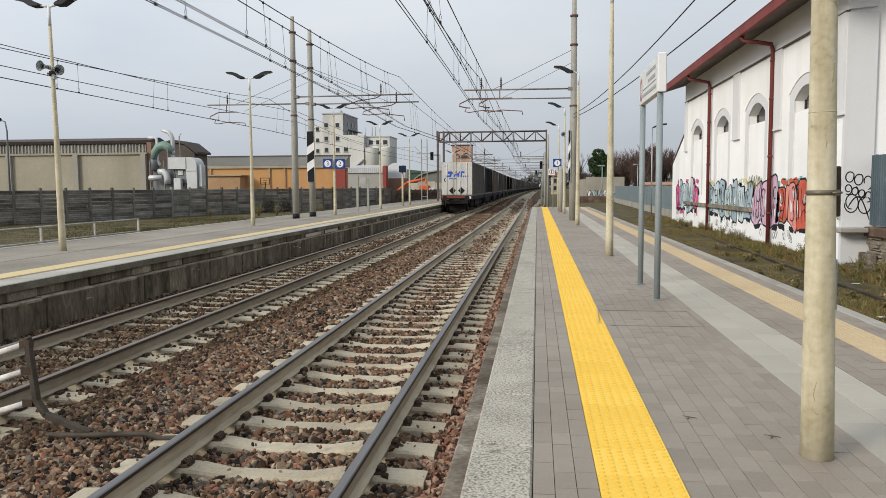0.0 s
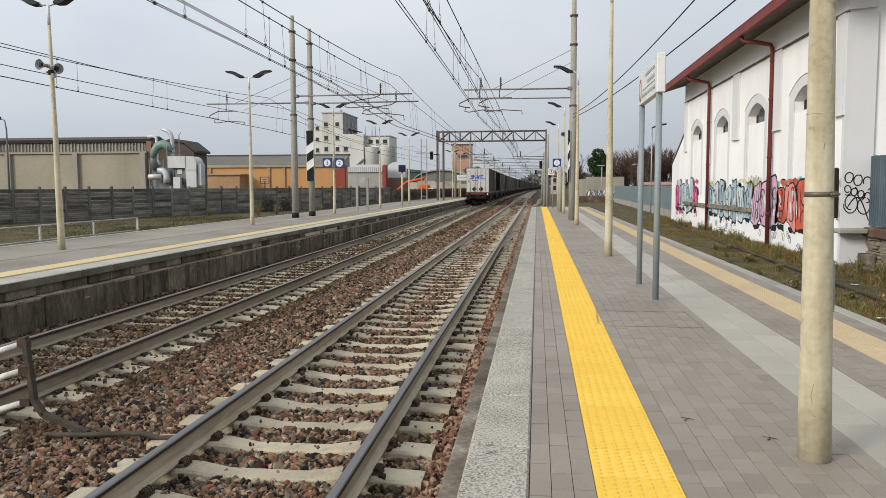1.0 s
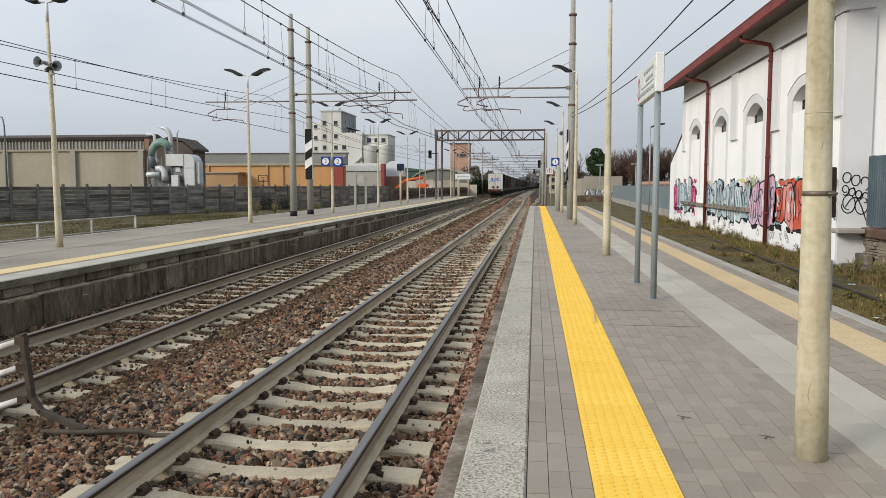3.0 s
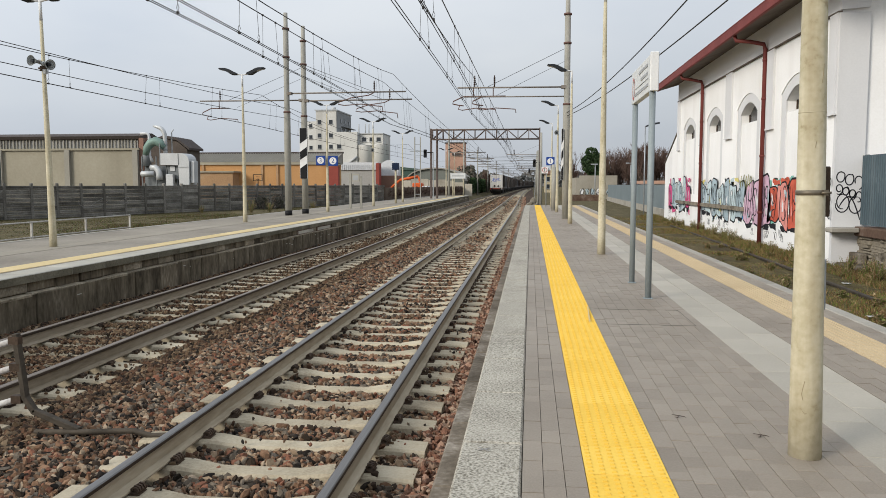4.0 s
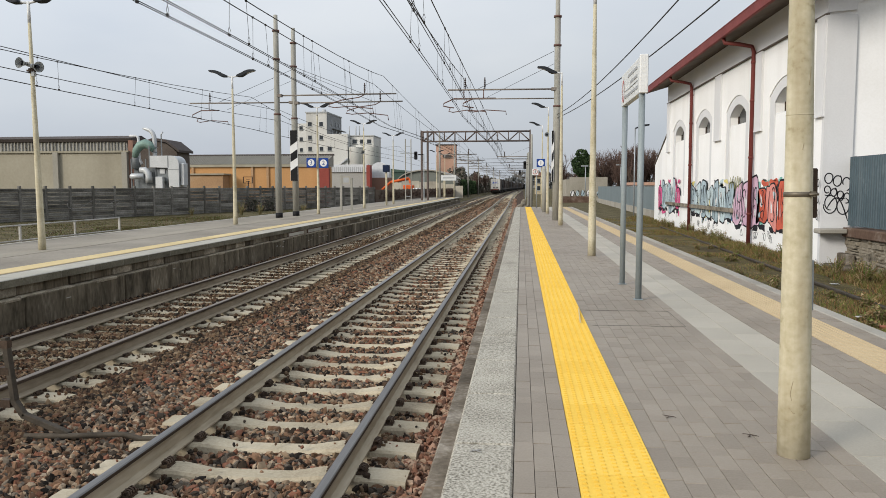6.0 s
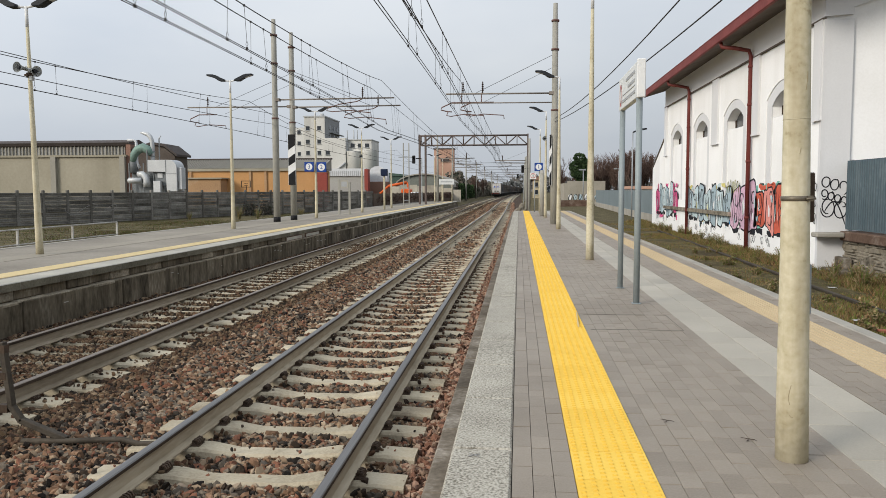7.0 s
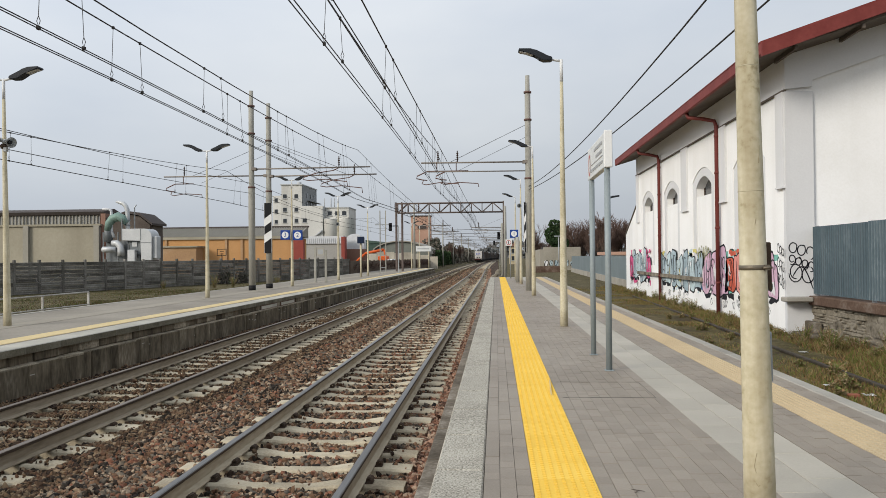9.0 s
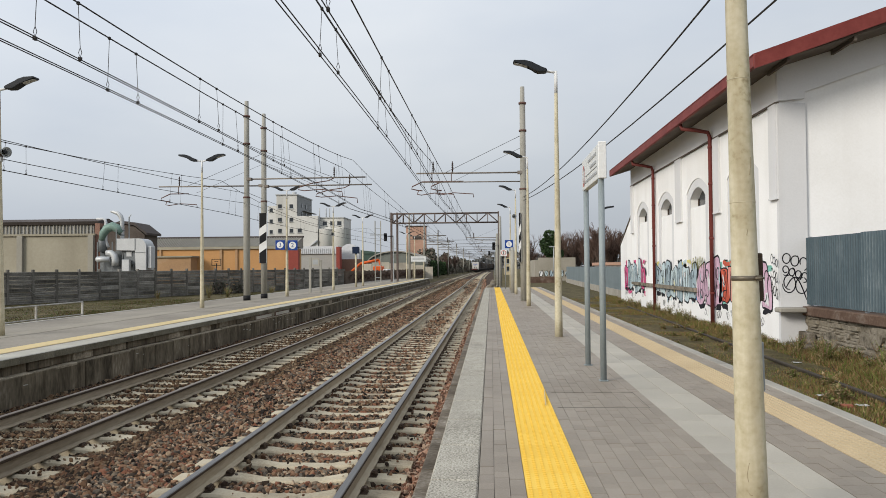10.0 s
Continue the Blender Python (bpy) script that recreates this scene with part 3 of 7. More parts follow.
def build_right_platform():
    p = thing("platform", "station platform paved in grey blocks with a yellow warning strip", "platform", kind="structure")
    bm = B()
    box(bm, EDGE_R + 0.06, BACK_R - 0.02, -8, END_R - 0.02, -1.1, -0.055)
    part("base", bm, "joint", p, "dark bedding under the paving")
    bm = B()
    box(bm, EDGE_R - 0.09, EDGE_R + 0.05, -8, END_R, -1.1, -0.16)
    part("retaining_wall", bm, "old_concrete", p, "stained concrete platform wall")
    lip = slab_mesh("lip_stone", 0.115, 1.0, 0.2, "coping_lip", 0.012)
    for k in range(54):
        part("lip_stone", lip, None, p).location = (EDGE_R - 0.115, -2.4 + k * 1.0, -0.085 + rnd.uniform(-0.006, 0.006))
    edge = slab_mesh("edge_slab", 0.325, 1.0, 0.14, "granite", 0.012)
    for k in range(54):
        part("edge_slab", edge, None, p).location = (EDGE_R, -2 + k * 1.0, 0.002 + rnd.uniform(-0.002, 0.002))
    tile = tactile_mesh("tactile_tile", 0.39, 0.40, "yellow")
    for k in range(138):
        part("tactile_tile", tile, None, p).location = (0.28, -3.2 + 0.4 * k, 0.0)
    tile2 = tactile_mesh("faded_tactile_tile", 0.38, 0.40, "beige")
    for k in range(138):
        part("faded_tactile_tile", tile2, None, p).location = (2.67, -3.2 + 0.4 * k, 0.0)
    slab = slab_mesh("pale_slab", 0.275, 0.60, 0.05, "light_slab", 0.004, 0.002)
    for k in range(92):
        for i in range(2):
            part("pale_slab", slab, None, p).location = (1.70 + 0.275 * i, -3.2 + 0.6 * k + 0.3 * i, 0.0)
    kerb = slab_mesh("kerb_stone", 0.16, 1.0, 0.3, "curb", 0.012)
    for k in range(55):
        part("kerb_stone", kerb, None, p).location = (BACK_R - 0.16, -3 + k * 1.0, 0.006)
    end = slab_mesh("end_kerb", 3.6, 0.15, 0.4, "curb", 0.012)
    part("end_kerb", end, None, p).location = (EDGE_R + 0.1, END_R - 0.02, 0.0)
    # block paving: columns that run along the platform
    near = slab_mesh("paver", 0.10, 0.20, 0.05, "paver", 0.002, 0.0008)
    columns = [(-0.02 + 0.1 * i, 0.1) for i in range(3)] + [(0.67 + 0.103 * i, 0.103) for i in range(10)]
    columns += [(2.25 + 0.105 * i, 0.105) for i in range(4)] + [(3.05 + 0.105 * i, 0.105) for i in range(2)]
    rest, made = B(), 0
    for ci, (x, w) in enumerate(columns):
        y = -3.0 - rnd.uniform(0, 0.3)
        while True:
            n = rnd.choice((0.1, 0.15, 0.15, 0.2, 0.2, 0.2, 0.25)) if x > 0.3 else rnd.choice((0.15, 0.2, 0.2, 0.25))
            if y + n > END_R - 0.02:
                break
            z = rnd.uniform(-0.0018, 0.0018)
            if 2.2 < y < 7.0 and 0.5 < x < 2.0 and made < 300:
                q = part("paver", near, None, p)
                q.location = (x, y, z)
                q.scale = (w / 0.10, n / 0.20, 1)
                made += 1
            else:
                g = 0.0015
                v = [rest.verts.new(c) for c in ((x + g, y + g, -0.05), (x + w - g, y + g, -0.05), (x + w - g, y + n - g, -0.05), (x + g, y + n - g, -0.05),
                                                 (x + g, y + g, z), (x + w - g, y + g, z), (x + w - g, y + n - g, z), (x + g, y + n - g, z))]
                for f in ((4, 5, 6, 7), (0, 1, 5, 4), (1, 2, 6, 5), (2, 3, 7, 6), (3, 0, 4, 7)):
                    rest.faces.new([v[i] for i in f])
            y += n
    tagged(part("pavers", rest, "paver_far", p), kind="stuff")
    # a flush hatch frame let into the paving
    bm = B()
    for a in ((0.72, 7.62, 1.62, 7.626), (0.72, 8.55, 1.62, 8.556), (1.616, 7.62, 1.62, 8.556)):
        box(bm, a[0], a[2], a[1], a[3], 0.0, 0.003)
    part("hatch_frame", bm, "joint", p, "thin steel frame of a flush hatch")
    bm = B()
    box(bm, -0.006, 0.006, -0.45, 0.45, 0, 0.012, pose(0.63, 8.15, 0.008, 0, 0, -3))
    part("strip_edge", bm, "left_yellow", p, "loose yellow edging")


M["ledge"] = per_piece(material("worn_broken_ledge", [(0.3, (0.103, 0.085, 0.059)), (0.5, (0.258, 0.222, 0.164)), (0.7, (0.433, 0.385, 0.294))], 0.92, scale=3.5, fine=22, bump=0.5, mix=0.45), 0.75, 1.15)


def build_left_platform():
    p = thing("platform", "island platform of old stained concrete with a worn yellow line", "platform", kind="structure")
    x0, x1 = BACK_L, EDGE_L
    bm = B()
    long_box(bm, x0, x1 - 0.10, -8, END_L, -1.1, -0.004)
    part("body", bm, "left_paving", p)
    bm = B()
    long_box(bm, x1 - 0.10, x1 - 0.085, -8, END_L, -0.31, -0.125)
    part("upper_wall", bm, "old_concrete", p, "stained upper course")
    panel = B()
    box(panel, 0, 0.14, 0.006, 0.994, -0.52, -0.008)
    bmesh.ops.bevel(panel, geom=[e for e in panel.edges], offset=0.012, segments=1, affect="EDGES")
    panel = mesh_of("wall_panel", panel, "old_concrete")
    for k in range(106):
        q = part("wall_panel", panel, None, p)
        q.location = (x1 - 0.115 + bend(-7.5 + k) + rnd.choice((-0.008, -0.004, 0.0, 0.004, 0.02)), -8 + k, -0.30)
    # a worn ledge of short broken stones, with uneven blocks above it
    ledges = [slab_mesh("ledge", w, 0.7, h, "ledge", 0.010, 0.001) for w, h in ((0.15, 0.04), (0.145, 0.035), (0.152, 0.045), (0.14, 0.03))]
    blocks = [mesh_of("block", bevelled(quick(box, 0, d, 0.008, 0.692, -0.15, 0), 0.012, 1), mat) for d, mat in ((0.035, "old_concrete"), (0.05, "old_concrete"), (0.06, "old_concrete"), (0.025, "old_concrete"), (0.055, "ledge"), (0.04, "ledge"))]
    for k in range(150):
        y = -8 + 0.7 * k
        q = part("ledge", ledges[rnd.randrange(4)], None, p)
        q.location = (x1 - 0.12 + bend(y), y, -0.283 + rnd.uniform(-0.006, 0.006))
        q.rotation_euler = (0, rnd.uniform(0.0, 0.12), rnd.uniform(-0.006, 0.006))
        if rnd.random() < 0.85:
            part("block", blocks[rnd.randrange(6)], None, p).location = (x1 - 0.098 + bend(y), y, -0.127)
    splash = mesh_of("splash", bevelled(quick(box, 0, 0.004, -0.05, 0.05, -0.012, 0.012), 0.0015, 1), "coping")
    for k in range(40):
        y = rnd.uniform(6, 34)
        q = part("splash", splash, None, p, "pale dried splash")
        q.location = (x1 + 0.036, y, rnd.uniform(-0.55, -0.36))
        q.scale = (1, rnd.uniform(0.4, 2.2), rnd.uniform(0.4, 1.1))
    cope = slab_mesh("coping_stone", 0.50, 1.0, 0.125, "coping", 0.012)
    # the track-facing side takes a darker colour than the top
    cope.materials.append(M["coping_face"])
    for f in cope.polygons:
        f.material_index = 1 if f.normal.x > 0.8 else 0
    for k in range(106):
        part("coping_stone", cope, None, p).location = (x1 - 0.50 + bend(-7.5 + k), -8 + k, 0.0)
    bm = B()
    long_box(bm, x1 - 1.05, x1 - 0.6, -8, END_L, -0.02, 0.004)
    part("warning_strip", bm, "left_yellow", p, "worn yellow strip")
    bm = B()
    long_box(bm, x1 - 3.1, x1 - 2.5, -8, END_L, -0.02, 0.002)
    part("pale_strip", bm, "left_pale", p, "paler paving strip")
    kerb = slab_mesh("back_kerb", 0.2, 2.0, 0.3, "curb", 0.01)
    for k in range(53):
        part("back_kerb", kerb, None, p).location = (x0 + bend(-7 + 2 * k), -8 + 2 * k, 0.01)
    # two old enamel plates set in the platform face
    for y in (24.6, 26.9):
        bm = B()
        box(bm, x1 - 0.045, x1 - 0.015, y, y + 1.9, -0.29, -0.14)
        q = part("plate", bevelled(bm, 0.006, 1), "dock_slab", p, "rusty framed plate")
        bm = B()
        box(bm, x1 - 0.015, x1 - 0.011, y + 0.08, y + 1.82, -0.265, -0.165)
        part("face", bm, "coping", q, "faded grey face")


build_ground()
build_ballast()


# ---- train ----
TAIL, SPEED, PITCH = 60.3, 22.9, 15.4
M["container_side"] = per_piece(material("dull_grey_container", [(0.3, (0.108, 0.092, 0.080)), (0.7, (0.176, 0.154, 0.134))], 0.65, 0.1, scale=0.8, fine=14, bump=0.05, streak=((0.08, 0.058, 0.046), 1.5, 0.5)), 0.7, 1.0)
M["container_brown"] = per_piece(material("brown_container", [(0.3, (0.096, 0.074, 0.059)), (0.7, (0.152, 0.122, 0.101))], 0.65, 0.1, scale=0.8, fine=14, bump=0.05, streak=((0.07, 0.045, 0.034), 1.5, 0.5)), 0.8, 1.2)
M["container_blue"] = material("slate_blue_container", [(0.3, (0.100, 0.098, 0.100)), (0.7, (0.156, 0.152, 0.156))], 0.65, 0.1, scale=0.8, fine=14, bump=0.05, streak=((0.09, 0.075, 0.07), 1.5, 0.5))
M["container_white"] = material("off_white_container_door", [(0.3, (0.47, 0.455, 0.42)), (0.7, (0.58, 0.565, 0.525))], 0.6, scale=0.8, fine=14, bump=0.05, streak=((0.32, 0.29, 0.25), 1.5, 0.5))
M["red_beam"] = plain("dull_red_beam", (0.20, 0.045, 0.035), 0.7)
M["underframe"] = plain("grimy_underframe", (0.022, 0.02, 0.018), 0.85)
M["wheel"] = plain("worn_wheel_steel", (0.05, 0.045, 0.04), 0.6, 0.4)
M["logo_blue"] = plain("blue_logo_paint", (0.035, 0.10, 0.42), 0.6)
M["tail_red"] = plain("red_tail_plate", (0.5, 0.03, 0.02), 0.5)


def side_mesh(length, h):
    """One corrugated container side, in its own x = 0 plane."""
    bm = B()
    prof, y, step = [], 0.08, 0.14
    while y < length - 0.2:
        prof += [(0.0, y), (0.0, y + step * 0.5), (-0.035, y + step * 0.72), (-0.035, y + step * 1.28), (0.0, y + step * 1.5)]
        y += step * 2
    lo = [bm.verts.new((a, b, 0.12)) for a, b in prof]
    hi = [bm.verts.new((a, b, h - 0.10)) for a, b in prof]
    for i in range(len(prof) - 1):
        if (Vector(prof[i]) - Vector(prof[i + 1])).length > 1e-5:
            bm.faces.new((lo[i], lo[i + 1], hi[i + 1], hi[i]))
    bmesh.ops.solidify(bm, geom=bm.faces[:], thickness=0.01)
    return bm


def container_frame(length, w, h):
    bm = B()
    t = 0.12
    for x in (-w / 2, w / 2 - t):
        for y in (0, length - t):
            box(bm, x, x + t, y, y + t, 0, h)
        box(bm, x, x + t, t, length - t, 0, 0.14)
        box(bm, x, x + t, t, length - t, h - 0.11, h)
    for y in (0, length - t):
        box(bm, -w / 2 + t, w / 2 - t, y, y + t, 0, 0.12)
        box(bm, -w / 2 + t, w / 2 - t, y, y + t, h - 0.09, h)
    return bm


CL, CW, CH = 13.7, 2.46, 2.68
CONT = {}
for _k in ("container_side", "container_brown", "container_blue"):
    CONT[_k] = dict(frame=mesh_of("frame", container_frame(CL, CW, CH), _k), side=mesh_of("side", side_mesh(CL, CH), _k),
                    roof=mesh_of("roof", quick(box, -CW / 2 + 0.05, CW / 2 - 0.05, 0.05, CL - 0.05, CH - 0.07, CH - 0.03), _k),
                    end=mesh_of("end", quick(box, -CW / 2 + 0.12, CW / 2 - 0.12, 0.03, 0.08, 0.12, CH - 0.09), _k))


def build_container(kind, last=False):
    c = thing("freight_container", "off-white and grey freight container with plated doors" if last else "dull corrugated freight container on a wagon", "container", "containers of the train")
    d = CONT[kind]
    part("frame", d["frame"], None, c)
    part("roof", d["roof"], None, c)
    for s in (-1, 1):
        q = part("side", d["side"], None, c)
        q.location = (s * (CW / 2 - 0.02), 0 if s > 0 else CL, 0)
        q.rotation_euler = (0, 0, 0 if s > 0 else math.pi)
    if not last:
        part("end", d["end"], None, c)
        return c
    for s in (-1, 1):
        bm = B()
        x0, x1 = sorted((s * 0.012, s * (CW / 2 - 0.02)))
        box(bm, x0, x1, -0.045, 0.03, 0.10, CH - 0.03)
        door = part("door", bevelled(bm, 0.015, 1), "container_white", c, "off-white door leaf")
        for fx in (0.28, 0.80):
            bm = B()
            tube(bm, [(s * fx, -0.075, 0.14), (s * fx, -0.075, CH - 0.08)], 0.02, 6)
            box(bm, s * fx - 0.05, s * fx + 0.05, -0.08, -0.045, 0.75, 0.81)
            part("lock_rod", bm, "white_arm", door)
        bm = B()
        cx = s * 0.36
        prism(bm, [(cx, 0.16), (cx + 0.27, 0.43), (cx, 0.70), (cx - 0.27, 0.43)], "y", -0.056, -0.046)
        q = part("hazard_plate", bm, "black", door, "dark diamond-shaped plate")
        bm = B()
        prism(bm, [(cx, 0.36), (cx + 0.09, 0.43), (cx, 0.50), (cx - 0.09, 0.43)], "y", -0.060, -0.0565)
        part("mark", bm, "underframe", q)
    # logo as plain shapes, and small lettering as bars
    bm = B()
    for x0, x1, z0, z1 in ((-0.88, -0.46, 1.50, 1.62), (-0.58, -0.42, 1.62, 1.74), (-0.72, -0.30, 1.74, 1.86), (-0.70, -0.38, 1.86, 1.94), (-0.30, -0.16, 1.50, 1.70), (-0.16, 0.04, 1.62, 1.72), (0.04, 0.16, 1.50, 1.84), (0.16, 0.60, 1.80, 1.94), (0.22, 0.40, 1.50, 1.80)):
        box(bm, x0, x1, -0.055, -0.0465, z0, z1)
    part("logo", bm, "logo_blue", c, "blue block-shaped emblem")
    bm = B()
    tube(bm, [(-0.06, -0.056, 1.86), (-0.06, -0.0465, 1.86)], 0.075, 12)
    part("logo_dot", bm, "tail_red", c, "small red round mark")
    for x0, x1, z0, z1 in ((0.46, 0.56, 1.50, 1.60), (0.63, 0.73, 1.50, 1.60), (0.80, 0.90, 1.50, 1.60), (-0.62, -0.05, 1.33, 1.40), (-1.0, -0.72, 2.34, 2.38)):
        part("lettering_bar", quick(box, x0, x1, -0.055, -0.0465, z0, z1), "logo_blue", c, "unreadable blue lettering bar")
    bm = B()
    prism(bm, [(-0.86 + 0.16 * math.cos(a), 1.28 + 0.17 * math.sin(a)) for a in np.linspace(1.7, 4.6, 8)] + [(-0.86 + 0.09 * math.cos(a), 1.28 + 0.13 * math.sin(a)) for a in np.linspace(4.6, 1.7, 8)], "y", -0.055, -0.0465)
    part("crescent", bm, "black", c, "dark crescent mark")
    return c


def bogie_meshes():
    frame_bm = B()
    for s in (-1, 1):
        box(frame_bm, s * 1.0 - 0.06, s * 1.0 + 0.06, -1.25, 1.25, 0.42, 0.62)
        for y in (-0.9, 0.9):
            box(frame_bm, s * 1.0 - 0.1, s * 1.0 + 0.1, y - 0.16, y + 0.16, 0.30, 0.58)
    box(frame_bm, -1.0, 1.0, -0.2, 0.2, 0.45, 0.75)
    axle_bm = B()
    tube(axle_bm, [(-0.95, 0, 0.45), (0.95, 0, 0.45)], 0.08, 8)
    for s in (-1, 1):
        tube(axle_bm, [(s * 0.70, 0, 0.45), (s * 0.72, 0, 0.45), (s * 0.80, 0, 0.45)], [0.48, 0.45, 0.44], 16)
    return mesh_of("bogie", bevelled(frame_bm, 0.02, 1), "underframe"), mesh_of("wheelset", axle_bm, "wheel")


def underframe_mesh():
    bm = B()
    for s in (-1, 1):
        box(bm, s * 1.15 - 0.09, s * 1.15 + 0.09, -0.3, 14.1, 0.92, 1.20)
    for y in (-0.3, 2.6, 6.9, 11.2, 13.98):
        box(bm, -1.06, 1.06, y, y + 0.12, 0.98, 1.18)
    box(bm, -0.25, 0.25, -0.3, 14.1, 0.80, 1.10)
    box(bm, -0.12, 0.12, 14.1, 14.75, 0.95, 1.12)
    box(bm, -1.1, 1.1, 4.2, 9.4, 0.42, 0.95)
    box(bm, -0.9, 0.9, -0.25, 14.0, 0.62, 0.92)
    box(bm, -0.66, 0.66, 0.5, 3.6, 0.10, 0.62)
    box(bm, -0.66, 0.66, 10.2, 13.3, 0.10, 0.62)
    for s in (-1, 1):
        box(bm, s * 1.12 - 0.12, s * 1.12 + 0.12, 0.1, 0.5, 0.5, 0.95)
    for s in (-1, 1):
        tube(bm, [(s * 0.87, -0.3, 1.05), (s * 0.87, -0.72, 1.05)], 0.09, 10)
        tube(bm, [(s * 0.87, -0.72, 1.05), (s * 0.87, -0.76, 1.05)], 0.2, 12)
    return mesh_of("underframe", bm, "underframe")


UNDER, BOGIE, WHEELSET = underframe_mesh(), *bogie_meshes()


def build_wagon(last=False):
    w = thing("freight_wagon", "dark flat freight wagon with two bogies on the rails", "wagon", "wagons of the train")
    part("underframe", UNDER, None, w)
    for y in (2.1, 11.7):
        b = part("bogie", BOGIE, None, w)
        b.location = (0, y, 0)
        for dy in (-0.9, 0.9):
            part("wheelset", WHEELSET, None, b).location = (0, dy, 0)
    if last:
        bm = B()
        box(bm, -1.22, 1.22, -0.33, -0.30, 1.06, 1.22)
        part("buffer_beam", bm, "red_beam", w, "dull red end beam")
        for s in (-1, 1):
            part("tail_plate", quick(box, s * 1.05 - 0.1, s * 1.05 + 0.1, -0.37, -0.335, 0.98, 1.18), "tail_red" if s < 0 else "white", w, "small tail plate")
    return w


TRAIN = []
for _i in range(32):
    _kind = ("container_side", "container_blue", "container_brown", "container_side", "container_side", "container_brown", "container_side")[_i % 7]
    TRAIN.append((build_wagon(_i == 0), _i * PITCH, 0.0))
    TRAIN.append((build_container(_kind, _i == 0), _i * PITCH + 0.1, 1.21))


def train_rows(offset, lift):
    rows = []
    for k in range(11):
        y = TAIL + SPEED * k + offset
        slope = (lane(TRACKS[1], y + 7.0) - lane(TRACKS[1], y)) / 7.0
        rows.append((float(k), pose(TRACKS[1] + lane(TRACKS[1], y), y, RAIL_TOP + lift, 0, 0, -math.degrees(math.atan(slope)))))
    return rows


def motions():
    for ob, offset, lift in TRAIN:
        walk(ob, train_rows(offset, lift))


# ---- white building by the platform ----
WX, WY0, WY1, WG = 6.2, 16.66, 33.7, -0.45
BAYS = (19.05, 23.16, 27.25, 31.35)


def arch(y0, y1, zs, rise, n=10):
    c, h = (y0 + y1) / 2, (y1 - y0) / 2
    return [(c + h * u, zs + rise * (1 - u * u)) for u in (2 * k / n - 1 for k in range(n + 1))]


def wall_layer(bm, x0, x1, openings, ya, yb, z0, z1):
    """A wall from ya to yb pierced by arched openings (y0, y1, sill, spring, rise)."""
    y = ya
    for o0, o1, sill, zs, rise in openings:
        box(bm, x0, x1, y, o0, z0, z1)
        if sill > z0:
            box(bm, x0, x1, o0, o1, z0, sill)
        pts = arch(o0, o1, zs, rise)
        for (a, za), (b, zb) in zip(pts, pts[1:]):
            v = [bm.verts.new(p) for p in ((x0, a, za), (x0, b, zb), (x0, b, z1), (x0, a, z1), (x1, a, za), (x1, b, zb), (x1, b, z1), (x1, a, z1))]
            for f in ((0, 1, 2, 3), (7, 6, 5, 4), (0, 4, 5, 1), (3, 2, 6, 7)):
                bm.faces.new([v[i] for i in f])
        y = o1
    box(bm, x0, x1, y, yb, z0, z1)


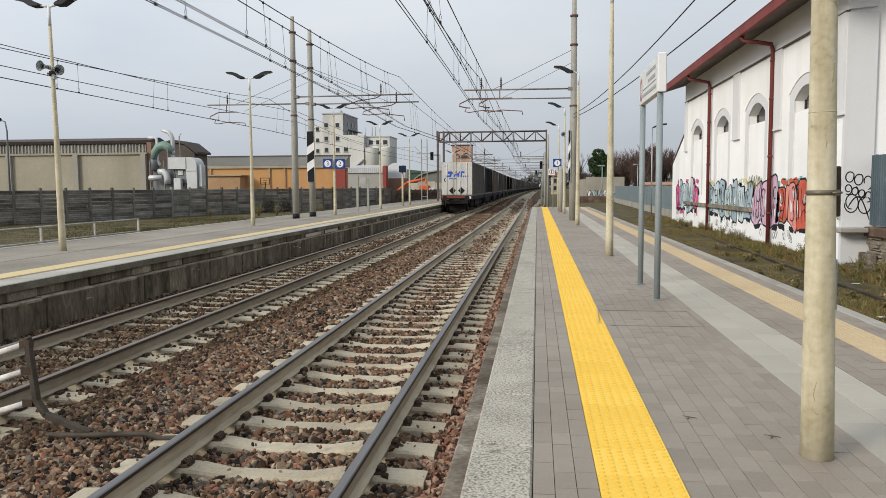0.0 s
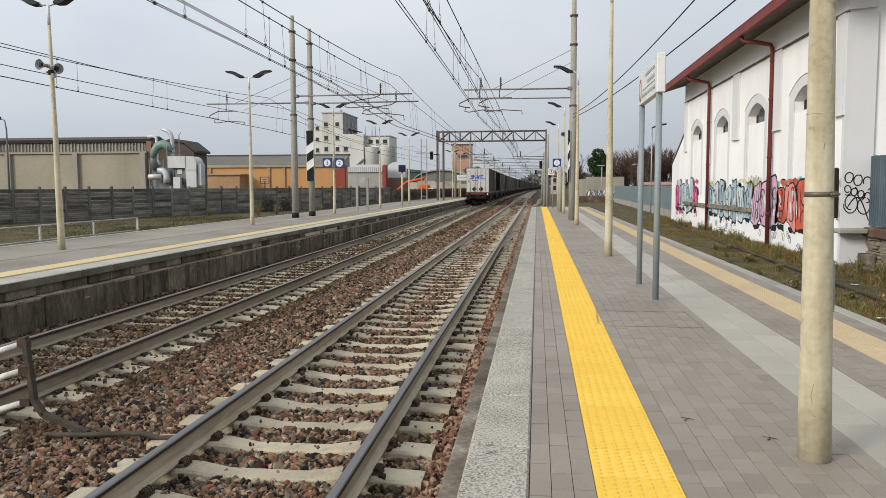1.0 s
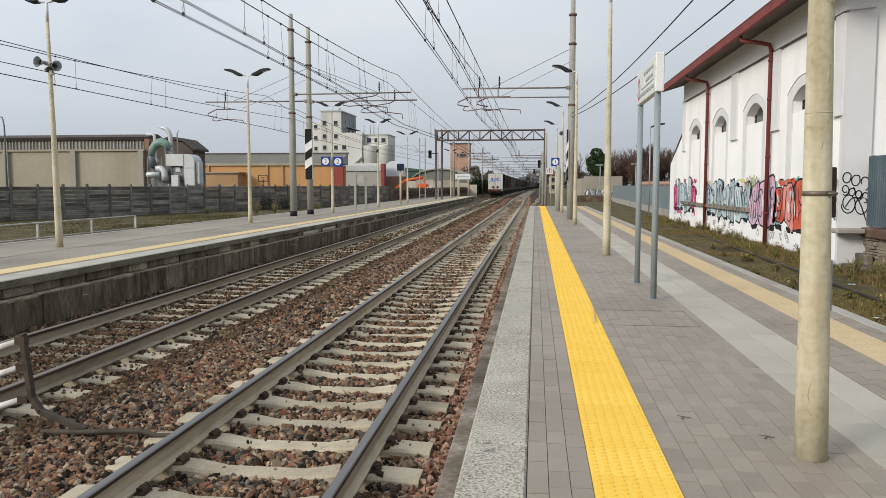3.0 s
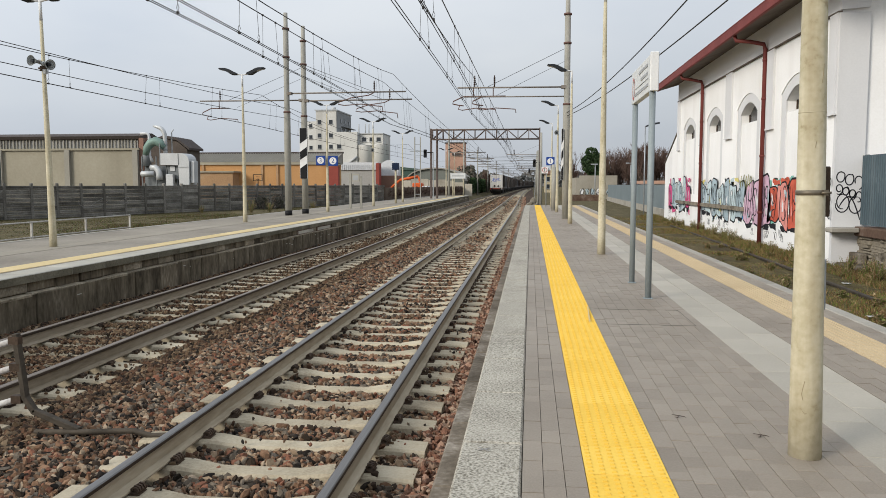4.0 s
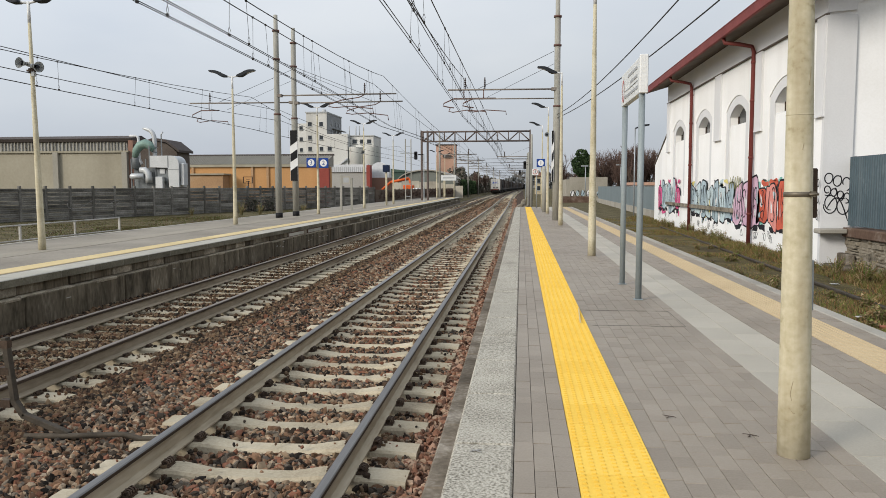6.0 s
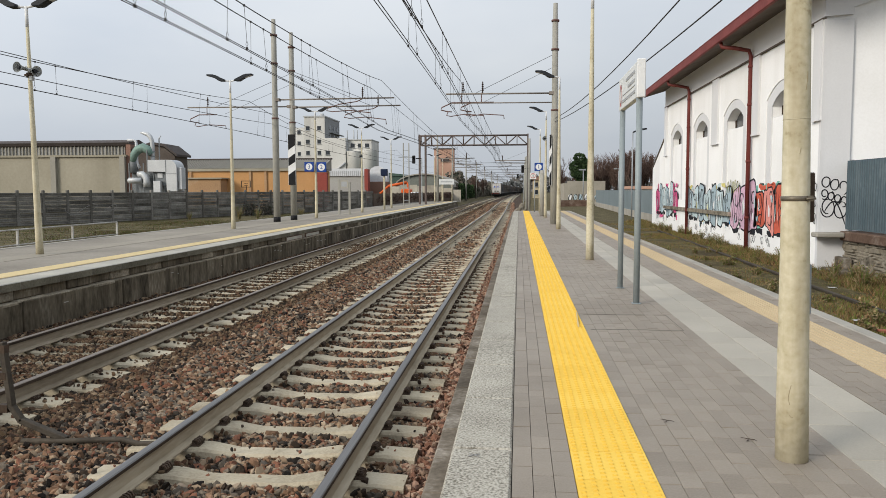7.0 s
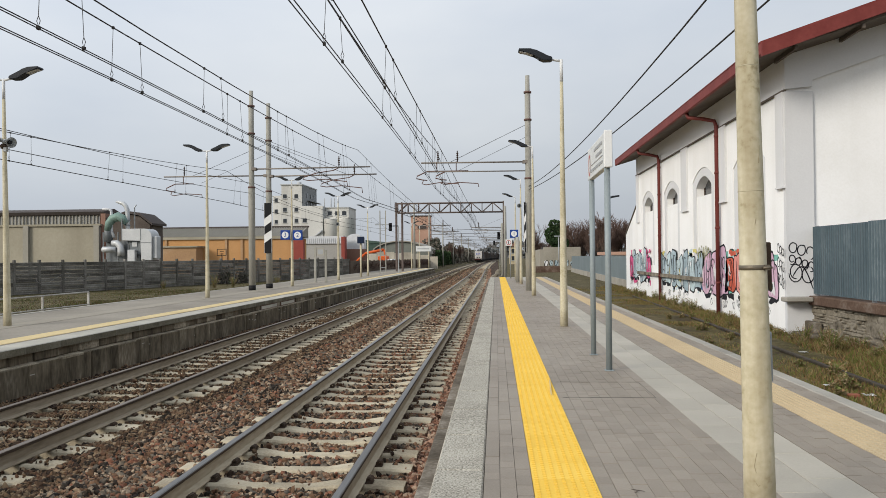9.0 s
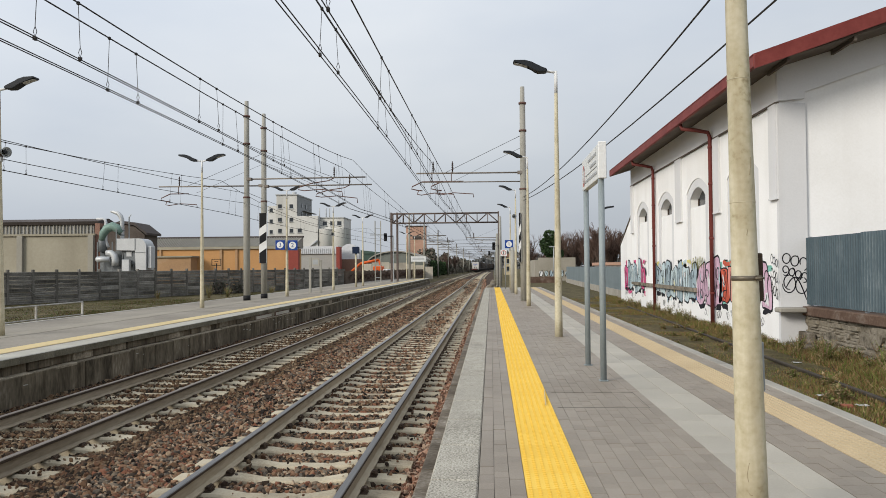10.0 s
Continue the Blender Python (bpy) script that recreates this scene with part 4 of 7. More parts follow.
def build_white_building():
    b = thing("warehouse", "white rendered station warehouse with a dark red eave and graffiti", "building")
    bm = B()
    wall_layer(bm, WX, WX + 0.055, [(c - 1.19, c + 1.19, 1.0, 3.60, 0.38) for c in BAYS], WY0, WY1, WG, 4.85)
    bmesh.ops.remove_doubles(bm, verts=bm.verts[:], dist=0.0002)
    part("front_wall", bm, "wall_white", b)
    # flat grey surround of each arched recess
    for c in BAYS:
        inner = [(c - 0.84, 1.0)] + arch(c - 0.84, c + 0.84, 3.42, 0.30) + [(c + 0.84, 1.0)]
        outer = [(c - 1.188, 1.0)] + arch(c - 1.188, c + 1.188, 3.60, 0.378) + [(c + 1.188, 1.0)]
        bm = B()
        rings = [[bm.verts.new((x, *p)) for p in line] for x, line in ((WX + 0.022, outer), (WX + 0.022, inner), (WX + 0.054, inner))]
        for ra, rb in zip(rings, rings[1:]):
            for k in range(len(ra) - 1):
                bm.faces.new((ra[k], ra[k + 1], rb[k + 1], rb[k]))
        part("surround", bm, "wall_trim", b, "light grey painted arch surround")
    bm = B()
    wall_layer(bm, WX + 0.055, WX + 0.5, [(c - 0.84, c + 0.84, 3.13, 3.42, 0.30) for c in BAYS], WY0 + 0.02, WY1, WG, 5.7)
    bmesh.ops.remove_doubles(bm, verts=bm.verts[:], dist=0.0002)
    part("inner_wall", bm, "wall_white", b)
    bm = B()
    box(bm, WX - 0.03, WX + 0.05, WY0 - 0.02, WY1, 4.855, 5.62)
    part("cornice", bm, "wall_grey", b, "pale grey band under the eave")
    bm = B()
    box(bm, WX - 0.06, WX + 0.02, WY0 - 0.05, WY1 + 0.03, 4.83, 4.865)
    part("string_course", bm, "soffit", b, "thin dark moulding")
    for y0, y1 in ((33.2, 33.68), (28.95, 29.3), (24.85, 25.6), (20.75, 21.35), (16.62, 17.05)):
        bm = B()
        box(bm, WX - 0.06, WX + 0.03, y0, y1, 2.82, 4.83)
        box(bm, WX - 0.075, WX + 0.03, y0 - 0.02, y1 + 0.02, 2.79, 2.83)
        part("pilaster", bm, "wall_trim", b, "light grey hanging pilaster")
    for c in BAYS:
        bm = B()
        box(bm, WX + 0.285, WX + 0.32, c - 0.86, c + 0.86, 3.15, 3.8)
        w = part("window", bm, "glass", b, "dark glass in an arched opening")
        bm = B()
        for y in (c - 0.86, c - 0.02, c + 0.80):
            box(bm, WX + 0.26, WX + 0.284, y, y + 0.06, 3.15, 3.75)
        box(bm, WX + 0.26, WX + 0.284, c - 0.86, c + 0.86, 3.15, 3.2)
        part("window_frame", bm, "clip", w)
        part("window_sill", quick(box, WX + 0.06, WX + 0.26, c - 0.85, c + 0.85, 3.12, 3.155), "wall_grey", w)
    # gable towards the near end
    gx = 18.0
    bm = B()
    zr = 5.42 + (12.0 - 5.4) * 0.338
    prism(bm, [(WX + 0.02, WG), (gx, WG), (gx, 5.7), (12.0, zr - 0.15), (WX + 0.02, 5.62)], "y", WY0, WY0 + 0.4)
    part("gable_wall", bm, "wall_white", b)
    bm = B()
    box(bm, WX - 0.02, WX + 0.56, WY0 - 0.07, WY0 + 0.05, WG, 4.83)
    part("corner_pilaster", bm, "wall_trim", b, "pale grey corner strip")
    bm = B()
    prism(bm, [(WX - 0.02, 4.88), (6.74, 4.92), (6.75, 5.06), (12, 5.06 + 5.25 * 0.341), (12, zr - 0.17), (WX - 0.02, 5.62)], "y", WY0 - 0.09, WY0 + 0.02)
    part("gable_band", bm, "wall_grey", b, "pale grey band along the gable slope")
    part("back_wall", quick(box, WX + 0.5, gx, WY1 - 0.4, WY1 - 0.02, WG, 5.7), "wall_white", b)
    part("far_wall", quick(box, gx, gx + 0.4, WY0, WY1, WG, 5.7), "wall_white", b)
    # sloping buttress at the far end
    bm = B()
    prism(bm, [(WY1, WG), (36.8, WG), (36.8, 2.35), (WY1, 3.62)], "x", WX + 0.02, WX + 0.5)
    q = part("buttress", bm, "wall_white", b)
    bm = B()
    prism(bm, [(WY1 + 0.01, 3.625), (36.86, 2.33), (36.86, 2.38), (WY1 + 0.01, 3.69)], "x", WX - 0.02, WX + 0.54)
    part("cap", bm, "soffit", q, "dark sloping cap")
    # roof
    y0, y1 = 15.5, 34.15
    sl = 0.338
    for side in (0, 1):
        bm = B()
        if side == 0:
            prism(bm, [(5.4, 5.35), (12.0, 5.35 + 6.6 * 0.30), (12.0, 5.56 + 6.6 * sl), (5.4, 5.56)], "y", y0, y1)
        else:
            prism(bm, [(12.0, 5.44 + 6.6 * sl), (18.8, 5.44), (18.8, 5.56), (12.0, 5.56 + 6.6 * sl)], "y", y0, y1)
        r = part("roof_slope", bm, "soffit", b, "roof deck with brown-grey underside")
        if side == 0:
            bm = B()
            box(bm, 5.33, 5.42, y0 - 0.02, y1, 5.34, 5.60)
            part("fascia", bevelled(bm, 0.015, 1), "red_roof", r, "dark red eave board")
            bm = B()
            prism(bm, [(5.34, 5.30), (12.0, 5.30 + 6.66 * sl), (12.0, 5.56 + 6.66 * sl), (5.34, 5.56)], "y", y0 - 0.08, y0 - 0.005)
            part("verge_board", bm, "red_roof", r, "dark red verge board")
            bm = B()
            prism(bm, [(5.33, 5.57), (12.0, 5.57 + 6.66 * sl), (12.0, 5.61 + 6.66 * sl), (5.33, 5.61)], "y", y0, y1)
            part("roof_sheet", bm, "red_roof", r)
            for x in (6.0, 7.3, 8.6, 9.9):
                z = 5.35 + (x - 5.4) * 0.30
                part("purlin", quick(box, x, x + 0.06, y0 + 0.02, WY0, z - 0.09, z - 0.01), "soffit", r)
    for y in (28.77, 21.34):
        bm = B()
        tube(bm, [(5.42, y + 0.45, 5.35), (5.46, y + 0.42, 5.22), (5.75, y + 0.2, 5.15), (6.06, y + 0.03, 5.05), (6.10, y, 4.90), (6.10, y, WG + 0.1)], 0.055, 10)
        p = part("downpipe", bm, "downpipe", b, "dark red rainwater pipe")
        for z in (0.6, 2.1, 3.6, 4.6):
            part("bracket", quick(tube, [(6.10, y, z), (6.10, y, z + 0.06)], 0.068, 10), "downpipe", p)
    bm = B()
    box(bm, WX - 0.10, WX + 0.01, 23.2, 33.4, 0.60, 0.72)
    part("ledge", bm, "mortar", b, "narrow concrete ledge low on the wall")
    return b


def blob(bm, x, cy, cz, w, h, seed, depth, wobble=0.12, n=18, lean=0.0):
    r = random.Random(seed)
    ph = [r.uniform(0, 6.28) for _ in range(3)]
    pts = []
    for k in range(n):
        a = 2 * math.pi * k / n
        s = 1 + wobble * (math.sin(2 * a + ph[0]) + 0.7 * math.sin(3 * a + ph[1]) + 0.5 * math.sin(5 * a + ph[2]))
        e = 0.55
        ca, sa = math.copysign(abs(math.cos(a)) ** e, math.cos(a)), math.copysign(abs(math.sin(a)) ** e, math.sin(a))
        z = sa * h / 2 * s
        pts.append((cy + ca * w / 2 * s + lean * z, cz + z))
    lo = [bm.verts.new((x, *p)) for p in pts]
    hi = [bm.verts.new((x - depth, *p)) for p in pts]
    for k in range(n):
        bm.faces.new((lo[k], lo[(k + 1) % n], hi[(k + 1) % n], hi[k]))
    bm.faces.new(hi)


def stroke(bm, pts, r, x, flat="x"):
    """A painted line on a wall: one flat ribbon that follows the points."""
    pts = [Vector(p) for p in pts]
    prev = None
    for i, p in enumerate(pts):
        d = pts[min(i + 1, len(pts) - 1)] - pts[max(i - 1, 0)]
        d = d.normalized() if d.length > 1e-5 else Vector((1, 0))
        n = Vector((-d.y, d.x)) * r * (0.6 if i in (0, len(pts) - 1) else 1.0)
        pair = [bm.verts.new((x, q.x, q.y) if flat == "x" else (q.x, x, q.y)) for q in (p + n, p - n)]
        if prev:
            bm.faces.new((prev[0], prev[1], pair[1], pair[0]))
        prev = pair


for _n, _c in dict(g_black=(0.022, 0.022, 0.026), g_grey=(0.36, 0.45, 0.49), g_pale=(0.50, 0.60, 0.62), g_pink=(0.60, 0.40, 0.50), g_red=(0.56, 0.115, 0.07), g_hot=(0.62, 0.10, 0.24),
                   g_yellow=(0.62, 0.55, 0.20), g_blue=(0.08, 0.30, 0.62), g_teal=(0.20, 0.46, 0.38), g_white=(0.74, 0.74, 0.73), g_salmon=(0.70, 0.28, 0.24), g_olive=(0.30, 0.29, 0.12)).items():
    M[_n] = material("spray_" + _n[2:], [(0.3, grey(0.72, _c)), (0.5, _c), (0.72, tuple(min(0.8, 1.2 * v) for v in _c))], 0.8, scale=2.2, fine=12, bump=0.05, mix=0.5)


def build_graffiti():
    gr = random.Random(5)
    sections = (
        ("pale graffiti letters with pink and black outlines on white render", 31.0, 35.6, 6, ("g_hot", "g_pale", "g_grey", "g_pale", "g_grey", "g_hot"), ("g_hot",), 0.92, 1.08),
        ("grey-blue bubble graffiti letters outlined in black", 23.3, 29.0, 7, ("g_grey", "g_pale", "g_grey", "g_pale"), ("g_pale", "g_blue", "g_yellow"), 0.88, 1.08),
        ("lilac-pink graffiti letters outlined in black", 20.75, 23.2, 3, ("g_pink",), ("g_teal", "g_pink"), 0.86, 1.12),
        ("red graffiti letters with salmon highlights outlined in black", 18.6, 20.95, 3, ("g_red", "g_salmon", "g_red"), ("g_teal", "g_red"), 0.88, 1.10),
        ("lilac graffiti letters outlined in black", 17.15, 18.6, 2, ("g_pink", "g_white"), ("g_teal",), 0.9, 1.05))
    x = WX + 0.004
    for label, ya, yb, count, fills, accents, zc, hh in sections:
        g = thing("graffiti", label, "graffiti", "graffiti on the wall")
        step = (yb - ya) / count
        # sprayed clouds behind the letters, with runs below
        for k in range(count * 3):
            bm = B()
            up = gr.random() < 0.5
            cy, cz = gr.uniform(ya, yb), zc + (gr.uniform(0.40, 0.60) if up else -gr.uniform(0.42, 0.62)) * hh
            blob(bm, x - 0.002 - 0.0003 * (k % 4), cy, cz, gr.uniform(0.15, 0.55), gr.uniform(0.08, 0.24), gr.random(), 0.002, 0.25)
            colour = accents[k % len(accents)]
            part("patch", bm, "g_pale" if colour == "g_blue" and up else colour, g)
            if not up and k % 2:
                part("run", quick(stroke, [(cy, cz), (cy + 0.01, cz - gr.uniform(0.1, 0.3))], 0.012, x - 0.004), colour, g, "thin run of paint")
        for k in range(count):
            cy, cz = ya + step * (k + 0.5), zc + gr.uniform(-0.05, 0.05)
            w, h, sd, lean = step * gr.uniform(1.0, 1.16), hh * gr.uniform(0.95, 1.12), gr.random(), gr.uniform(-0.18, 0.18)
            depth = 0.0006 * (k % 2)
            q = part("outline", quick(blob, x - 0.006 - depth, cy, cz, w, h, sd, 0.003, 0.15, 26, lean), "g_black", g, "black painted outline")
            part("letter", quick(blob, x - 0.0105 - depth, cy, cz, w - 0.085, h - 0.085, sd, 0.003, 0.15, 26, lean), fills[k % len(fills)], q)
            part("shadow_foot", quick(blob, x - 0.0075 - depth, cy - 0.05, cz - 0.5 * h, w * gr.uniform(0.35, 0.6), 0.18, gr.random(), 0.003, 0.25, 14), "g_black", q, "black painted drop shadow")
            for i in range(2):
                part("highlight", quick(blob, x - 0.0145 - 0.0005 * i, cy + gr.uniform(-0.25, 0.25) * w, cz + gr.uniform(-0.3, 0.3) * h, gr.uniform(0.07, 0.2), gr.uniform(0.12, 0.42), gr.random(), 0.002, 0.25, 12),
                     gr.choice(("g_white", "g_pale", "g_grey", "g_white") + (("g_yellow",) if "g_yellow" in accents else ()) + (("g_salmon",) if "g_red" in fills else ())), q)
            # stems and curls that make the letter's inner shape
            side = gr.choice((-1, 1))
            for i, u in enumerate((-0.24, 0.05, 0.27)):
                if gr.random() < 0.2:
                    continue
                base, top = -gr.uniform(0.25, 0.46) * h, gr.uniform(0.2, 0.44) * h
                pts = [(cy + (u + 0.05 * math.sin(3.0 * t + k)) * w + lean * (base + (top - base) * t), cz + base + (top - base) * t) for t in np.linspace(0, 1, 7)]
                part("line", quick(stroke, pts, gr.uniform(0.012, 0.026), x - 0.0185), "g_black", q)
            for i in range(2):
                a0, turn = gr.uniform(0, 6.28), gr.uniform(2.4, 5.2)
                cx, cv, rw, rh = cy + gr.uniform(-0.2, 0.2) * w, cz + (0.22 if i else -0.2) * h, gr.uniform(0.13, 0.24) * w, gr.uniform(0.10, 0.19) * h
                part("line", quick(stroke, [(cx + side * rw * math.cos(a0 + turn * t), cv + rh * math.sin(a0 + turn * t)) for t in np.linspace(0, 1, 12)], gr.uniform(0.011, 0.02), x - 0.0192), "g_black", q)
        for k in range(count):
            y, z = gr.uniform(ya, yb), zc - hh * 0.62 - gr.uniform(0, 0.16)
            pts = [(y + 0.03 * t + 0.06 * math.sin(t * 2.2 + y), z + 0.10 * math.sin(t * 1.7 + y * 3)) for t in np.arange(0, 8, 0.5)]
            part("scribble", quick(stroke, pts, 0.008, x - 0.006), "g_black", g)
    # scribbled olive tag above the lilac letters
    g = thing("graffiti", "small scribbled olive tag above the larger letters", "graffiti", "graffiti on the wall")
    for k in range(5):
        c = 22.55 + 0.26 * k
        part("stroke", quick(stroke, [(c + 0.11 * math.cos(t * 1.1 + k), 1.45 + 0.04 * (k % 2) + 0.17 * math.sin(t * 1.7 + 2 * k)) for t in np.arange(0, 6, 0.4)], 0.017, x - 0.022), "g_olive", g)
    # looping black tags on the corner: a word on each face
    g = thing("graffiti", "looping black tag sprayed on the building corner", "graffiti", "graffiti on the wall")
    for flat, plane, base, width, lines in (("x", WX - 0.064, 17.02, -0.40, ((1.50, 3), (1.20, 3), (0.86, 3))), ("y", WY0 - 0.074, 6.22, 0.52, ((1.50, 3), (1.26, 4), (0.98, 2)))):
        for z, count in lines:
            for k in range(count):
                cx = base + width * (k + 0.55) / count
                r, ph, turn = abs(width) / count * 0.55, gr.uniform(0, 6.28), gr.uniform(5.0, 8.5)
                pts = [(cx + r * math.cos(ph + turn * t) * (1 - 0.25 * t), z - 0.05 * k + r * 1.35 * math.sin(ph + turn * t) * (1 - 0.2 * t) + 0.05 * t) for t in np.linspace(0, 1, 18)]
                part("stroke", quick(stroke, pts, 0.012, plane, flat), "g_black", g)
        part("stroke", quick(stroke, [(base + width * (0.15 + 0.8 * t), 0.92 + 0.32 * math.sin(3.2 * t) - 0.25 * t) for t in np.linspace(0, 1, 12)], 0.013, plane, flat), "g_black", g)


def build_dock():
    d = thing("loading_dock", "old rubble loading dock with a brown concrete edge", "dock")
    x, ya, yb = 6.68, -6.0, WY0 - 0.1
    part("core", quick(box, x + 0.035, 18.0, ya, yb, WG, 0.36), "mortar", d)
    part("edge_slab", bevelled(quick(box, x - 0.08, x + 1.2, ya, yb, 0.33, 0.52), 0.02, 1), "dock_slab", d, "rusty brown dock edge")
    part("corner_slab", bevelled(quick(box, WX - 0.16, x - 0.085, WY0 - 0.40, WY0 - 0.075, 0.40, 0.50), 0.02, 1), "curb", d, "pale stub of the dock edge at the wall")
    sr = random.Random(3)
    z, rest = WG + 0.02, B()
    while z < 0.30:
        h = sr.uniform(0.05, 0.12)
        y = ya
        while y < yb - 0.05:
            w = sr.uniform(0.10, 0.42)
            patch = noise.noise((y * 0.55, z * 1.6, 9))
            if patch < 0.22:
                dx = sr.uniform(-0.03, 0.035)
                tgt = B() if y > 6 else rest
                v = box(tgt, x + dx, x + 0.16, y + 0.006, min(y + w - 0.008, yb), z + 0.005, min(z + h - 0.006, 0.325))
                for q in v:
                    q.co += Vector((sr.uniform(-0.018, 0.018), sr.uniform(-0.02, 0.02), sr.uniform(-0.016, 0.016)))
                if tgt is not rest:
                    part("stone", bevelled(tgt, 0.012, 1), "rubble", d)
            y += w
        z += h
    # patches of old plaster that still cling to the stones
    for k in range(26):
        y, z = sr.uniform(6.5, yb - 0.3), sr.choice((sr.uniform(0.1, 0.3), sr.uniform(-0.3, 0.3)))
        bm = B()
        blob(bm, x + 0.03, y, z, sr.uniform(0.4, 1.3), min(sr.uniform(0.14, 0.34), 2 * (0.33 - z), 2 * (z + 0.45)), sr.random(), sr.uniform(0.045, 0.065), 0.2, 22)
        part("plaster_patch", bm, "mortar", d, "crumbling patch of grey-beige plaster")
    tagged(part("stones", rest, "rubble", d), kind="stuff")
    for k, (z0, z1) in enumerate(((WG, -0.22), (-0.22, 0.0))):
        s = thing("step", "worn grey concrete step at the building corner", "step", "steps at the dock")
        bm = B()
        box(bm, WX + 0.06 + 0.26 * k, x - 0.03, 15.7 + 0.3 * k, WY0 - 0.08, z0, z1)
        part("tread", bevelled(bm, 0.03, 2), "coping_lip", s)
    f = thing("sheet_fence", "blue-grey corrugated metal fence on the dock", "fence")
    y = yb - 0.02
    k = 0
    while y > ya:
        bm = B()
        n, w = 24, 2.4
        front = [(x + 0.02 + dx, y - (i + u) * w / n) for i in range(n) for u, dx in ((0.02, 0.0), (0.36, 0.0), (0.5, 0.014), (0.88, 0.014))]
        prism(bm, front + [(px + 0.004, py) for px, py in front[::-1]], "z", 0.56, 1.96 + 0.012 * k)
        bm.faces.ensure_lookup_table()
        for i in range(n):
            bm.faces[4 * i].material_index = 1 if k else 0
        bm = mesh_of("sheet", bm, "cladding", "cladding_worn")
        part("sheet", bm, "cladding", f)
        part("post", quick(box, x + 0.07, x + 0.13, y - 0.06, y, 0.52, 1.98), "galv", f)
        part("rail", quick(box, x + 0.048, x + 0.068, y - w, y, 1.84, 1.89), "galv", f)
        y -= w
        k += 1


# ---- posts, lamps, masts ----
HEAD = [(-0.86, 0.21), (-0.84, 0.255), (-0.62, 0.25), (-0.48, 0.21), (-0.36, 0.12), (-0.20, 0.075), (-0.18, 0.05), (-0.18, 0.01), (-0.22, 0.0), (-0.36, 0.0), (-0.44, 0.04), (-0.54, 0.13), (-0.66, 0.175)]


def head_mesh():
    bm = B()
    prism(bm, HEAD, "y", -0.11, 0.11)
    bevelled(bm, 0.018, 2)
    return mesh_of("lamp_head", bm, "dark_lamp")


HEADMESH = head_mesh()
LENSMESH = mesh_of("lens", quick(prism, [(-0.83, 0.198), (-0.67, 0.165), (-0.57, 0.125), (-0.57, 0.115), (-0.67, 0.155), (-0.83, 0.19)], "y", -0.08, 0.08), "lens")


def street_lamp(x, y, height, double, lean=0.0, r0=0.080, r1=0.032, label=None, group=""):
    s = thing("street_lamp", label or ("cream platform lamp post with two dark lamp heads" if double else "cream platform lamp post with one dark lamp head"), "street lamp", group, at=(x, y, 0))
    s.rotation_euler = (0, radians(lean), 0)
    bm = B()
    tube(bm, [(0, 0, 0), (0, 0, 0.4), (0, 0, height * 0.25), (0, 0, height * 0.5), (0, 0, height * 0.78), (0, 0, height - 0.3)], [r0 + (r1 - r0) * u for u in (0, 0.08, 0.27, 0.53, 0.83, 1)], 20)
    part("pole", bm, "pole", s)
    bm = B()
    tube(bm, [(0, 0, height - 0.42), (0, 0, height + 0.03)], 0.034, 12)
    part("spigot", bm, "white_arm", s, "white steel spigot")
    for side in ((-1, 1) if double else (-1,)):
        a = part("arm", quick(tube, [(0, 0, height), (side * 0.21, 0, height + 0.035)], 0.026, 10), "white_arm", s, "short white arm")
        h = part("lamp_head", HEADMESH, None, s, "dark lamp head")
        h.location = (0, 0, height)
        if side > 0:
            h.rotation_euler = (0, 0, math.pi)
        part("lens", LENSMESH, None, h, "pale lamp lens")
    return s


M["pole_seam"] = plain("dusty_weld_seam", (0.47, 0.42, 0.295), 0.8)
M["paint_scratch"] = plain("scratched_paint", (0.30, 0.25, 0.155), 0.8)
M["band_steel"] = plain("worn_band_steel", (0.17, 0.145, 0.11), 0.5, 0.5)


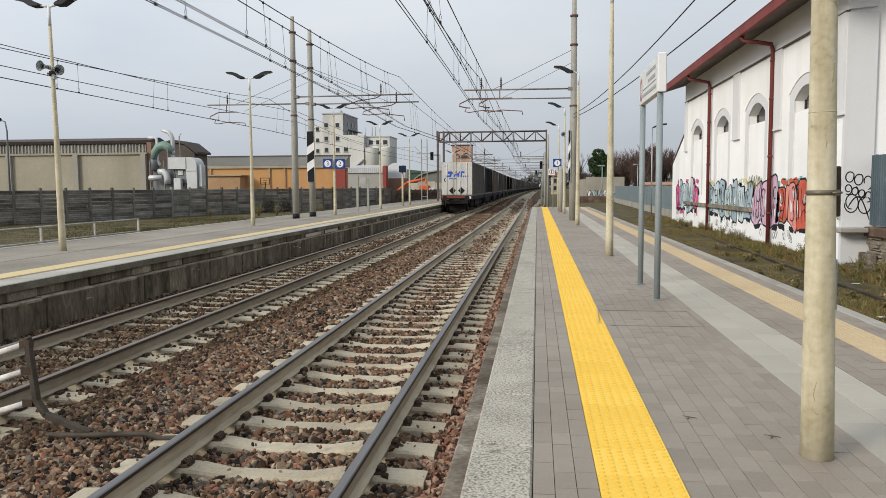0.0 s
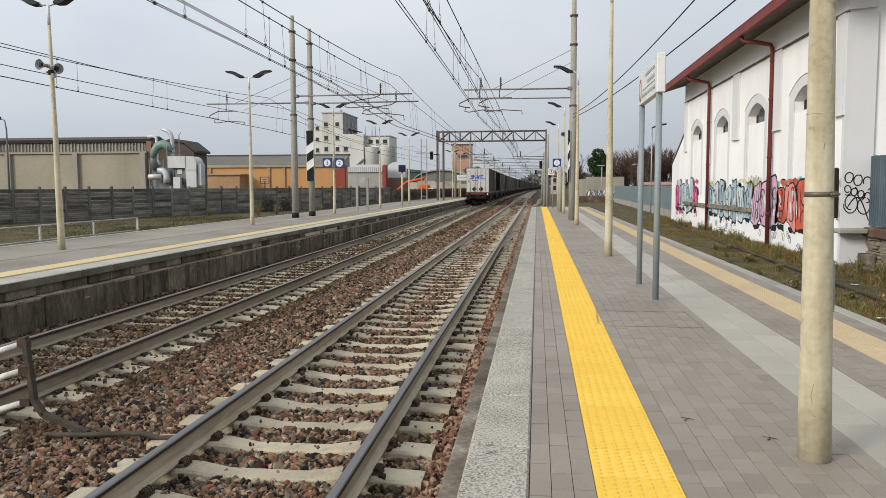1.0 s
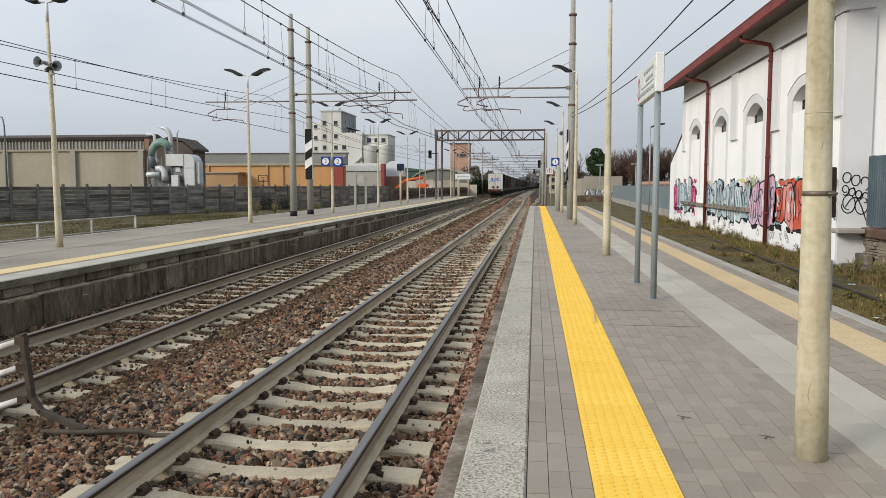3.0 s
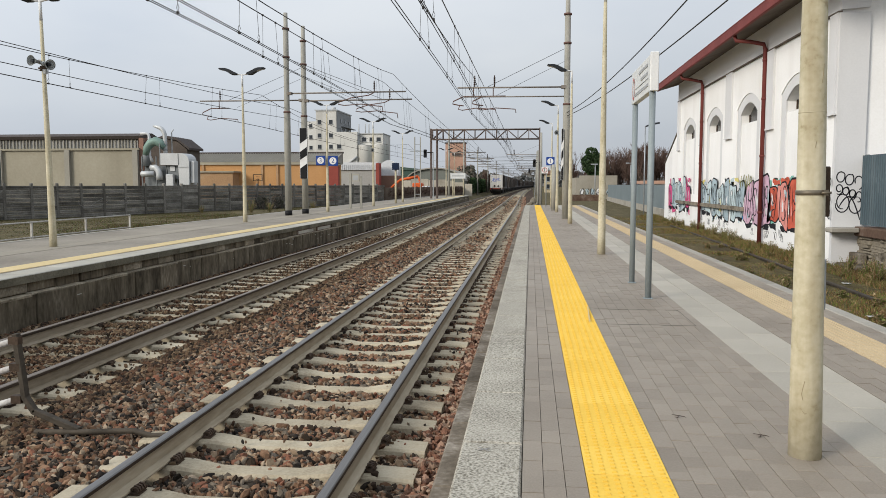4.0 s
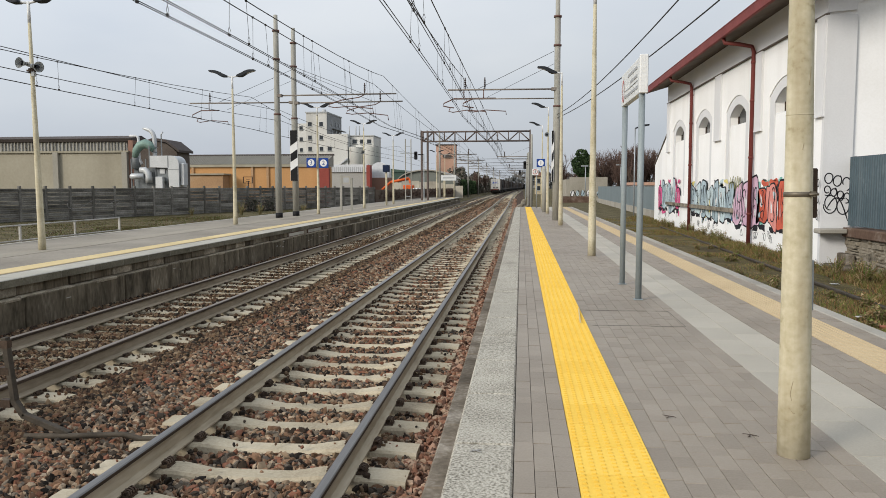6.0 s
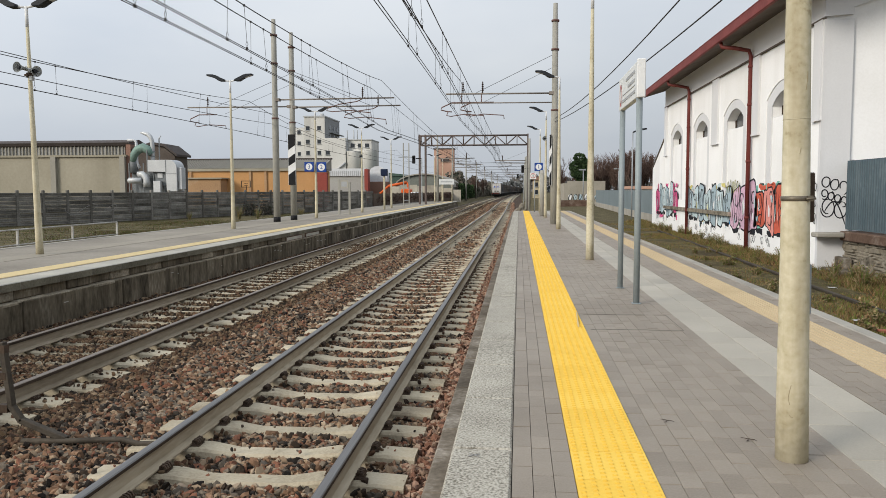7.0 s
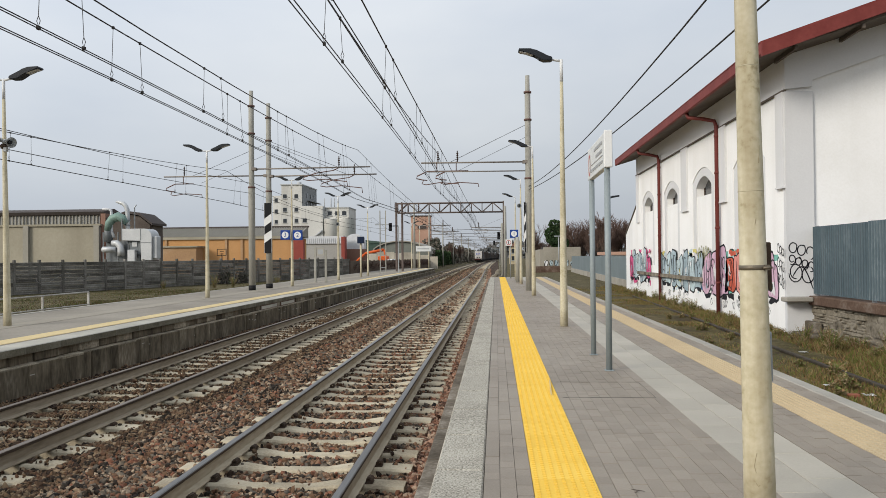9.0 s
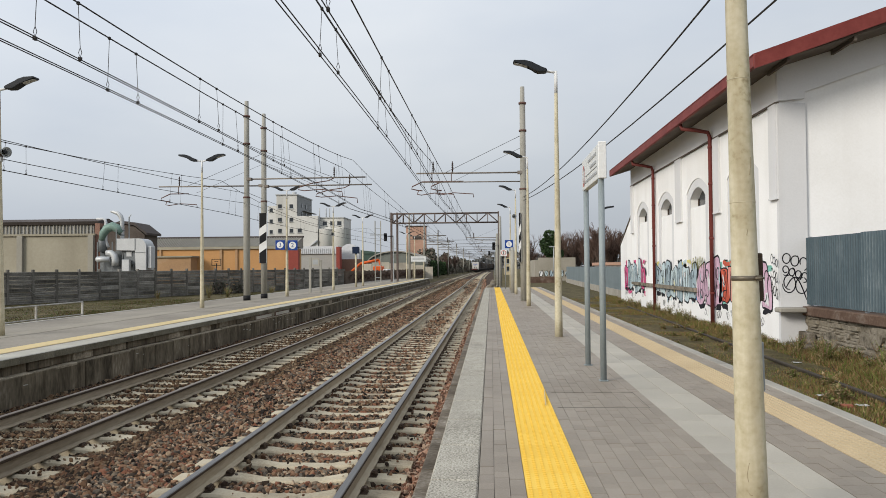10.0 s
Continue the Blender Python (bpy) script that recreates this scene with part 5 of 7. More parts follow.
def build_lamps():
    for x, y, lean in ((1.404, 3.99, -0.9), (1.41, 15.4, 0), (1.40, 27.45, 0), (1.33, 39.2, 0.2), (1.36, 50.6, 0)):
        s = street_lamp(x, y, 5.3, False, lean, group="lamps of the paved platform")
        if y < 5:
            bm = B()
            tube(bm, [(0, 0, 1.320), (0, 0, 1.344)], 0.0695, 28)
            box(bm, 0.035, 0.06, -0.072, -0.045, 1.318, 1.345)
            tube(bm, [(0.025, -0.075, 1.331), (0.07, -0.075, 1.331)], 0.006, 6)
            part("band", bm, "band_steel", s, "thin worn steel clamp band")
            part("plate", bevelled(quick(box, 0.062, 0.105, 0.03, 0.24, 1.21, 1.46), 0.006, 1), "clip", s, "dark plate seen edge-on")
            for z in (1.72, 2.36):
                part("weld_seam", quick(tube, [(0, 0, z), (0, 0, z + 0.005)], 0.0803 - 0.0096 * z, 28), "pole_seam", s, "faint weld seam")
            for pts in (((-118, 0.30), (-124, 0.335), (-119, 0.37), (-114, 0.40)), ((-120, 0.25), (-112, 0.235), (-106, 0.24)), ((-70, 1.86), (-64, 1.90), (-61, 1.95)), ((-95, 1.55), (-90, 1.58))):
                part("scratch", quick(tube, [((0.0806 - 0.0096 * z) * math.cos(radians(a)), (0.0806 - 0.0096 * z) * math.sin(radians(a)), z) for a, z in pts], 0.0014, 4), "paint_scratch", s, "dark scratch in the paint")
            part("bracket_plate", bevelled(quick(box, 0.071, 0.094, 0.02, 0.30, 0.74, 1.0), 0.012, 2), "galv", s, "grey plate seen edge-on")
    for x, y, lean in ((-10.5, 15.9, -0.8), (-10.4, 27.2, 0), (-10.18, 38.0, 0), (-9.95, 48.3, 0), (-9.95, 59.6, 0), (-9.7, 88.6, 0), (-9.5, 96.0, 0)):
        street_lamp(x, y, 5.33, True, lean, group="lamps of the island platform")


def mast(x, y, top, r, name="catenary_mast", label="tall stepped steel catenary mast", step=4.55, group="masts"):
    m = thing(name, label, "mast", group, at=(x, y, 0))
    bm = B()
    tube(bm, [(0, 0, -0.02), (0, 0, step), (0, 0, step + 0.05), (0, 0, top - 0.75), (0, 0, top - 0.7), (0, 0, top)], [r, r * 0.97, r * 0.82, r * 0.78, r * 0.62, r * 0.6], 20)
    part("shaft", bm, "mast", m)
    for z in (step, 6.95, top - 0.72):
        part("band", quick(tube, [(0, 0, z), (0, 0, z + 0.07)], r * 1.06, 20), "rust", m, "brown clamp band")
    if x < 0:
        part("foot", quick(tube, [(0, 0, -0.02), (0, 0, 0.22)], r * 1.07, 20), "black", m, "black foot collar")
    return m


def hbar(bm, a, b, r):
    tube(bm, [a, b], r, 8)


def cantilever(m, z, length, side, second=None, drops=()):
    """A horizontal arm with its registration loops; in the mast's own space."""
    bm = B()
    hbar(bm, (side * 0.1, 0, z), (side * length, 0, z + 0.02), 0.032)
    box(bm, side * 0.13 - 0.1, side * 0.13 + 0.1, -0.12, 0.12, z - 0.06, z + 0.06)
    a = part("cantilever_arm", bm, "arm", m, "horizontal cantilever tube")
    for d, dz in drops:
        bm = B()
        tube(bm, [(side * d, 0, z + 0.02), (side * d, 0, z + 0.50)], 0.024, 8)
        for k in range(4):
            tube(bm, [(side * d, 0, z + 0.14 + 0.08 * k), (side * d, 0, z + 0.17 + 0.08 * k)], 0.045, 10)
        part("insulator", bm, "insul", a, "brown ribbed insulator")
        bm = B()
        s = side
        if side < 0:
            e = d + 0.55
            tube(bm, [(s * (e - 1.0), 0, z - 0.33), (s * (e - 0.1), 0, z - 0.33), (s * (e + 0.32), 0, z - 0.52), (s * (e + 0.35), 0, z - 0.62), (s * (e + 0.1), 0, z - 0.68), (s * (e - 0.1), 0, z - 0.70)], 0.024, 6)
            tube(bm, [(s * (e + 0.05), 0, z - 0.68), (s * (e + 0.12), 0, z - 0.84), (s * (e - 0.05), 0, z - 0.88), (s * (e - 0.6), 0, z - 0.80), (s * (e - 1.4), 0, z - 0.86), (s * (e - 1.42), 0, z - 1.0)], 0.020, 6)
            tube(bm, [(s * (e - 0.5), 0, z - 0.36), (s * (e - 0.5), 0, z + 0.06)], 0.02, 6)
        else:
          tube(bm, [(s * (d + 0.1), 0, z + 0.05), (s * (d - 0.25), 0, z - 0.12), (s * (d - 1.0), 0, z - 0.22), (s * (d - 1.55), 0, z - 0.38), (s * (d - 1.62), 0, z - 0.5),
                  (s * (d - 1.35), 0, z - 0.55), (s * (d - 0.6), 0, z - 0.50), (s * (d + 0.35), 0, z - 0.62), (s * (d + 0.38), 0, z - 0.85)], 0.022, 6)
        part("steady_arm", bm, "rust", a, "curved steady arm")
    if second:
        bm = B()
        hbar(bm, (side * 0.1, 0, second), (side * (length - 0.25), 0, second + 0.02), 0.024)
        part("registration_tube", bm, "arm", a)
    bm = B()
    hbar(bm, (side * 0.12, 0, z + 1.5), (side * (length * 0.72), 0, z + 0.05), 0.009)
    hbar(bm, (side * 0.12, 0, z + 1.0), (side * (length * 0.64), 0, z - 0.30), 0.007)
    part("stay_wire", bm, "cable", a)


def striped_board(m, x, yb, z0, z1, w, name="striped_board"):
    bm = B()
    box(bm, x - w / 2, x + w / 2, yb - 0.02, yb, z0, z1)
    b = part(name, bm, "white", m, "black and white striped marker board")
    for la, lb, ra, rb in ((0.0, 0.20, 0.0, 0.30), (0.37, 0.53, 0.46, 0.63), (0.69, 1.0, 0.79, 1.0)):
        bm = B()
        zl, h = z0, z1 - z0
        prism(bm, [(x - w / 2 + 0.012, zl + la * h), (x + w / 2 - 0.012, zl + ra * h), (x + w / 2 - 0.012, zl + rb * h), (x - w / 2 + 0.012, zl + lb * h)], "y", yb - 0.026, yb - 0.0205)
        part("stripe", bm, "black", b)


def build_masts():
    m = mast(1.42, 31.5, 8.8, 0.15)
    cantilever(m, 5.27, 4.4, -1, 4.90, ((3.7, 0), (2.9, 0)))
    striped_board(m, -0.16, -0.16, 1.57, 3.6, 0.10)
    m = mast(-10.78, 33.5, 8.9, 0.15)
    cantilever(m, 5.40, 5.35, 1, None, ((3.95, 0),))
    m = mast(-10.63, 35.6, 8.75, 0.15)
    cantilever(m, 5.30, 5.15, 1, None, ((4.1, 0),))
    cantilever(m, 5.33, 5.1, -1, None, ((4.1, 0),))
    striped_board(m, 0.0, -0.17, 1.66, 4.02, 0.36)


def sag(y0, y1, z0, zmid, n=14):
    pts = []
    for k in range(n + 1):
        t = k / n
        pts.append((y0 + (y1 - y0) * t, zmid + (z0 - zmid) * (2 * t - 1) ** 2))
    return pts


def catenary(label, xs, supports, zm, zmid, zc, lat=0.0, gap=2.3):
    """Twin contact wires under a messenger for each x of xs, with droppers; lat: how far the wires swing out at a support."""
    c = thing("overhead_line", label, "overhead line", "overhead lines")
    for i, x in enumerate(xs):
        def swing(y):
            for ya, yb in zip(supports, supports[1:]):
                if ya <= y <= yb:
                    return lat * (2 * (y - ya) / (yb - ya) - 1) ** 2
            return lat
        for ya, yb in zip(supports, supports[1:]):
            bm = B()
            pts = sag(ya, yb, zm - 0.35 * i, zmid + 0.05 * i)
            tube(bm, [(x + bend(y) + 1.25 * swing(y), y, z) for y, z in pts], 0.011, 5, False)
            part("messenger_wire", bm, "cable", c)
        ys = [supports[0] + 3.0 * k for k in range(int((supports[-1] - supports[0]) / 3.0))]
        for side in (-0.028, 0.028):
            bm = B()
            tube(bm, [(x + bend(y) + swing(y) + side, y, zc) for y in ys], 0.0075, 4, False)
            part("contact_wire", bm, "cable", c)
        for ya, yb in zip(supports[:3], supports[1:3]):
            y, k = ya + 1.6 + 2.6 * i, 0
            while y < yb - 1.0:
                t = (y - ya) / (yb - ya)
                z = zmid + 0.05 * i + (zm - 0.35 * i - zmid - 0.05 * i) * (2 * t - 1) ** 2
                xa, xb = x + 1.25 * swing(y), x + swing(y) + (0.028 if k % 2 else -0.028)
                bm = B()
                tube(bm, [(xa, y, z), (xb, y, zc + 0.15)], 0.0045, 4, False)
                tube(bm, [(xb, y, zc + 0.15), (xb + 0.022, y, zc + 0.09), (xb, y, zc + 0.025), (xb - 0.022, y, zc + 0.09), (xb, y, zc + 0.15)], 0.005, 4, False)
                box(bm, xb - 0.016, xb + 0.016, y - 0.025, y + 0.025, zc - 0.015, zc + 0.03)
                box(bm, xa - 0.016, xa + 0.016, y - 0.02, y + 0.02, z - 0.02, z + 0.02)
                part("dropper", bm, "cable", c)
                y += 0.9 if k % 2 == 0 else 4.3
                k += 1


def free_cable(c, pts, r=0.011):
    bm = B()
    tube(bm, pts, r, 6, False)
    part("cable", bm, "cable", c)


def build_wires():
    far = (77.0, 130, 180, 230, 280, 330)
    catenary("dark contact and messenger wires over the nearer track", (-2.06, -1.65), (-18.0, 31.5, *far), 5.8, 4.72, 4.13, -0.25)
    catenary("dark contact and messenger wires over the far track", (-5.24, -5.68), (-19.0, 34.5, *far), 6.32, 4.86, 4.13, -0.75)
    catenary("dark wires beyond the island platform", (-13.2,), (-18.0, 35.6, 80.0, 130), 5.6, 4.75, 4.13, 0.4)
    c = thing("feeder_cables", "two thick dark cables from the mast to behind the platform", "cable", "overhead lines")
    free_cable(c, [(1.42 + 0.045 * (31.5 - y), y, 3.97 + 0.0022 * (y - 20) ** 2) for y in np.linspace(31.5, -6, 20)], 0.012)
    free_cable(c, [(1.42 + 0.065 * (31.5 - y), y, 3.85 + 0.0017 * (y - 19) ** 2) for y in np.linspace(31.5, -6, 20)], 0.012)
    c = thing("feeder_cables", "thin dark cables carried by the island platform masts", "cable", "overhead lines")
    for z in (4.78, 4.33):
        free_cable(c, [(-10.85 - 0.03 * (33.5 - y), y, z - 0.32 + 0.32 * ((y - 14) / 19.5) ** 2) for y in np.linspace(33.5, -4, 16)], 0.010)
        free_cable(c, [(-10.75, y, z - 0.4 + 0.4 * ((y - 56) / 22.0) ** 2) for y in np.linspace(33.5, 78, 12)], 0.010)


def truss(bm, x0, x1, y, z0, z1, n, r):
    for z in (z0, z1):
        hbar(bm, (x0, y, z), (x1, y, z), r)
    for k in range(n):
        a, b = x0 + (x1 - x0) * k / n, x0 + (x1 - x0) * (k + 1) / n
        hbar(bm, (a, y, z0), (a, y, z1), r * 0.6)
        hbar(bm, (a, y, z1 if k % 2 else z0), (b, y, z0 if k % 2 else z1), r * 0.6)


def build_gantry():
    g = thing("signal_gantry", "rusty lattice gantry spanning both tracks", "gantry")
    for y in (76.7, 77.3):
        bm = B()
        truss(bm, -9.8, 0.85, y, 5.88, 6.83, 10, 0.062)
        part("truss", bm, "gantry", g)
    for x, w in ((-9.95, 0.13), (-9.35, 0.13), (0.85, 0.13)):
        bm = B()
        for dy in (-0.3, 0.3):
            box(bm, x - w / 2, x + w / 2, 77 + dy - 0.06, 77 + dy + 0.06, -0.9, 6.95)
        for k in range(9):
            hbar(bm, (x, 76.7 if k % 2 else 77.3, -0.2 + 0.75 * k), (x, 77.3 if k % 2 else 76.7, 0.55 + 0.75 * k), 0.025)
        part("post", bm, "gantry", g)


build_white_building()
build_graffiti()
build_dock()
build_lamps()
build_masts()
build_wires()
build_gantry()


# ---- signs and small platform things ----
M["blue_sign"] = plain("blue_sign_enamel", (0.02, 0.06, 0.26), 0.4)
M["navy"] = plain("dark_blue_box", (0.013, 0.022, 0.05), 0.5)
M["red_ring"] = plain("faded_red_ring_paint", (0.48, 0.14, 0.13), 0.5)
M["ink"] = plain("faded_sign_ink", (0.36, 0.37, 0.375), 0.7)
M["board"] = material("dusty_white_board", [(0.3, (0.56, 0.575, 0.56)), (0.7, (0.68, 0.69, 0.675))], 0.6, scale=2, fine=16, bump=0.03)
M["rail_paint"] = material("weathered_grey_white_paint", [(0.3, (0.20, 0.17, 0.14)), (0.5, (0.40, 0.385, 0.35)), (0.7, (0.52, 0.505, 0.47))], 0.8, scale=5, fine=40)
M["stripe_red"] = material("worn_red_stripe", [(0.3, (0.28, 0.10, 0.08)), (0.7, (0.42, 0.22, 0.19))], 0.8, scale=8, fine=40)
M["stripe_white"] = material("chipped_white_paint", [(0.3, (0.42, 0.38, 0.34)), (0.55, (0.62, 0.60, 0.56)), (0.7, (0.68, 0.66, 0.62))], 0.75, scale=8, fine=40)
M["old_steel"] = material("brown_weathered_steel", [(0.3, (0.04, 0.034, 0.027)), (0.7, (0.105, 0.088, 0.068))], 0.75, 0.3, scale=6, fine=40)
M["horn"] = material("grey_plastic_horn", [(0.3, (0.36, 0.37, 0.36)), (0.7, (0.46, 0.47, 0.46))], 0.6, scale=4, fine=30, bump=0.03)


def numeral(body, size, at, turn, parent, mat="white"):
    cu = bpy.data.curves.new("numeral", "FONT")
    cu.body, cu.size, cu.align_x, cu.align_y, cu.extrude = body, size, "CENTER", "CENTER", 0.002
    tmp = new("numeral_source", cu)
    data = bpy.data.meshes.new_from_object(tmp)
    bpy.data.objects.remove(tmp)
    data.materials.append(M[mat])
    ob = part("numeral", data, None, parent)
    ob.matrix_basis = Matrix.Translation(at) @ pose(0, 0, 0, 90, 0, 0) @ pose(0, 0, 0, 0, 0, turn)
    return ob


def disc(bm, x, y, z, r, ring=None, n=24, depth=0.004):
    out = [(x + r * math.cos(2 * math.pi * k / n), z + r * math.sin(2 * math.pi * k / n)) for k in range(n)]
    if ring is None:
        prism(bm, out, "y", y - depth, y)
        return
    inn = [(x + ring * math.cos(2 * math.pi * k / n), z + ring * math.sin(2 * math.pi * k / n)) for k in range(n)]
    a, b = [bm.verts.new((p[0], y - depth, p[1])) for p in out], [bm.verts.new((p[0], y - depth, p[1])) for p in inn]
    for k in range(n):
        bm.faces.new((a[k], a[(k + 1) % n], b[(k + 1) % n], b[k]))


def number_sign(x, y, z, w, body):
    s = thing("platform_sign", f"square blue platform sign with the white number {body}", "sign", "platform number signs")
    p = part("panel", bevelled(quick(box, x - w / 2, x + w / 2, y - 0.05, y, z - w / 2, z + w / 2), 0.01, 1), "blue_sign", s)
    part("disc", quick(disc, x, y - 0.052, z, w * 0.36), "white", p, "white disc")
    n = numeral(body, w * 0.62, (x, y - 0.060, z), 0, p, "blue_sign")
    part("bracket", quick(box, x - 0.02, x + 0.02, y, y + 0.30, z - 0.05, z + 0.05), "galv", s)
    return s


def build_signs():
    # notice board on two posts
    s = thing("notice_board", "white notice board with faded lines on two grey-green posts", "sign")
    for y in (9.42, 10.92):
        part("post", quick(tube, [(1.43, y, 0), (1.43, y, 2.50)], 0.038, 16), "sign_post", s)
        part("foot_plate", bevelled(quick(box, 1.375, 1.485, y - 0.055, y + 0.055, 0.0, 0.010), 0.003, 1), "sign_post", s)
    b = part("board", bevelled(quick(box, 1.39, 1.465, 9.30, 11.02, 2.47, 2.90), 0.012, 2), "board", s)
    part("end_cap", bevelled(quick(box, 1.378, 1.477, 9.27, 9.315, 2.46, 2.91), 0.008, 1), "white", b)
    for y0, y1, z in ((9.55, 10.35, 2.80), (9.55, 10.15, 2.70), (9.50, 10.70, 2.56)):
        for k in range(6):
            w = (y1 - y0) / 6
            part("text_bar", quick(box, 1.384, 1.389, y0 + k * w, y0 + k * w + w * 0.8, z - 0.018, z + 0.018), "ink", b)
    part("rule", quick(box, 1.384, 1.389, 9.5, 10.6, 2.632, 2.64), "ink", b)
    bm = B()
    n = 20
    for k in range(n):
        a0, a1 = 2 * math.pi * k / n, 2 * math.pi * (k + 1) / n
        q = [(1.384, 10.80 + r * math.cos(a), 2.66 + 1.5 * r * math.sin(a)) for r, a in ((0.10, a0), (0.10, a1), (0.075, a1), (0.075, a0))]
        bm.faces.new([bm.verts.new(p) for p in q])
    part("ring", bm, "red_ring", b, "red ring mark")
    number_sign(-10.47, 37.84, 2.58, 0.48, "3")
    number_sign(-9.84, 37.84, 2.56, 0.50, "2")
    number_sign(1.18, 47.0, 2.78, 0.50, "1")
    p = thing("sign_post", "slim pole behind the blue number sign", "post")
    part("pole", quick(tube, [(1.25, 47.25, 0), (1.25, 47.25, 3.0)], 0.05, 12), "pole", p)
    w = thing("prohibition_sign", "small white square no-crossing sign", "sign")
    part("panel", quick(box, 0.68, 1.08, 48.9, 48.94, 2.08, 2.48), "white", w)
    part("ring", quick(disc, 0.88, 48.897, 2.29, 0.16, 0.125), "red_ring", w, "red ring")
    part("pictogram", quick(box, 0.86, 0.90, 48.892, 48.897, 2.19, 2.39), "black", w, "black pictogram bar")
    part("post", quick(tube, [(0.98, 49.0, 0), (0.98, 49.0, 2.5)], 0.03, 10), "galv", w)
    # framed board, blue box and far name board on the island platform
    f = thing("timetable_frame", "small notice panel between two plain grey posts", "sign")
    for x in (-10.31, -9.69):
        part("post", quick(box, x - 0.06, x + 0.06, 43.44, 43.56, 0, 2.03 if x < -10 else 1.86), "mast", f)
    part("panel", quick(box, -10.22, -9.78, 43.47, 43.53, 1.55, 1.98), "coping", f, "weathered grey panel")
    part("inset", quick(box, -10.16, -9.84, 43.462, 43.468, 1.62, 1.90), "ink", f, "unreadable dark notice")
    b = thing("ticket_validator", "dark blue box on a cream post", "box")
    part("post", quick(tube, [(-9.87, 56, 0), (-9.87, 56, 2.46)], 0.07, 12), "pole", b)
    part("box", bevelled(quick(box, -10.11, -9.63, 55.8, 56.2, 2.46, 2.96), 0.03, 2), "navy", b)
    n = thing("name_board", "pale station name board on two posts", "sign")
    part("board", quick(box, -9.55, -7.75, 91.9, 92.0, 2.1, 2.75), "board", n)
    part("bar", quick(box, -9.35, -7.95, 91.89, 91.897, 2.36, 2.48), "ink", n, "unreadable lettering bar")
    for x in (-9.3, -8.0):
        part("post", quick(tube, [(x, 92.05, 0), (x, 92.05, 2.75)], 0.05, 10), "pole", n)


def horn(x, y, z, yaw, pitch):
    h = thing("horn_loudspeaker", "grey horn loudspeaker clamped to the lamp post", "loudspeaker", "horn loudspeakers")
    h.matrix_basis = pose(x, y, z, pitch, 0, yaw) @ Matrix.Scale(0.68, 4)
    bm = B()
    rings = [(0.0, 0.05), (0.10, 0.055), (0.16, 0.07), (0.26, 0.12), (0.32, 0.165), (0.33, 0.17)]
    tube(bm, [(0, -a, 0) for a, _ in rings], [r for _, r in rings], 22, False)
    bmesh.ops.solidify(bm, geom=bm.faces[:], thickness=0.006)
    part("bell", bm, "horn", h)
    part("driver", quick(tube, [(0, -0.20, 0), (0, -0.29, 0)], [0.065, 0.05], 16), "dark_lamp", h, "dark centre cone")
    part("back", quick(tube, [(0, 0.08, 0), (0, 0.07, 0), (0, -0.02, 0)], [0.055, 0.075, 0.075], 16), "horn", h)


def build_horns():
    horn(-10.62, 15.86, 4.03, -14, 0)
    horn(-10.47, 15.82, 3.98, 62, 10)
    b = thing("speaker_bracket", "dark bracket with a small junction box on the lamp post", "bracket")
    part("crossbar", quick(box, -10.64, -10.36, 15.83, 15.87, 3.87, 3.91), "clip", b)
    part("clamp", quick(tube, [(-10.555, 15.9, 3.84), (-10.555, 15.9, 3.94)], 0.075, 16), "clip", b)
    part("junction_box", bevelled(quick(box, -10.51, -10.43, 15.78, 15.86, 3.76, 3.86), 0.01, 1), "horn", b)
    horn(1.27, 39.1, 3.95, 0, 0)
    horn(-10.0, 48.2, 3.55, 20, 0)


def build_barrier():
    y = 6.0
    s = thing("barrier_frame", "bent brown steel barrier with worn red and white rails", "barrier")
    bm = B()
    for a, b in (((-4.33, 0.10), (-4.27, -0.44)), ((-4.27, -0.44), (-4.19, -0.56)), ((-4.19, -0.56), (-3.80, -0.71))):
        m = Matrix.Translation((a[0], y, a[1])) @ Vector((b[0] - a[0], 0, b[1] - a[1])).to_track_quat("Z", "Y").to_matrix().to_4x4()
        box(bm, -0.03, 0.03, -0.025, 0.025, -0.01, math.hypot(b[0] - a[0], b[1] - a[1]) + 0.01, m)
    part("post", bevelled(bm, 0.006, 1), "old_steel", s)
    bm = B()
    tube(bm, [(-4.18, y - 0.02, -0.735), (-3.75, y - 0.02, -0.72), (-3.42, y, -0.705), (-3.30, y, -0.70), (-3.16, y, -0.735), (-3.0, y, -0.725), (-2.86, y + 0.02, -0.70)], 0.026, 6)
    part("foot_bar", bm, "old_steel", s)
    for z0, z1 in ((0.055, -0.03), (-0.175, -0.27), (-0.455, -0.55)):
        a, b = Vector((-4.33, y, z0)), Vector((-6.3, y + 0.15, z0 - 0.62))
        part("socket", quick(box, -4.385, -4.295, y - 0.032, y + 0.032, z0 - 0.036, z0 + 0.03), "clip", s)
        for k in range(5):
            part("rail_band", quick(tube, [a.lerp(b, k / 5), a.lerp(b, (k + 1) / 5)], 0.028, 12), "stripe_white" if k % 2 == 0 else "stripe_red", s)


def build_railing():
    r = thing("railing", "low weathered white railing at the back of the island platform", "railing")
    x = -12.72
    ys = [6.3, 9.2, 12.2, 15.3, 18.37, 20.8, 23.25]
    for y in ys:
        part("post", quick(box, x - 0.024, x + 0.024, y - 0.024, y + 0.024, -0.45, 0.415), "rail_paint", r)
    for z in (0.41, 0.02):
        part("rail", quick(tube, [(x, ys[0], z), (x, ys[-1], z)], 0.021, 10), "rail_paint", r)


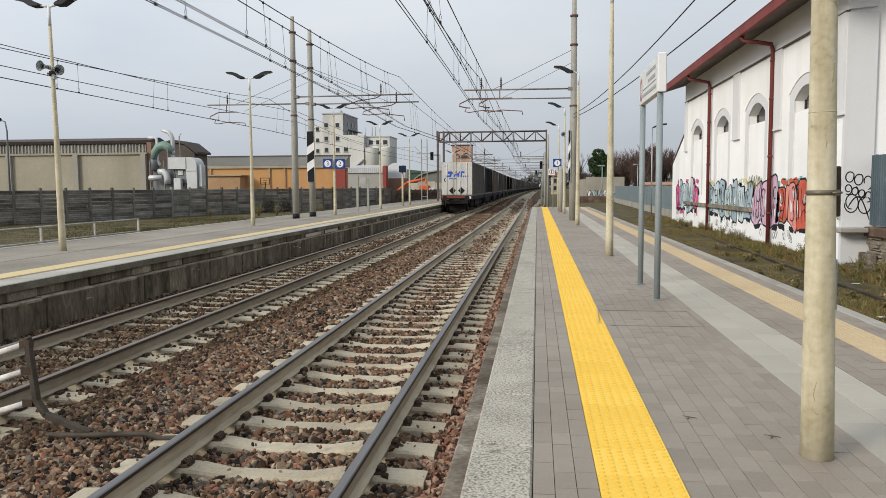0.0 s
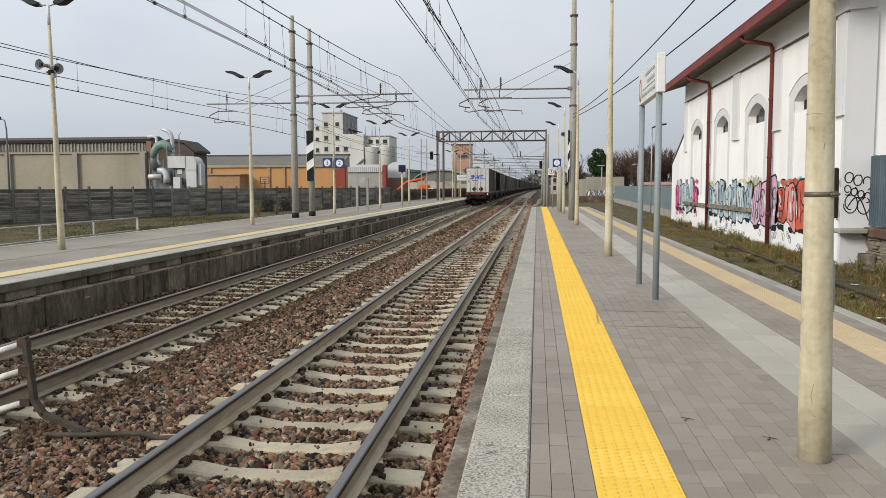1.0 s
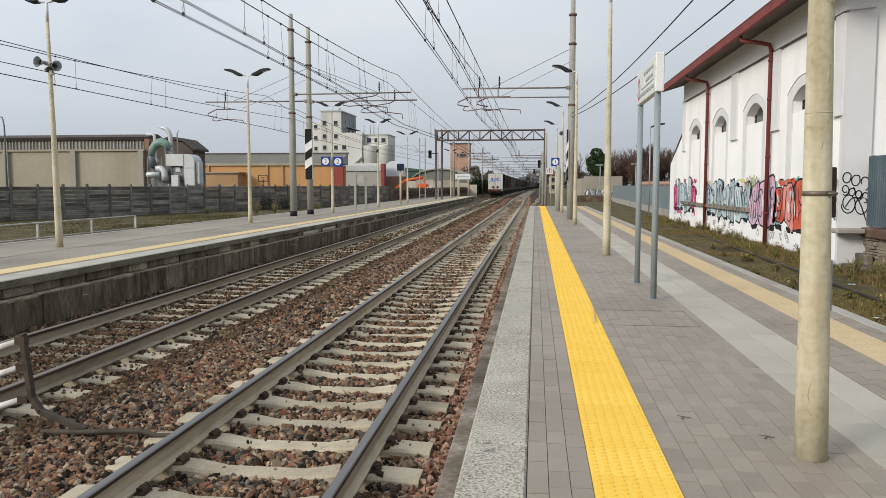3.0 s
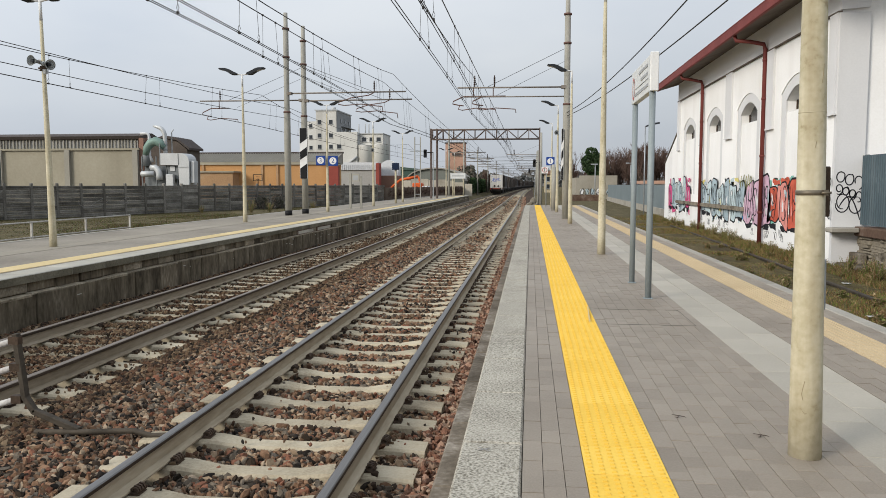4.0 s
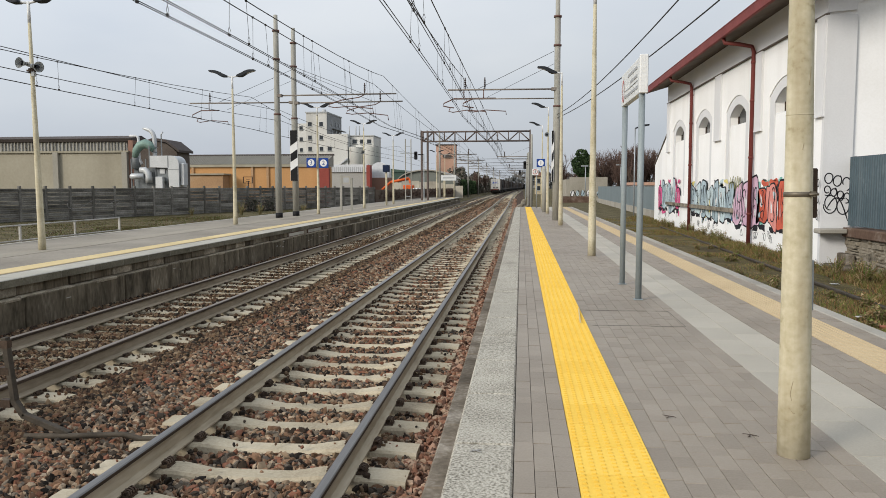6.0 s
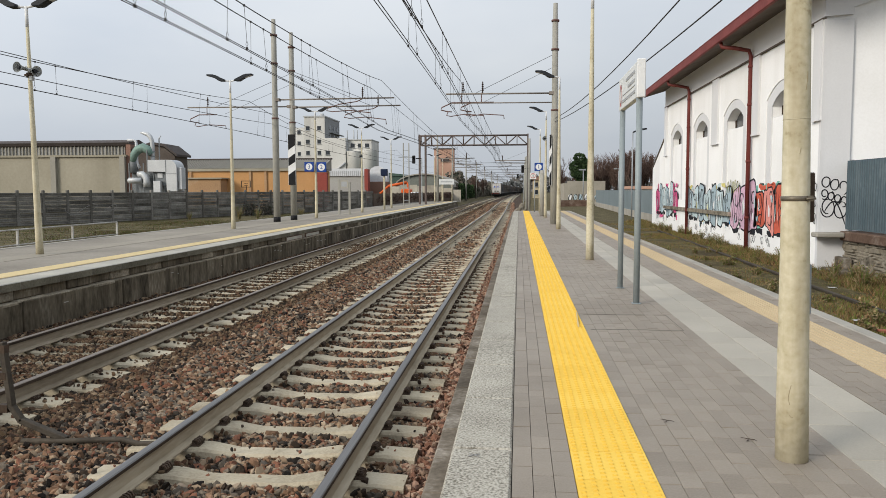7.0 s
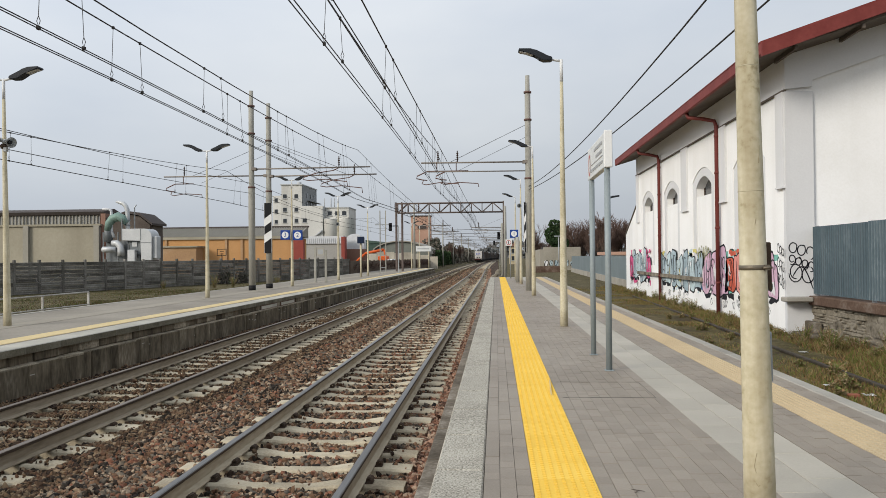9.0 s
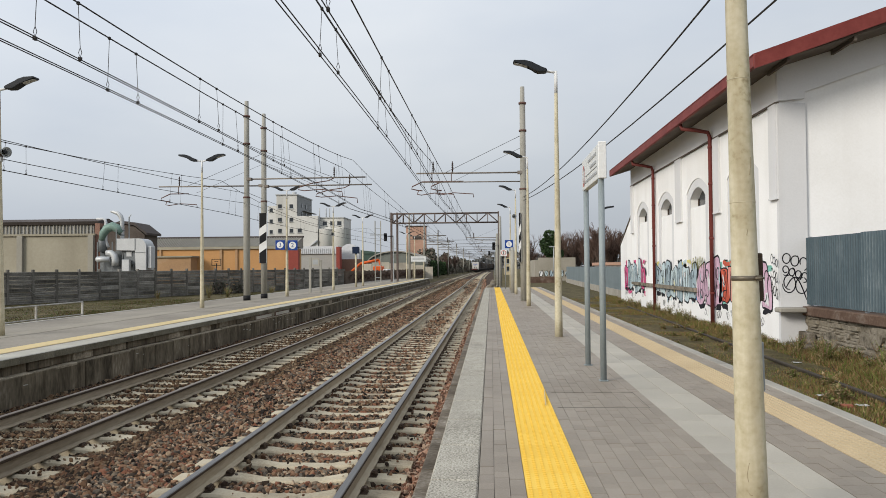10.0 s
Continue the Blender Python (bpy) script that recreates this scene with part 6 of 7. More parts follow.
# ---- left surroundings ----
M["fence_conc"] = per_piece(material("dark_weathered_concrete_fence", [(0.3, (0.074, 0.068, 0.058)), (0.5, (0.172, 0.162, 0.141)), (0.72, (0.32, 0.304, 0.27))], 0.95, scale=0.9, fine=16, bump=0.3, streak=((0.055, 0.05, 0.04), 1.6, 0.6)), 0.70, 1.24)
M["beige_wall"] = material("beige_render", [(0.3, (0.28, 0.252, 0.188)), (0.5, (0.325, 0.295, 0.225)), (0.7, (0.375, 0.343, 0.265))], 0.9, scale=0.3, fine=6, bump=0.05, streak=((0.20, 0.18, 0.135), 0.5, 0.4))
M["beige_pier"] = material("grey_beige_pier", [(0.3, (0.26, 0.245, 0.205)), (0.7, (0.34, 0.32, 0.27))], 0.9, scale=0.5, fine=8)
M["translucent"] = material("dirty_ribbed_glazing", [(0.3, (0.24, 0.235, 0.215)), (0.7, (0.44, 0.43, 0.40))], 0.7, scale=0.7, fine=8)
M["roof_dark"] = material("dark_brown_roof_edge", [(0.3, (0.06, 0.05, 0.045)), (0.7, (0.10, 0.085, 0.078))], 0.85, scale=0.5, fine=8)
M["roof_grey"] = material("dusty_ribbed_roof", [(0.3, (0.22, 0.205, 0.175)), (0.7, (0.36, 0.335, 0.29))], 0.85, scale=0.4, fine=8)
M["brick_far"] = material("brown_brick", [(0.3, (0.17, 0.095, 0.07)), (0.7, (0.27, 0.16, 0.12))], 0.9, scale=0.6, fine=14, bump=0.2)
M["house_brick"] = material("dark_dull_brick", [(0.3, (0.075, 0.06, 0.05)), (0.5, (0.115, 0.095, 0.08)), (0.7, (0.17, 0.15, 0.125))], 0.9, scale=0.9, fine=14, bump=0.2)
M["tower_brick"] = material("orange_brown_brick", [(0.3, (0.40, 0.235, 0.165)), (0.7, (0.50, 0.32, 0.24))], 0.9, scale=0.4, fine=10, bump=0.1)
M["orange_wall"] = material("orange_render", [(0.3, (0.44, 0.235, 0.095)), (0.7, (0.54, 0.305, 0.135))], 0.9, scale=0.25, fine=6, streak=((0.38, 0.20, 0.09), 0.4, 0.45))
M["orange_dull"] = material("faded_orange_render", [(0.3, (0.30, 0.19, 0.11)), (0.5, (0.40, 0.25, 0.135)), (0.7, (0.44, 0.33, 0.22))], 0.9, scale=0.5, fine=6)
M["red_wall"] = plain("dull_red_panel", (0.27, 0.065, 0.05), 0.7)
M["silo_wall"] = material("pale_grey_silo_concrete", [(0.3, (0.52, 0.51, 0.47)), (0.7, (0.66, 0.65, 0.61))], 0.9, scale=0.2, fine=4, streak=((0.36, 0.35, 0.32), 0.35, 0.45))
M["silo_dark"] = material("grey_silo_cladding", [(0.3, (0.34, 0.35, 0.35)), (0.7, (0.46, 0.465, 0.46))], 0.85, scale=0.2, fine=4)
M["silo_side"] = material("shade_grey_silo_side", [(0.3, (0.20, 0.205, 0.205)), (0.7, (0.30, 0.305, 0.30))], 0.85, scale=0.2, fine=4)
M["pale_hall"] = material("grey_beige_hall", [(0.3, (0.30, 0.29, 0.27)), (0.7, (0.39, 0.38, 0.35))], 0.9, scale=0.3, fine=6)
M["white_roof"] = plain("white_metal_roof", (0.58, 0.59, 0.60), 0.5)
M["duct"] = material("dull_aluminium_duct", [(0.3, (0.40, 0.41, 0.41)), (0.7, (0.56, 0.57, 0.565))], 0.5, 0.3, scale=0.8, fine=10, bump=0.04)
M["duct_dark"] = material("dark_grey_duct", [(0.3, (0.12, 0.13, 0.135)), (0.7, (0.23, 0.245, 0.25))], 0.6, 0.3, scale=0.8, fine=10)
M["duct_blue"] = material("blue_grey_blower_paint", [(0.3, (0.133, 0.20, 0.176)), (0.7, (0.234, 0.335, 0.284))], 0.55, 0.2, scale=0.8, fine=10)
M["hall_front"] = material("grey_green_hall_front", [(0.3, (0.12, 0.13, 0.115)), (0.7, (0.20, 0.21, 0.185))], 0.85, scale=0.4, fine=6)
M["yard_wall"] = per_piece(material("sandy_yard_concrete", [(0.3, (0.30, 0.27, 0.215)), (0.7, (0.46, 0.425, 0.355))], 0.92, scale=0.6, fine=8, streak=((0.2, 0.17, 0.13), 0.8, 0.5)), 0.85, 1.15)
M["green_hall"] = material("dark_green_hall", [(0.3, (0.045, 0.075, 0.06)), (0.7, (0.075, 0.11, 0.09))], 0.8, scale=0.3, fine=5)
M["digger"] = plain("orange_machine_paint", (0.60, 0.115, 0.03), 0.5)
M["dark_wall"] = material("dark_brown_wall", [(0.3, (0.075, 0.055, 0.042)), (0.7, (0.155, 0.118, 0.09))], 0.95, scale=0.9, fine=10)
M["ochre"] = plain("pale_ochre_render", (0.52, 0.44, 0.29), 0.85)
M["panel_fence"] = material("blue_grey_sheet_fence", [(0.3, (0.15, 0.185, 0.195)), (0.7, (0.20, 0.24, 0.25))], 0.6, 0.1, scale=0.6, fine=8)
M["conc_wall"] = material("tan_concrete_wall", [(0.3, (0.27, 0.25, 0.20)), (0.7, (0.39, 0.36, 0.30))], 0.92, scale=0.4, fine=8, streak=((0.2, 0.18, 0.15), 0.6, 0.4))
M["bark"] = material("grey_brown_bark", [(0.3, (0.05, 0.038, 0.03)), (0.7, (0.11, 0.085, 0.068))], 0.95, scale=5, fine=20)
M["twig"] = island_palette("bare_brown_twigs", [(0.11, 0.07, 0.055), (0.15, 0.095, 0.074), (0.08, 0.055, 0.045), (0.17, 0.115, 0.09)], 0.95, 0.0)
M["conifer"] = island_palette("dark_evergreen", [(0.028, 0.05, 0.02), (0.038, 0.065, 0.025), (0.05, 0.078, 0.032), (0.02, 0.037, 0.015)], 0.9, 0.0)
# no air haze is rendered; the pale greys carry it in the colour
M["far_wood"] = island_palette("haze_tinted_far_trees", [(0.14, 0.14, 0.135), (0.17, 0.165, 0.155), (0.12, 0.125, 0.12)], 1.0, 0.0)


M["chalk"] = plain("chalk", (0.30, 0.29, 0.27), 0.95)


def build_fence():
    f = thing("concrete_fence", "dark weathered fence of stacked concrete boards between posts", "fence")
    line = [(-31.0, 17.5), (-25.1, 34.3), (-22.6, 40.9), (-17.2, 57.6), (-13.4, 70.0)]
    h = 1.66
    boards = B()
    rib = [(-0.012, 0.0), (-0.03, 0.018), (-0.03, 0.078), (-0.012, 0.094), (-0.012, 0.104), (-0.03, 0.12), (-0.03, 0.18), (-0.012, 0.198)]
    prism(boards, rib + [(-p, z) for p, z in rib[::-1]], "x", 0, 1)
    board = mesh_of("fence_board", boards, "fence_conc")
    postm = mesh_of("fence_post", bevelled(quick(box, -0.07, 0.07, -0.07, 0.07, 0, h + 0.12), 0.02, 1), "fence_conc")
    for (a, b) in zip(line, line[1:]):
        a, b = Vector((*a, -0.33)), Vector((*b, -0.33))
        L = (b - a).length
        n = max(1, round(L / 1.5))
        ang = math.atan2(b.y - a.y, b.x - a.x)
        for k in range(n):
            p = a.lerp(b, k / n)
            q = part("fence_post", postm, None, f)
            q.location, q.rotation_euler = p, (0, 0, ang)
            for j in range(8):
                if (k * 7 + j * 3) % 41 == 0 and j == 7:
                    continue
                q = part("fence_board", board, None, f)
                q.location = (p.x, p.y, p.z + j * 0.207)
                q.rotation_euler = (0, 0, ang)
                q.scale = (L / n, 1, 1)
    cr = random.Random(12)
    for (x, y), r in (((-23.4, 38.8), 0.62), ((-22.8, 40.3), 0.4), ((-26.9, 29.2), 0.3)):
        u = Vector((0.30, 0.95, 0)).normalized()
        ph = cr.uniform(0, 6)
        pts = [Vector((x + 0.10, y, 0.45)) + u * (r * math.cos(ph + 0.5 * t) * 1.5 + 0.05 * t) + Vector((0, 0, 0.5 * r * math.sin(ph + 0.62 * t))) for t in range(13)]
        part("chalk_mark", quick(tube, pts, 0.010, 4), "chalk", f, "faint chalk scribble")
    d = thing("boundary_wall", "dark brown boundary wall behind the island platform", "wall")
    bm = B()
    a = math.atan2(58, 2.8)
    box(bm, 0, 58, -0.1, 0.1, 0, 1.42, Matrix.Translation((-13.4, 70, -0.33)) @ Matrix.Rotation(a, 4, "Z"))
    part("wall", bm, "dark_wall", d)
    for k in range(26):
        p = Matrix.Translation((-13.4, 70, -0.33)) @ Matrix.Rotation(a, 4, "Z") @ Vector((k * 2.2, 0, 0))
        q = part("post", quick(box, -0.08, 0.08, -0.16, 0.0, 0, 1.5), "dark_wall", d)
        q.location = p


def windows_on(parent, xs, zs, w, h, y, mat="glass"):
    for x in xs:
        for z in zs:
            bm = B()
            box(bm, x - w / 2, x + w / 2, y - 0.05, y + 0.05, z - h / 2, z + h / 2)
            q = part("window", bm, mat, parent)
            bm = B()
            box(bm, x - w / 2 - 0.1, x + w / 2 + 0.1, y - 0.16, y - 0.0, z - h / 2 - 0.12, z - h / 2)
            part("sill", bm, "silo_dark", q)


def build_left_buildings():
    G = -0.45
    # beige warehouse
    b = thing("warehouse", "long beige warehouse with ribbed glazing under a dark roof edge", "building")
    part("wall", quick(box, -78, -32.0, 60.2, 63, G, 4.22), "beige_wall", b)
    for x in (-62.4, -56.3, -50.3, -44.2, -38.16, -32.2):
        part("pier", quick(box, x - 0.22, x + 0.22, 59.95, 60.25, G, 4.24), "beige_pier", b)
    part("sill_band", quick(box, -78, -31.9, 60.05, 60.35, 4.2, 4.36), "beige_wall", b)
    part("clerestory", quick(box, -78, -32.2, 60.55, 61, 4.3, 5.12), "translucent", b, "dirty ribbed glazing strip")
    sr = random.Random(4)
    rib = mesh_of("rib", quick(box, -0.035, 0.035, 60.44, 60.56, 4.36, 5.1), "beige_pier")
    x = -60.0
    while x < -32.3:
        q = part("rib", rib, None, b)
        q.location = (x, sr.uniform(-0.02, 0.02), 0)
        q.rotation_euler = (0, 0, 0)
        x += sr.uniform(0.26, 0.34)
    bm = B()
    prism(bm, [(60.35, 5.12), (60.2, 5.36), (62.0, 5.68), (63.2, 5.36), (63.2, 5.0), (60.5, 5.06)], "x", -78, -31.7)
    part("roof", bm, "roof_dark", b)
    part("end_wall", quick(box, -32.0, -31.6, 60.3, 62.9, G, 5.2), "brick_far", b, "brown brick end wall")
    # brick house with a gable
    h = thing("brick_house", "brown brick house with a dark gabled roof", "building")
    bm = B()
    prism(bm, [(-31.4, G), (-28.0, G), (-28.0, 4.25), (-28.9, 4.95), (-29.9, 5.15), (-31.4, 4.6)], "y", 60.6, 63)
    part("wall", bm, "house_brick", h)
    bm = B()
    prism(bm, [(-31.6, 4.65), (-29.9, 5.20), (-28.8, 5.0), (-27.75, 4.2), (-27.75, 4.38), (-28.8, 5.2), (-29.9, 5.4), (-31.6, 4.85)], "y", 60.4, 63.2)
    part("roof", bm, "roof_dark", h)
    # dust extractor
    d = thing("dust_extractor", "grey dust extraction plant with bent ducts and tanks", "machine")
    y = 58.0
    part("white_pipe", quick(tube, [(-30.63, y, 5.4), (-30.1, y, 5.4), (-29.93, y, 5.28), (-29.9, y, 5.07), (-29.9, y, 3.66), (-29.69, y, 3.17)], [0.09, 0.09, 0.1, 0.11, 0.11, 0.12], 14), "white_roof", d, "white bent pipe")
    part("tall_duct", quick(tube, [(-29.54, y, 5.97), (-29.27, y, 5.92), (-28.94, y, 5.82), (-28.73, y, 5.61), (-28.61, y, 5.3), (-28.59, y, 4.78), (-28.59, y, 3.74)], [0.06, 0.13, 0.17, 0.18, 0.17, 0.16, 0.16], 18), "duct", d, "tall grey duct with a hooked top")
    part("thin_stack", quick(tube, [(-28.23, y - -0.4, 3.81), (-28.23, y - -0.4, 5.52), (-28.07, y - -0.4, 5.73)], 0.05, 10), "duct", d)
    part("blower", quick(tube, [(-30.17, y - 0.1, 3.7), (-30.05, y - 0.1, 4.25), (-29.75, y - 0.1, 4.62), (-29.3, y - 0.1, 4.78), (-28.9, y - 0.1, 4.62), (-28.62, y - 0.1, 4.25)], [0.24, 0.30, 0.34, 0.36, 0.33, 0.22], 18), "duct_blue", d, "blue-grey blower elbow")
    for u in (4.05, 4.45):
        part("flange", quick(tube, [(-28.59, y, u), (-28.59, y, u + 0.07)], 0.205, 18), "duct_dark", d, "dark pipe flange")
    part("ladder", quick(box, -28.9, -28.82, y - 0.42, y - 0.36, 2.9, 4.6), "duct_dark", d)
    part("funnel", quick(tube, [(-30.2, y - 0.0, 4.26), (-30.17, y - 0.0, 3.74), (-30.14, y - 0.0, 2.84)], [0.12, 0.30, 0.34], 18), "duct_dark", d, "dark funnel-shaped hopper")
    part("elbow", quick(tube, [(-29.65, y - 0.4, 2.72), (-29.27, y - 0.4, 2.72), (-29.0, y - 0.4, 2.47), (-28.94, y - 0.4, 2.1), (-28.94, y - 0.4, 1.73)], [0.2, 0.24, 0.27, 0.27, 0.27], 18), "duct", d, "round grey elbow")
    part("tank", quick(tube, [(-30.4, y - 0.5, 2.22), (-30.32, y - 0.5, 2.22), (-29.27, y - 0.5, 2.22)], [0.15, 0.23, 0.23], 20), "duct", d, "grey lying tank")
    bm = B()
    pr = [(-28.74, 3.81), (-27.01, 3.81)] + [(-27.01 + 0.60 * math.sin(v), 3.22 + 0.59 * math.cos(v)) for v in np.linspace(0.2, math.pi / 2, 6)] + [(-26.41, 1.36), (-27.24, 1.36), (-27.27, 2.9), (-28.74, 2.9)]
    prism(bm, pr, "y", y - 0.6, y + 0.8)
    c = part("casing", bevelled(bm, 0.02, 1), "duct", d, "pale rounded duct casing")
    part("seam", quick(box, -27.3, -27.25, y - 0.625, y - 0.605, 2.9, 3.78), "duct_dark", c)
    part("seam", quick(box, -27.25, -26.41, y - 0.625, y - 0.605, 2.72, 2.75), "duct_dark", c)
    part("filter_box", bevelled(quick(box, -28.29, -27.39, y - 0.3, y + 0.5, 1.8, 2.87), 0.02, 1), "duct_dark", d, "dark square filter box")
    part("hatch", quick(box, -28.07, -27.67, y - 0.36, y - 0.3, 2.43, 2.81), "duct", d)
    part("lower_box", bevelled(quick(box, -28.29, -27.69, y - 0.7, y - 0.35, 1.28, 2.19), 0.03, 1), "duct", d, "pale lower cabinet")
    part("side_box", bevelled(quick(box, -26.38, -26.08, y - 0.4, y + 0.3, 1.5, 3.22), 0.03, 1), "duct", d)
    for x in (-30.45, -29.27, -28.44, -27.54):
        part("strut", quick(box, x - 0.04, x + 0.04, y - 0.25, y - 0.17, G, 3.59), "duct_dark", d)
    part("stand", quick(box, -30.45, -27.31, y + 0.2, y + 0.8, G, 2.87), "duct_dark", d)
    # orange hall
    o = thing("orange_hall", "orange rendered industrial hall with a grey roof", "building")
    part("wall", quick(box, -40, -20.9, 80, 83.8, G, 3.55), "orange_wall", o)
    for x in (-35.2, -28.6, -26.9, -23.9):
        part("pier", quick(box, x - 0.12, x + 0.12, 79.85, 80.02, G, 3.6), "orange_dull", o)
    part("eave", quick(box, -40, -20.7, 79.8, 80.1, 3.5, 3.78), "beige_wall", o)
    bm = B()
    prism(bm, [(79.8, 3.80), (83.6, 4.85), (83.9, 4.85), (83.9, 3.6)], "x", -40, -20.7)
    part("roof", bm, "roof_grey", o)
    for k in range(66):
        q = part("roof_rib", quick(box, -0.03, 0.03, 0, 3.9, 0, 0.06), "beige_pier", o)
        q.matrix_basis = pose(-39.2 + 0.28 * k, 79.8, 3.82, 15.4, 0, 0)
    part("annex", quick(box, -34.9, -31.2, 78.2, 80, G, 2.65), "orange_dull", o, "low faded orange annex")
    part("annex_roof", quick(box, -35.1, -31.0, 78.0, 80, 2.65, 2.8), "beige_wall", o)
    part("red_panel", quick(box, -21.15, -20.1, 79.3, 79.9, G, 3.3), "red_wall", o, "dull red end panel")
    part("ridge", quick(box, -40, -20.6, 83.4, 83.95, 4.82, 5.0), "roof_dark", o)
    hp = thing("basketball_hoop", "basketball backboard on a pole before the orange hall", "hoop")
    part("pole", quick(tube, [(-28.0, 77, G), (-28.0, 77, 2.0)], 0.05, 8), "black", hp)
    bb = B()
    for a in ((-28.5, -27.5, 2.38, 2.44), (-28.5, -27.5, 1.75, 1.81), (-28.5, -28.44, 1.75, 2.44), (-27.56, -27.5, 1.75, 2.44), (-28.2, -27.8, 1.9, 1.95), (-28.2, -27.8, 2.15, 2.2)):
        box(bb, a[0], a[1], 76.9, 76.95, a[2], a[3])
    part("backboard", bb, "black", hp, "dark backboard frame")
    # silo block
    s = thing("grain_silo", "tall pale concrete grain silo block with small dark windows", "silo")
    part("tower", quick(box, -48.1, -43.4, 170, 184.0, G, 17.9), "silo_wall", s)
    # thin dark sheet: paints shade onto the side turned from the sun
    part("tower_side", quick(box, -43.4, -43.3, 170.2, 183.8, G, 17.75), "silo_side", s, "right side face coloured darker for its shade")
    for yy in (173.5, 177.5, 181.0):
        for zz in (15.9, 13.9):
            part("side_window", quick(box, -43.3, -43.2, yy, yy + 1.0, zz - 0.5, zz + 0.4), "glass", s)
    part("gallery", quick(box, -43.3, -42.6, 174, 186, 14.6, 14.75), "silo_side", s, "narrow steel gallery")
    part("low_block", quick(box, -50.2, -48.2, 170.3, 180, G, 15.6), "silo_wall", s)
    part("main_block", quick(box, -43.6, -38.6, 169.6, 170.7, G, 13.15), "silo_wall", s)
    part("slot", quick(box, -38.6, -38.3, 170.6, 171.4, G, 12.9), "silo_dark", s)
    part("bin_block", quick(box, -38.3, -33.0, 171, 180, G, 12.7), "silo_wall", s)
    for x in (-37.0, -33.6):
        part("round_bin", quick(tube, [(x, 171.2, G), (x, 171.2, 10.1), (x, 171.2, 10.25)], [1.9, 1.9, 1.95], 28), "silo_wall", s)
    part("parapet", quick(box, -48.3, -43.2, 169.8, 184.2, 17.9, 18.15), "silo_dark", s)
    windows_on(s, (-47.3, -44.7), (15.4, 12.4, 9.9), 0.8, 0.9, 169.97)
    windows_on(s, (-49.4,), (14.6, 12.1, 9.7), 0.7, 0.8, 170.27)
    windows_on(s, (-42.7,), (9.9,), 0.9, 0.9, 169.57)
    windows_on(s, (-37.3, -35.6, -34.0), (11.5,), 0.9, 0.9, 170.97)
    part("bin_parapet", quick(box, -38.4, -32.9, 170.8, 180.2, 12.7, 12.9), "silo_dark", s)
    for x in (-38.7, -37.2, -36.4):
        part("vent_pipe", quick(tube, [(x, 172, 12.6), (x, 172, 15.0)], 0.12, 8), "silo_dark", s)
    part("chute", quick(tube, [(-41.0, 169.3, 5.8), (-38.6, 169.3, 7.6)], 0.22, 8), "silo_dark", s)
    part("roof_vent", quick(tube, [(-44.5, 172, 17.9), (-44.5, 172, 18.8)], 0.5, 12), "silo_dark", s)
    # pale hall and white rounded building
    p = thing("pale_hall", "grey-beige hall with a white ribbed roof edge", "building")
    part("wall", quick(box, -27.0, -20.2, 100, 102, G, 3.3), "pale_hall", p)
    part("roof_edge", quick(box, -27.0, -20.0, 99.8, 102, 3.3, 4.3), "white_roof", p)
    for k in range(26):
        part("rib", quick(box, -26.9 + 0.265 * k, -26.84 + 0.265 * k, 99.75, 99.82, 3.35, 4.0), "silo_dark", p)
    part("end_panel", quick(box, -20.2, -19.75, 99.6, 101, G, 4.2), "red_wall", p, "dull red end panel")
    w = thing("white_tank", "white curved tank-like building behind the wall", "building")
    bm = B()
    prism(bm, [(-20.4, 2.6), (-17.8, 2.6), (-17.8, 3.4)] + [(-17.8 - 1.3 + 1.3 * math.cos(a), 3.4 + 1.3 * math.sin(a)) for a in np.linspace(0.15, math.pi, 8)], "y", 103, 105)
    part("shell", bm, "white_roof", w)
    part("base", quick(box, -20.6, -17.6, 102.8, 105, G, 2.6), "brick_far", w, "brown lower storey")
    # far halls and tower
    t = thing("brick_tower", "tall orange-brown brick tower", "tower")
    part("shaft", quick(box, -21.0, -16.1, 190, 193, G, 11.6), "tower_brick", t)
    part("cornice", quick(box, -21.2, -15.9, 189.8, 193.2, 11.6, 11.8), "roof_dark", t)
    part("balcony", quick(box, -19.3, -17.2, 189.5, 190, 8.6, 9.1), "roof_dark", t)
    g = thing("green_hall", "dark green industrial hall with a low roof", "building")
    part("wall", quick(box, -33.0, -22.2, 150, 170, G, 4.2), "green_hall", g)
    bm = B()
    prism(bm, [(-33.2, 4.2), (-22.0, 4.2), (-22.0, 4.5), (-27.5, 5.1), (-33.2, 4.5)], "y", 149.8, 170)
    part("roof", bm, "green_hall", g)
    a = thing("arched_hall", "dark grey-green hall under an arched grey roof", "building")
    bm = B()
    prism(bm, [(-21.0, G)] + [(-16.2 - 4.8 * math.cos(v), 2.0 + 2.1 * math.sin(v)) for v in np.linspace(0, math.pi, 15)] + [(-11.4, G)], "y", 130, 148)
    part("wall", bm, "hall_front", a)
    bm = B()
    prism(bm, [(-16.2 - 4.98 * math.cos(v), 2.0 + 2.28 * math.sin(v)) for v in np.linspace(0, math.pi, 15)] + [(-16.2 - 4.78 * math.cos(v), 2.0 + 2.08 * math.sin(v)) for v in np.linspace(math.pi, 0, 15)], "y", 129.6, 148)
    part("roof", bm, "roof_grey", a)
    yw = thing("yard_wall", "pale sandy concrete yard wall with stains", "wall")
    for k in range(11):
        h = (2.15, 2.3, 2.2, 2.05, 2.25, 2.3, 2.1, 2.2, 2.0, 1.75, 1.5)[k]
        part("panel", quick(box, -24.6 + 1.4 * k + 0.02, -23.2 + 1.4 * k - 0.02, 122, 122.3, G, h), "yard_wall", yw)
    hr = random.Random(31)
    bm = B()
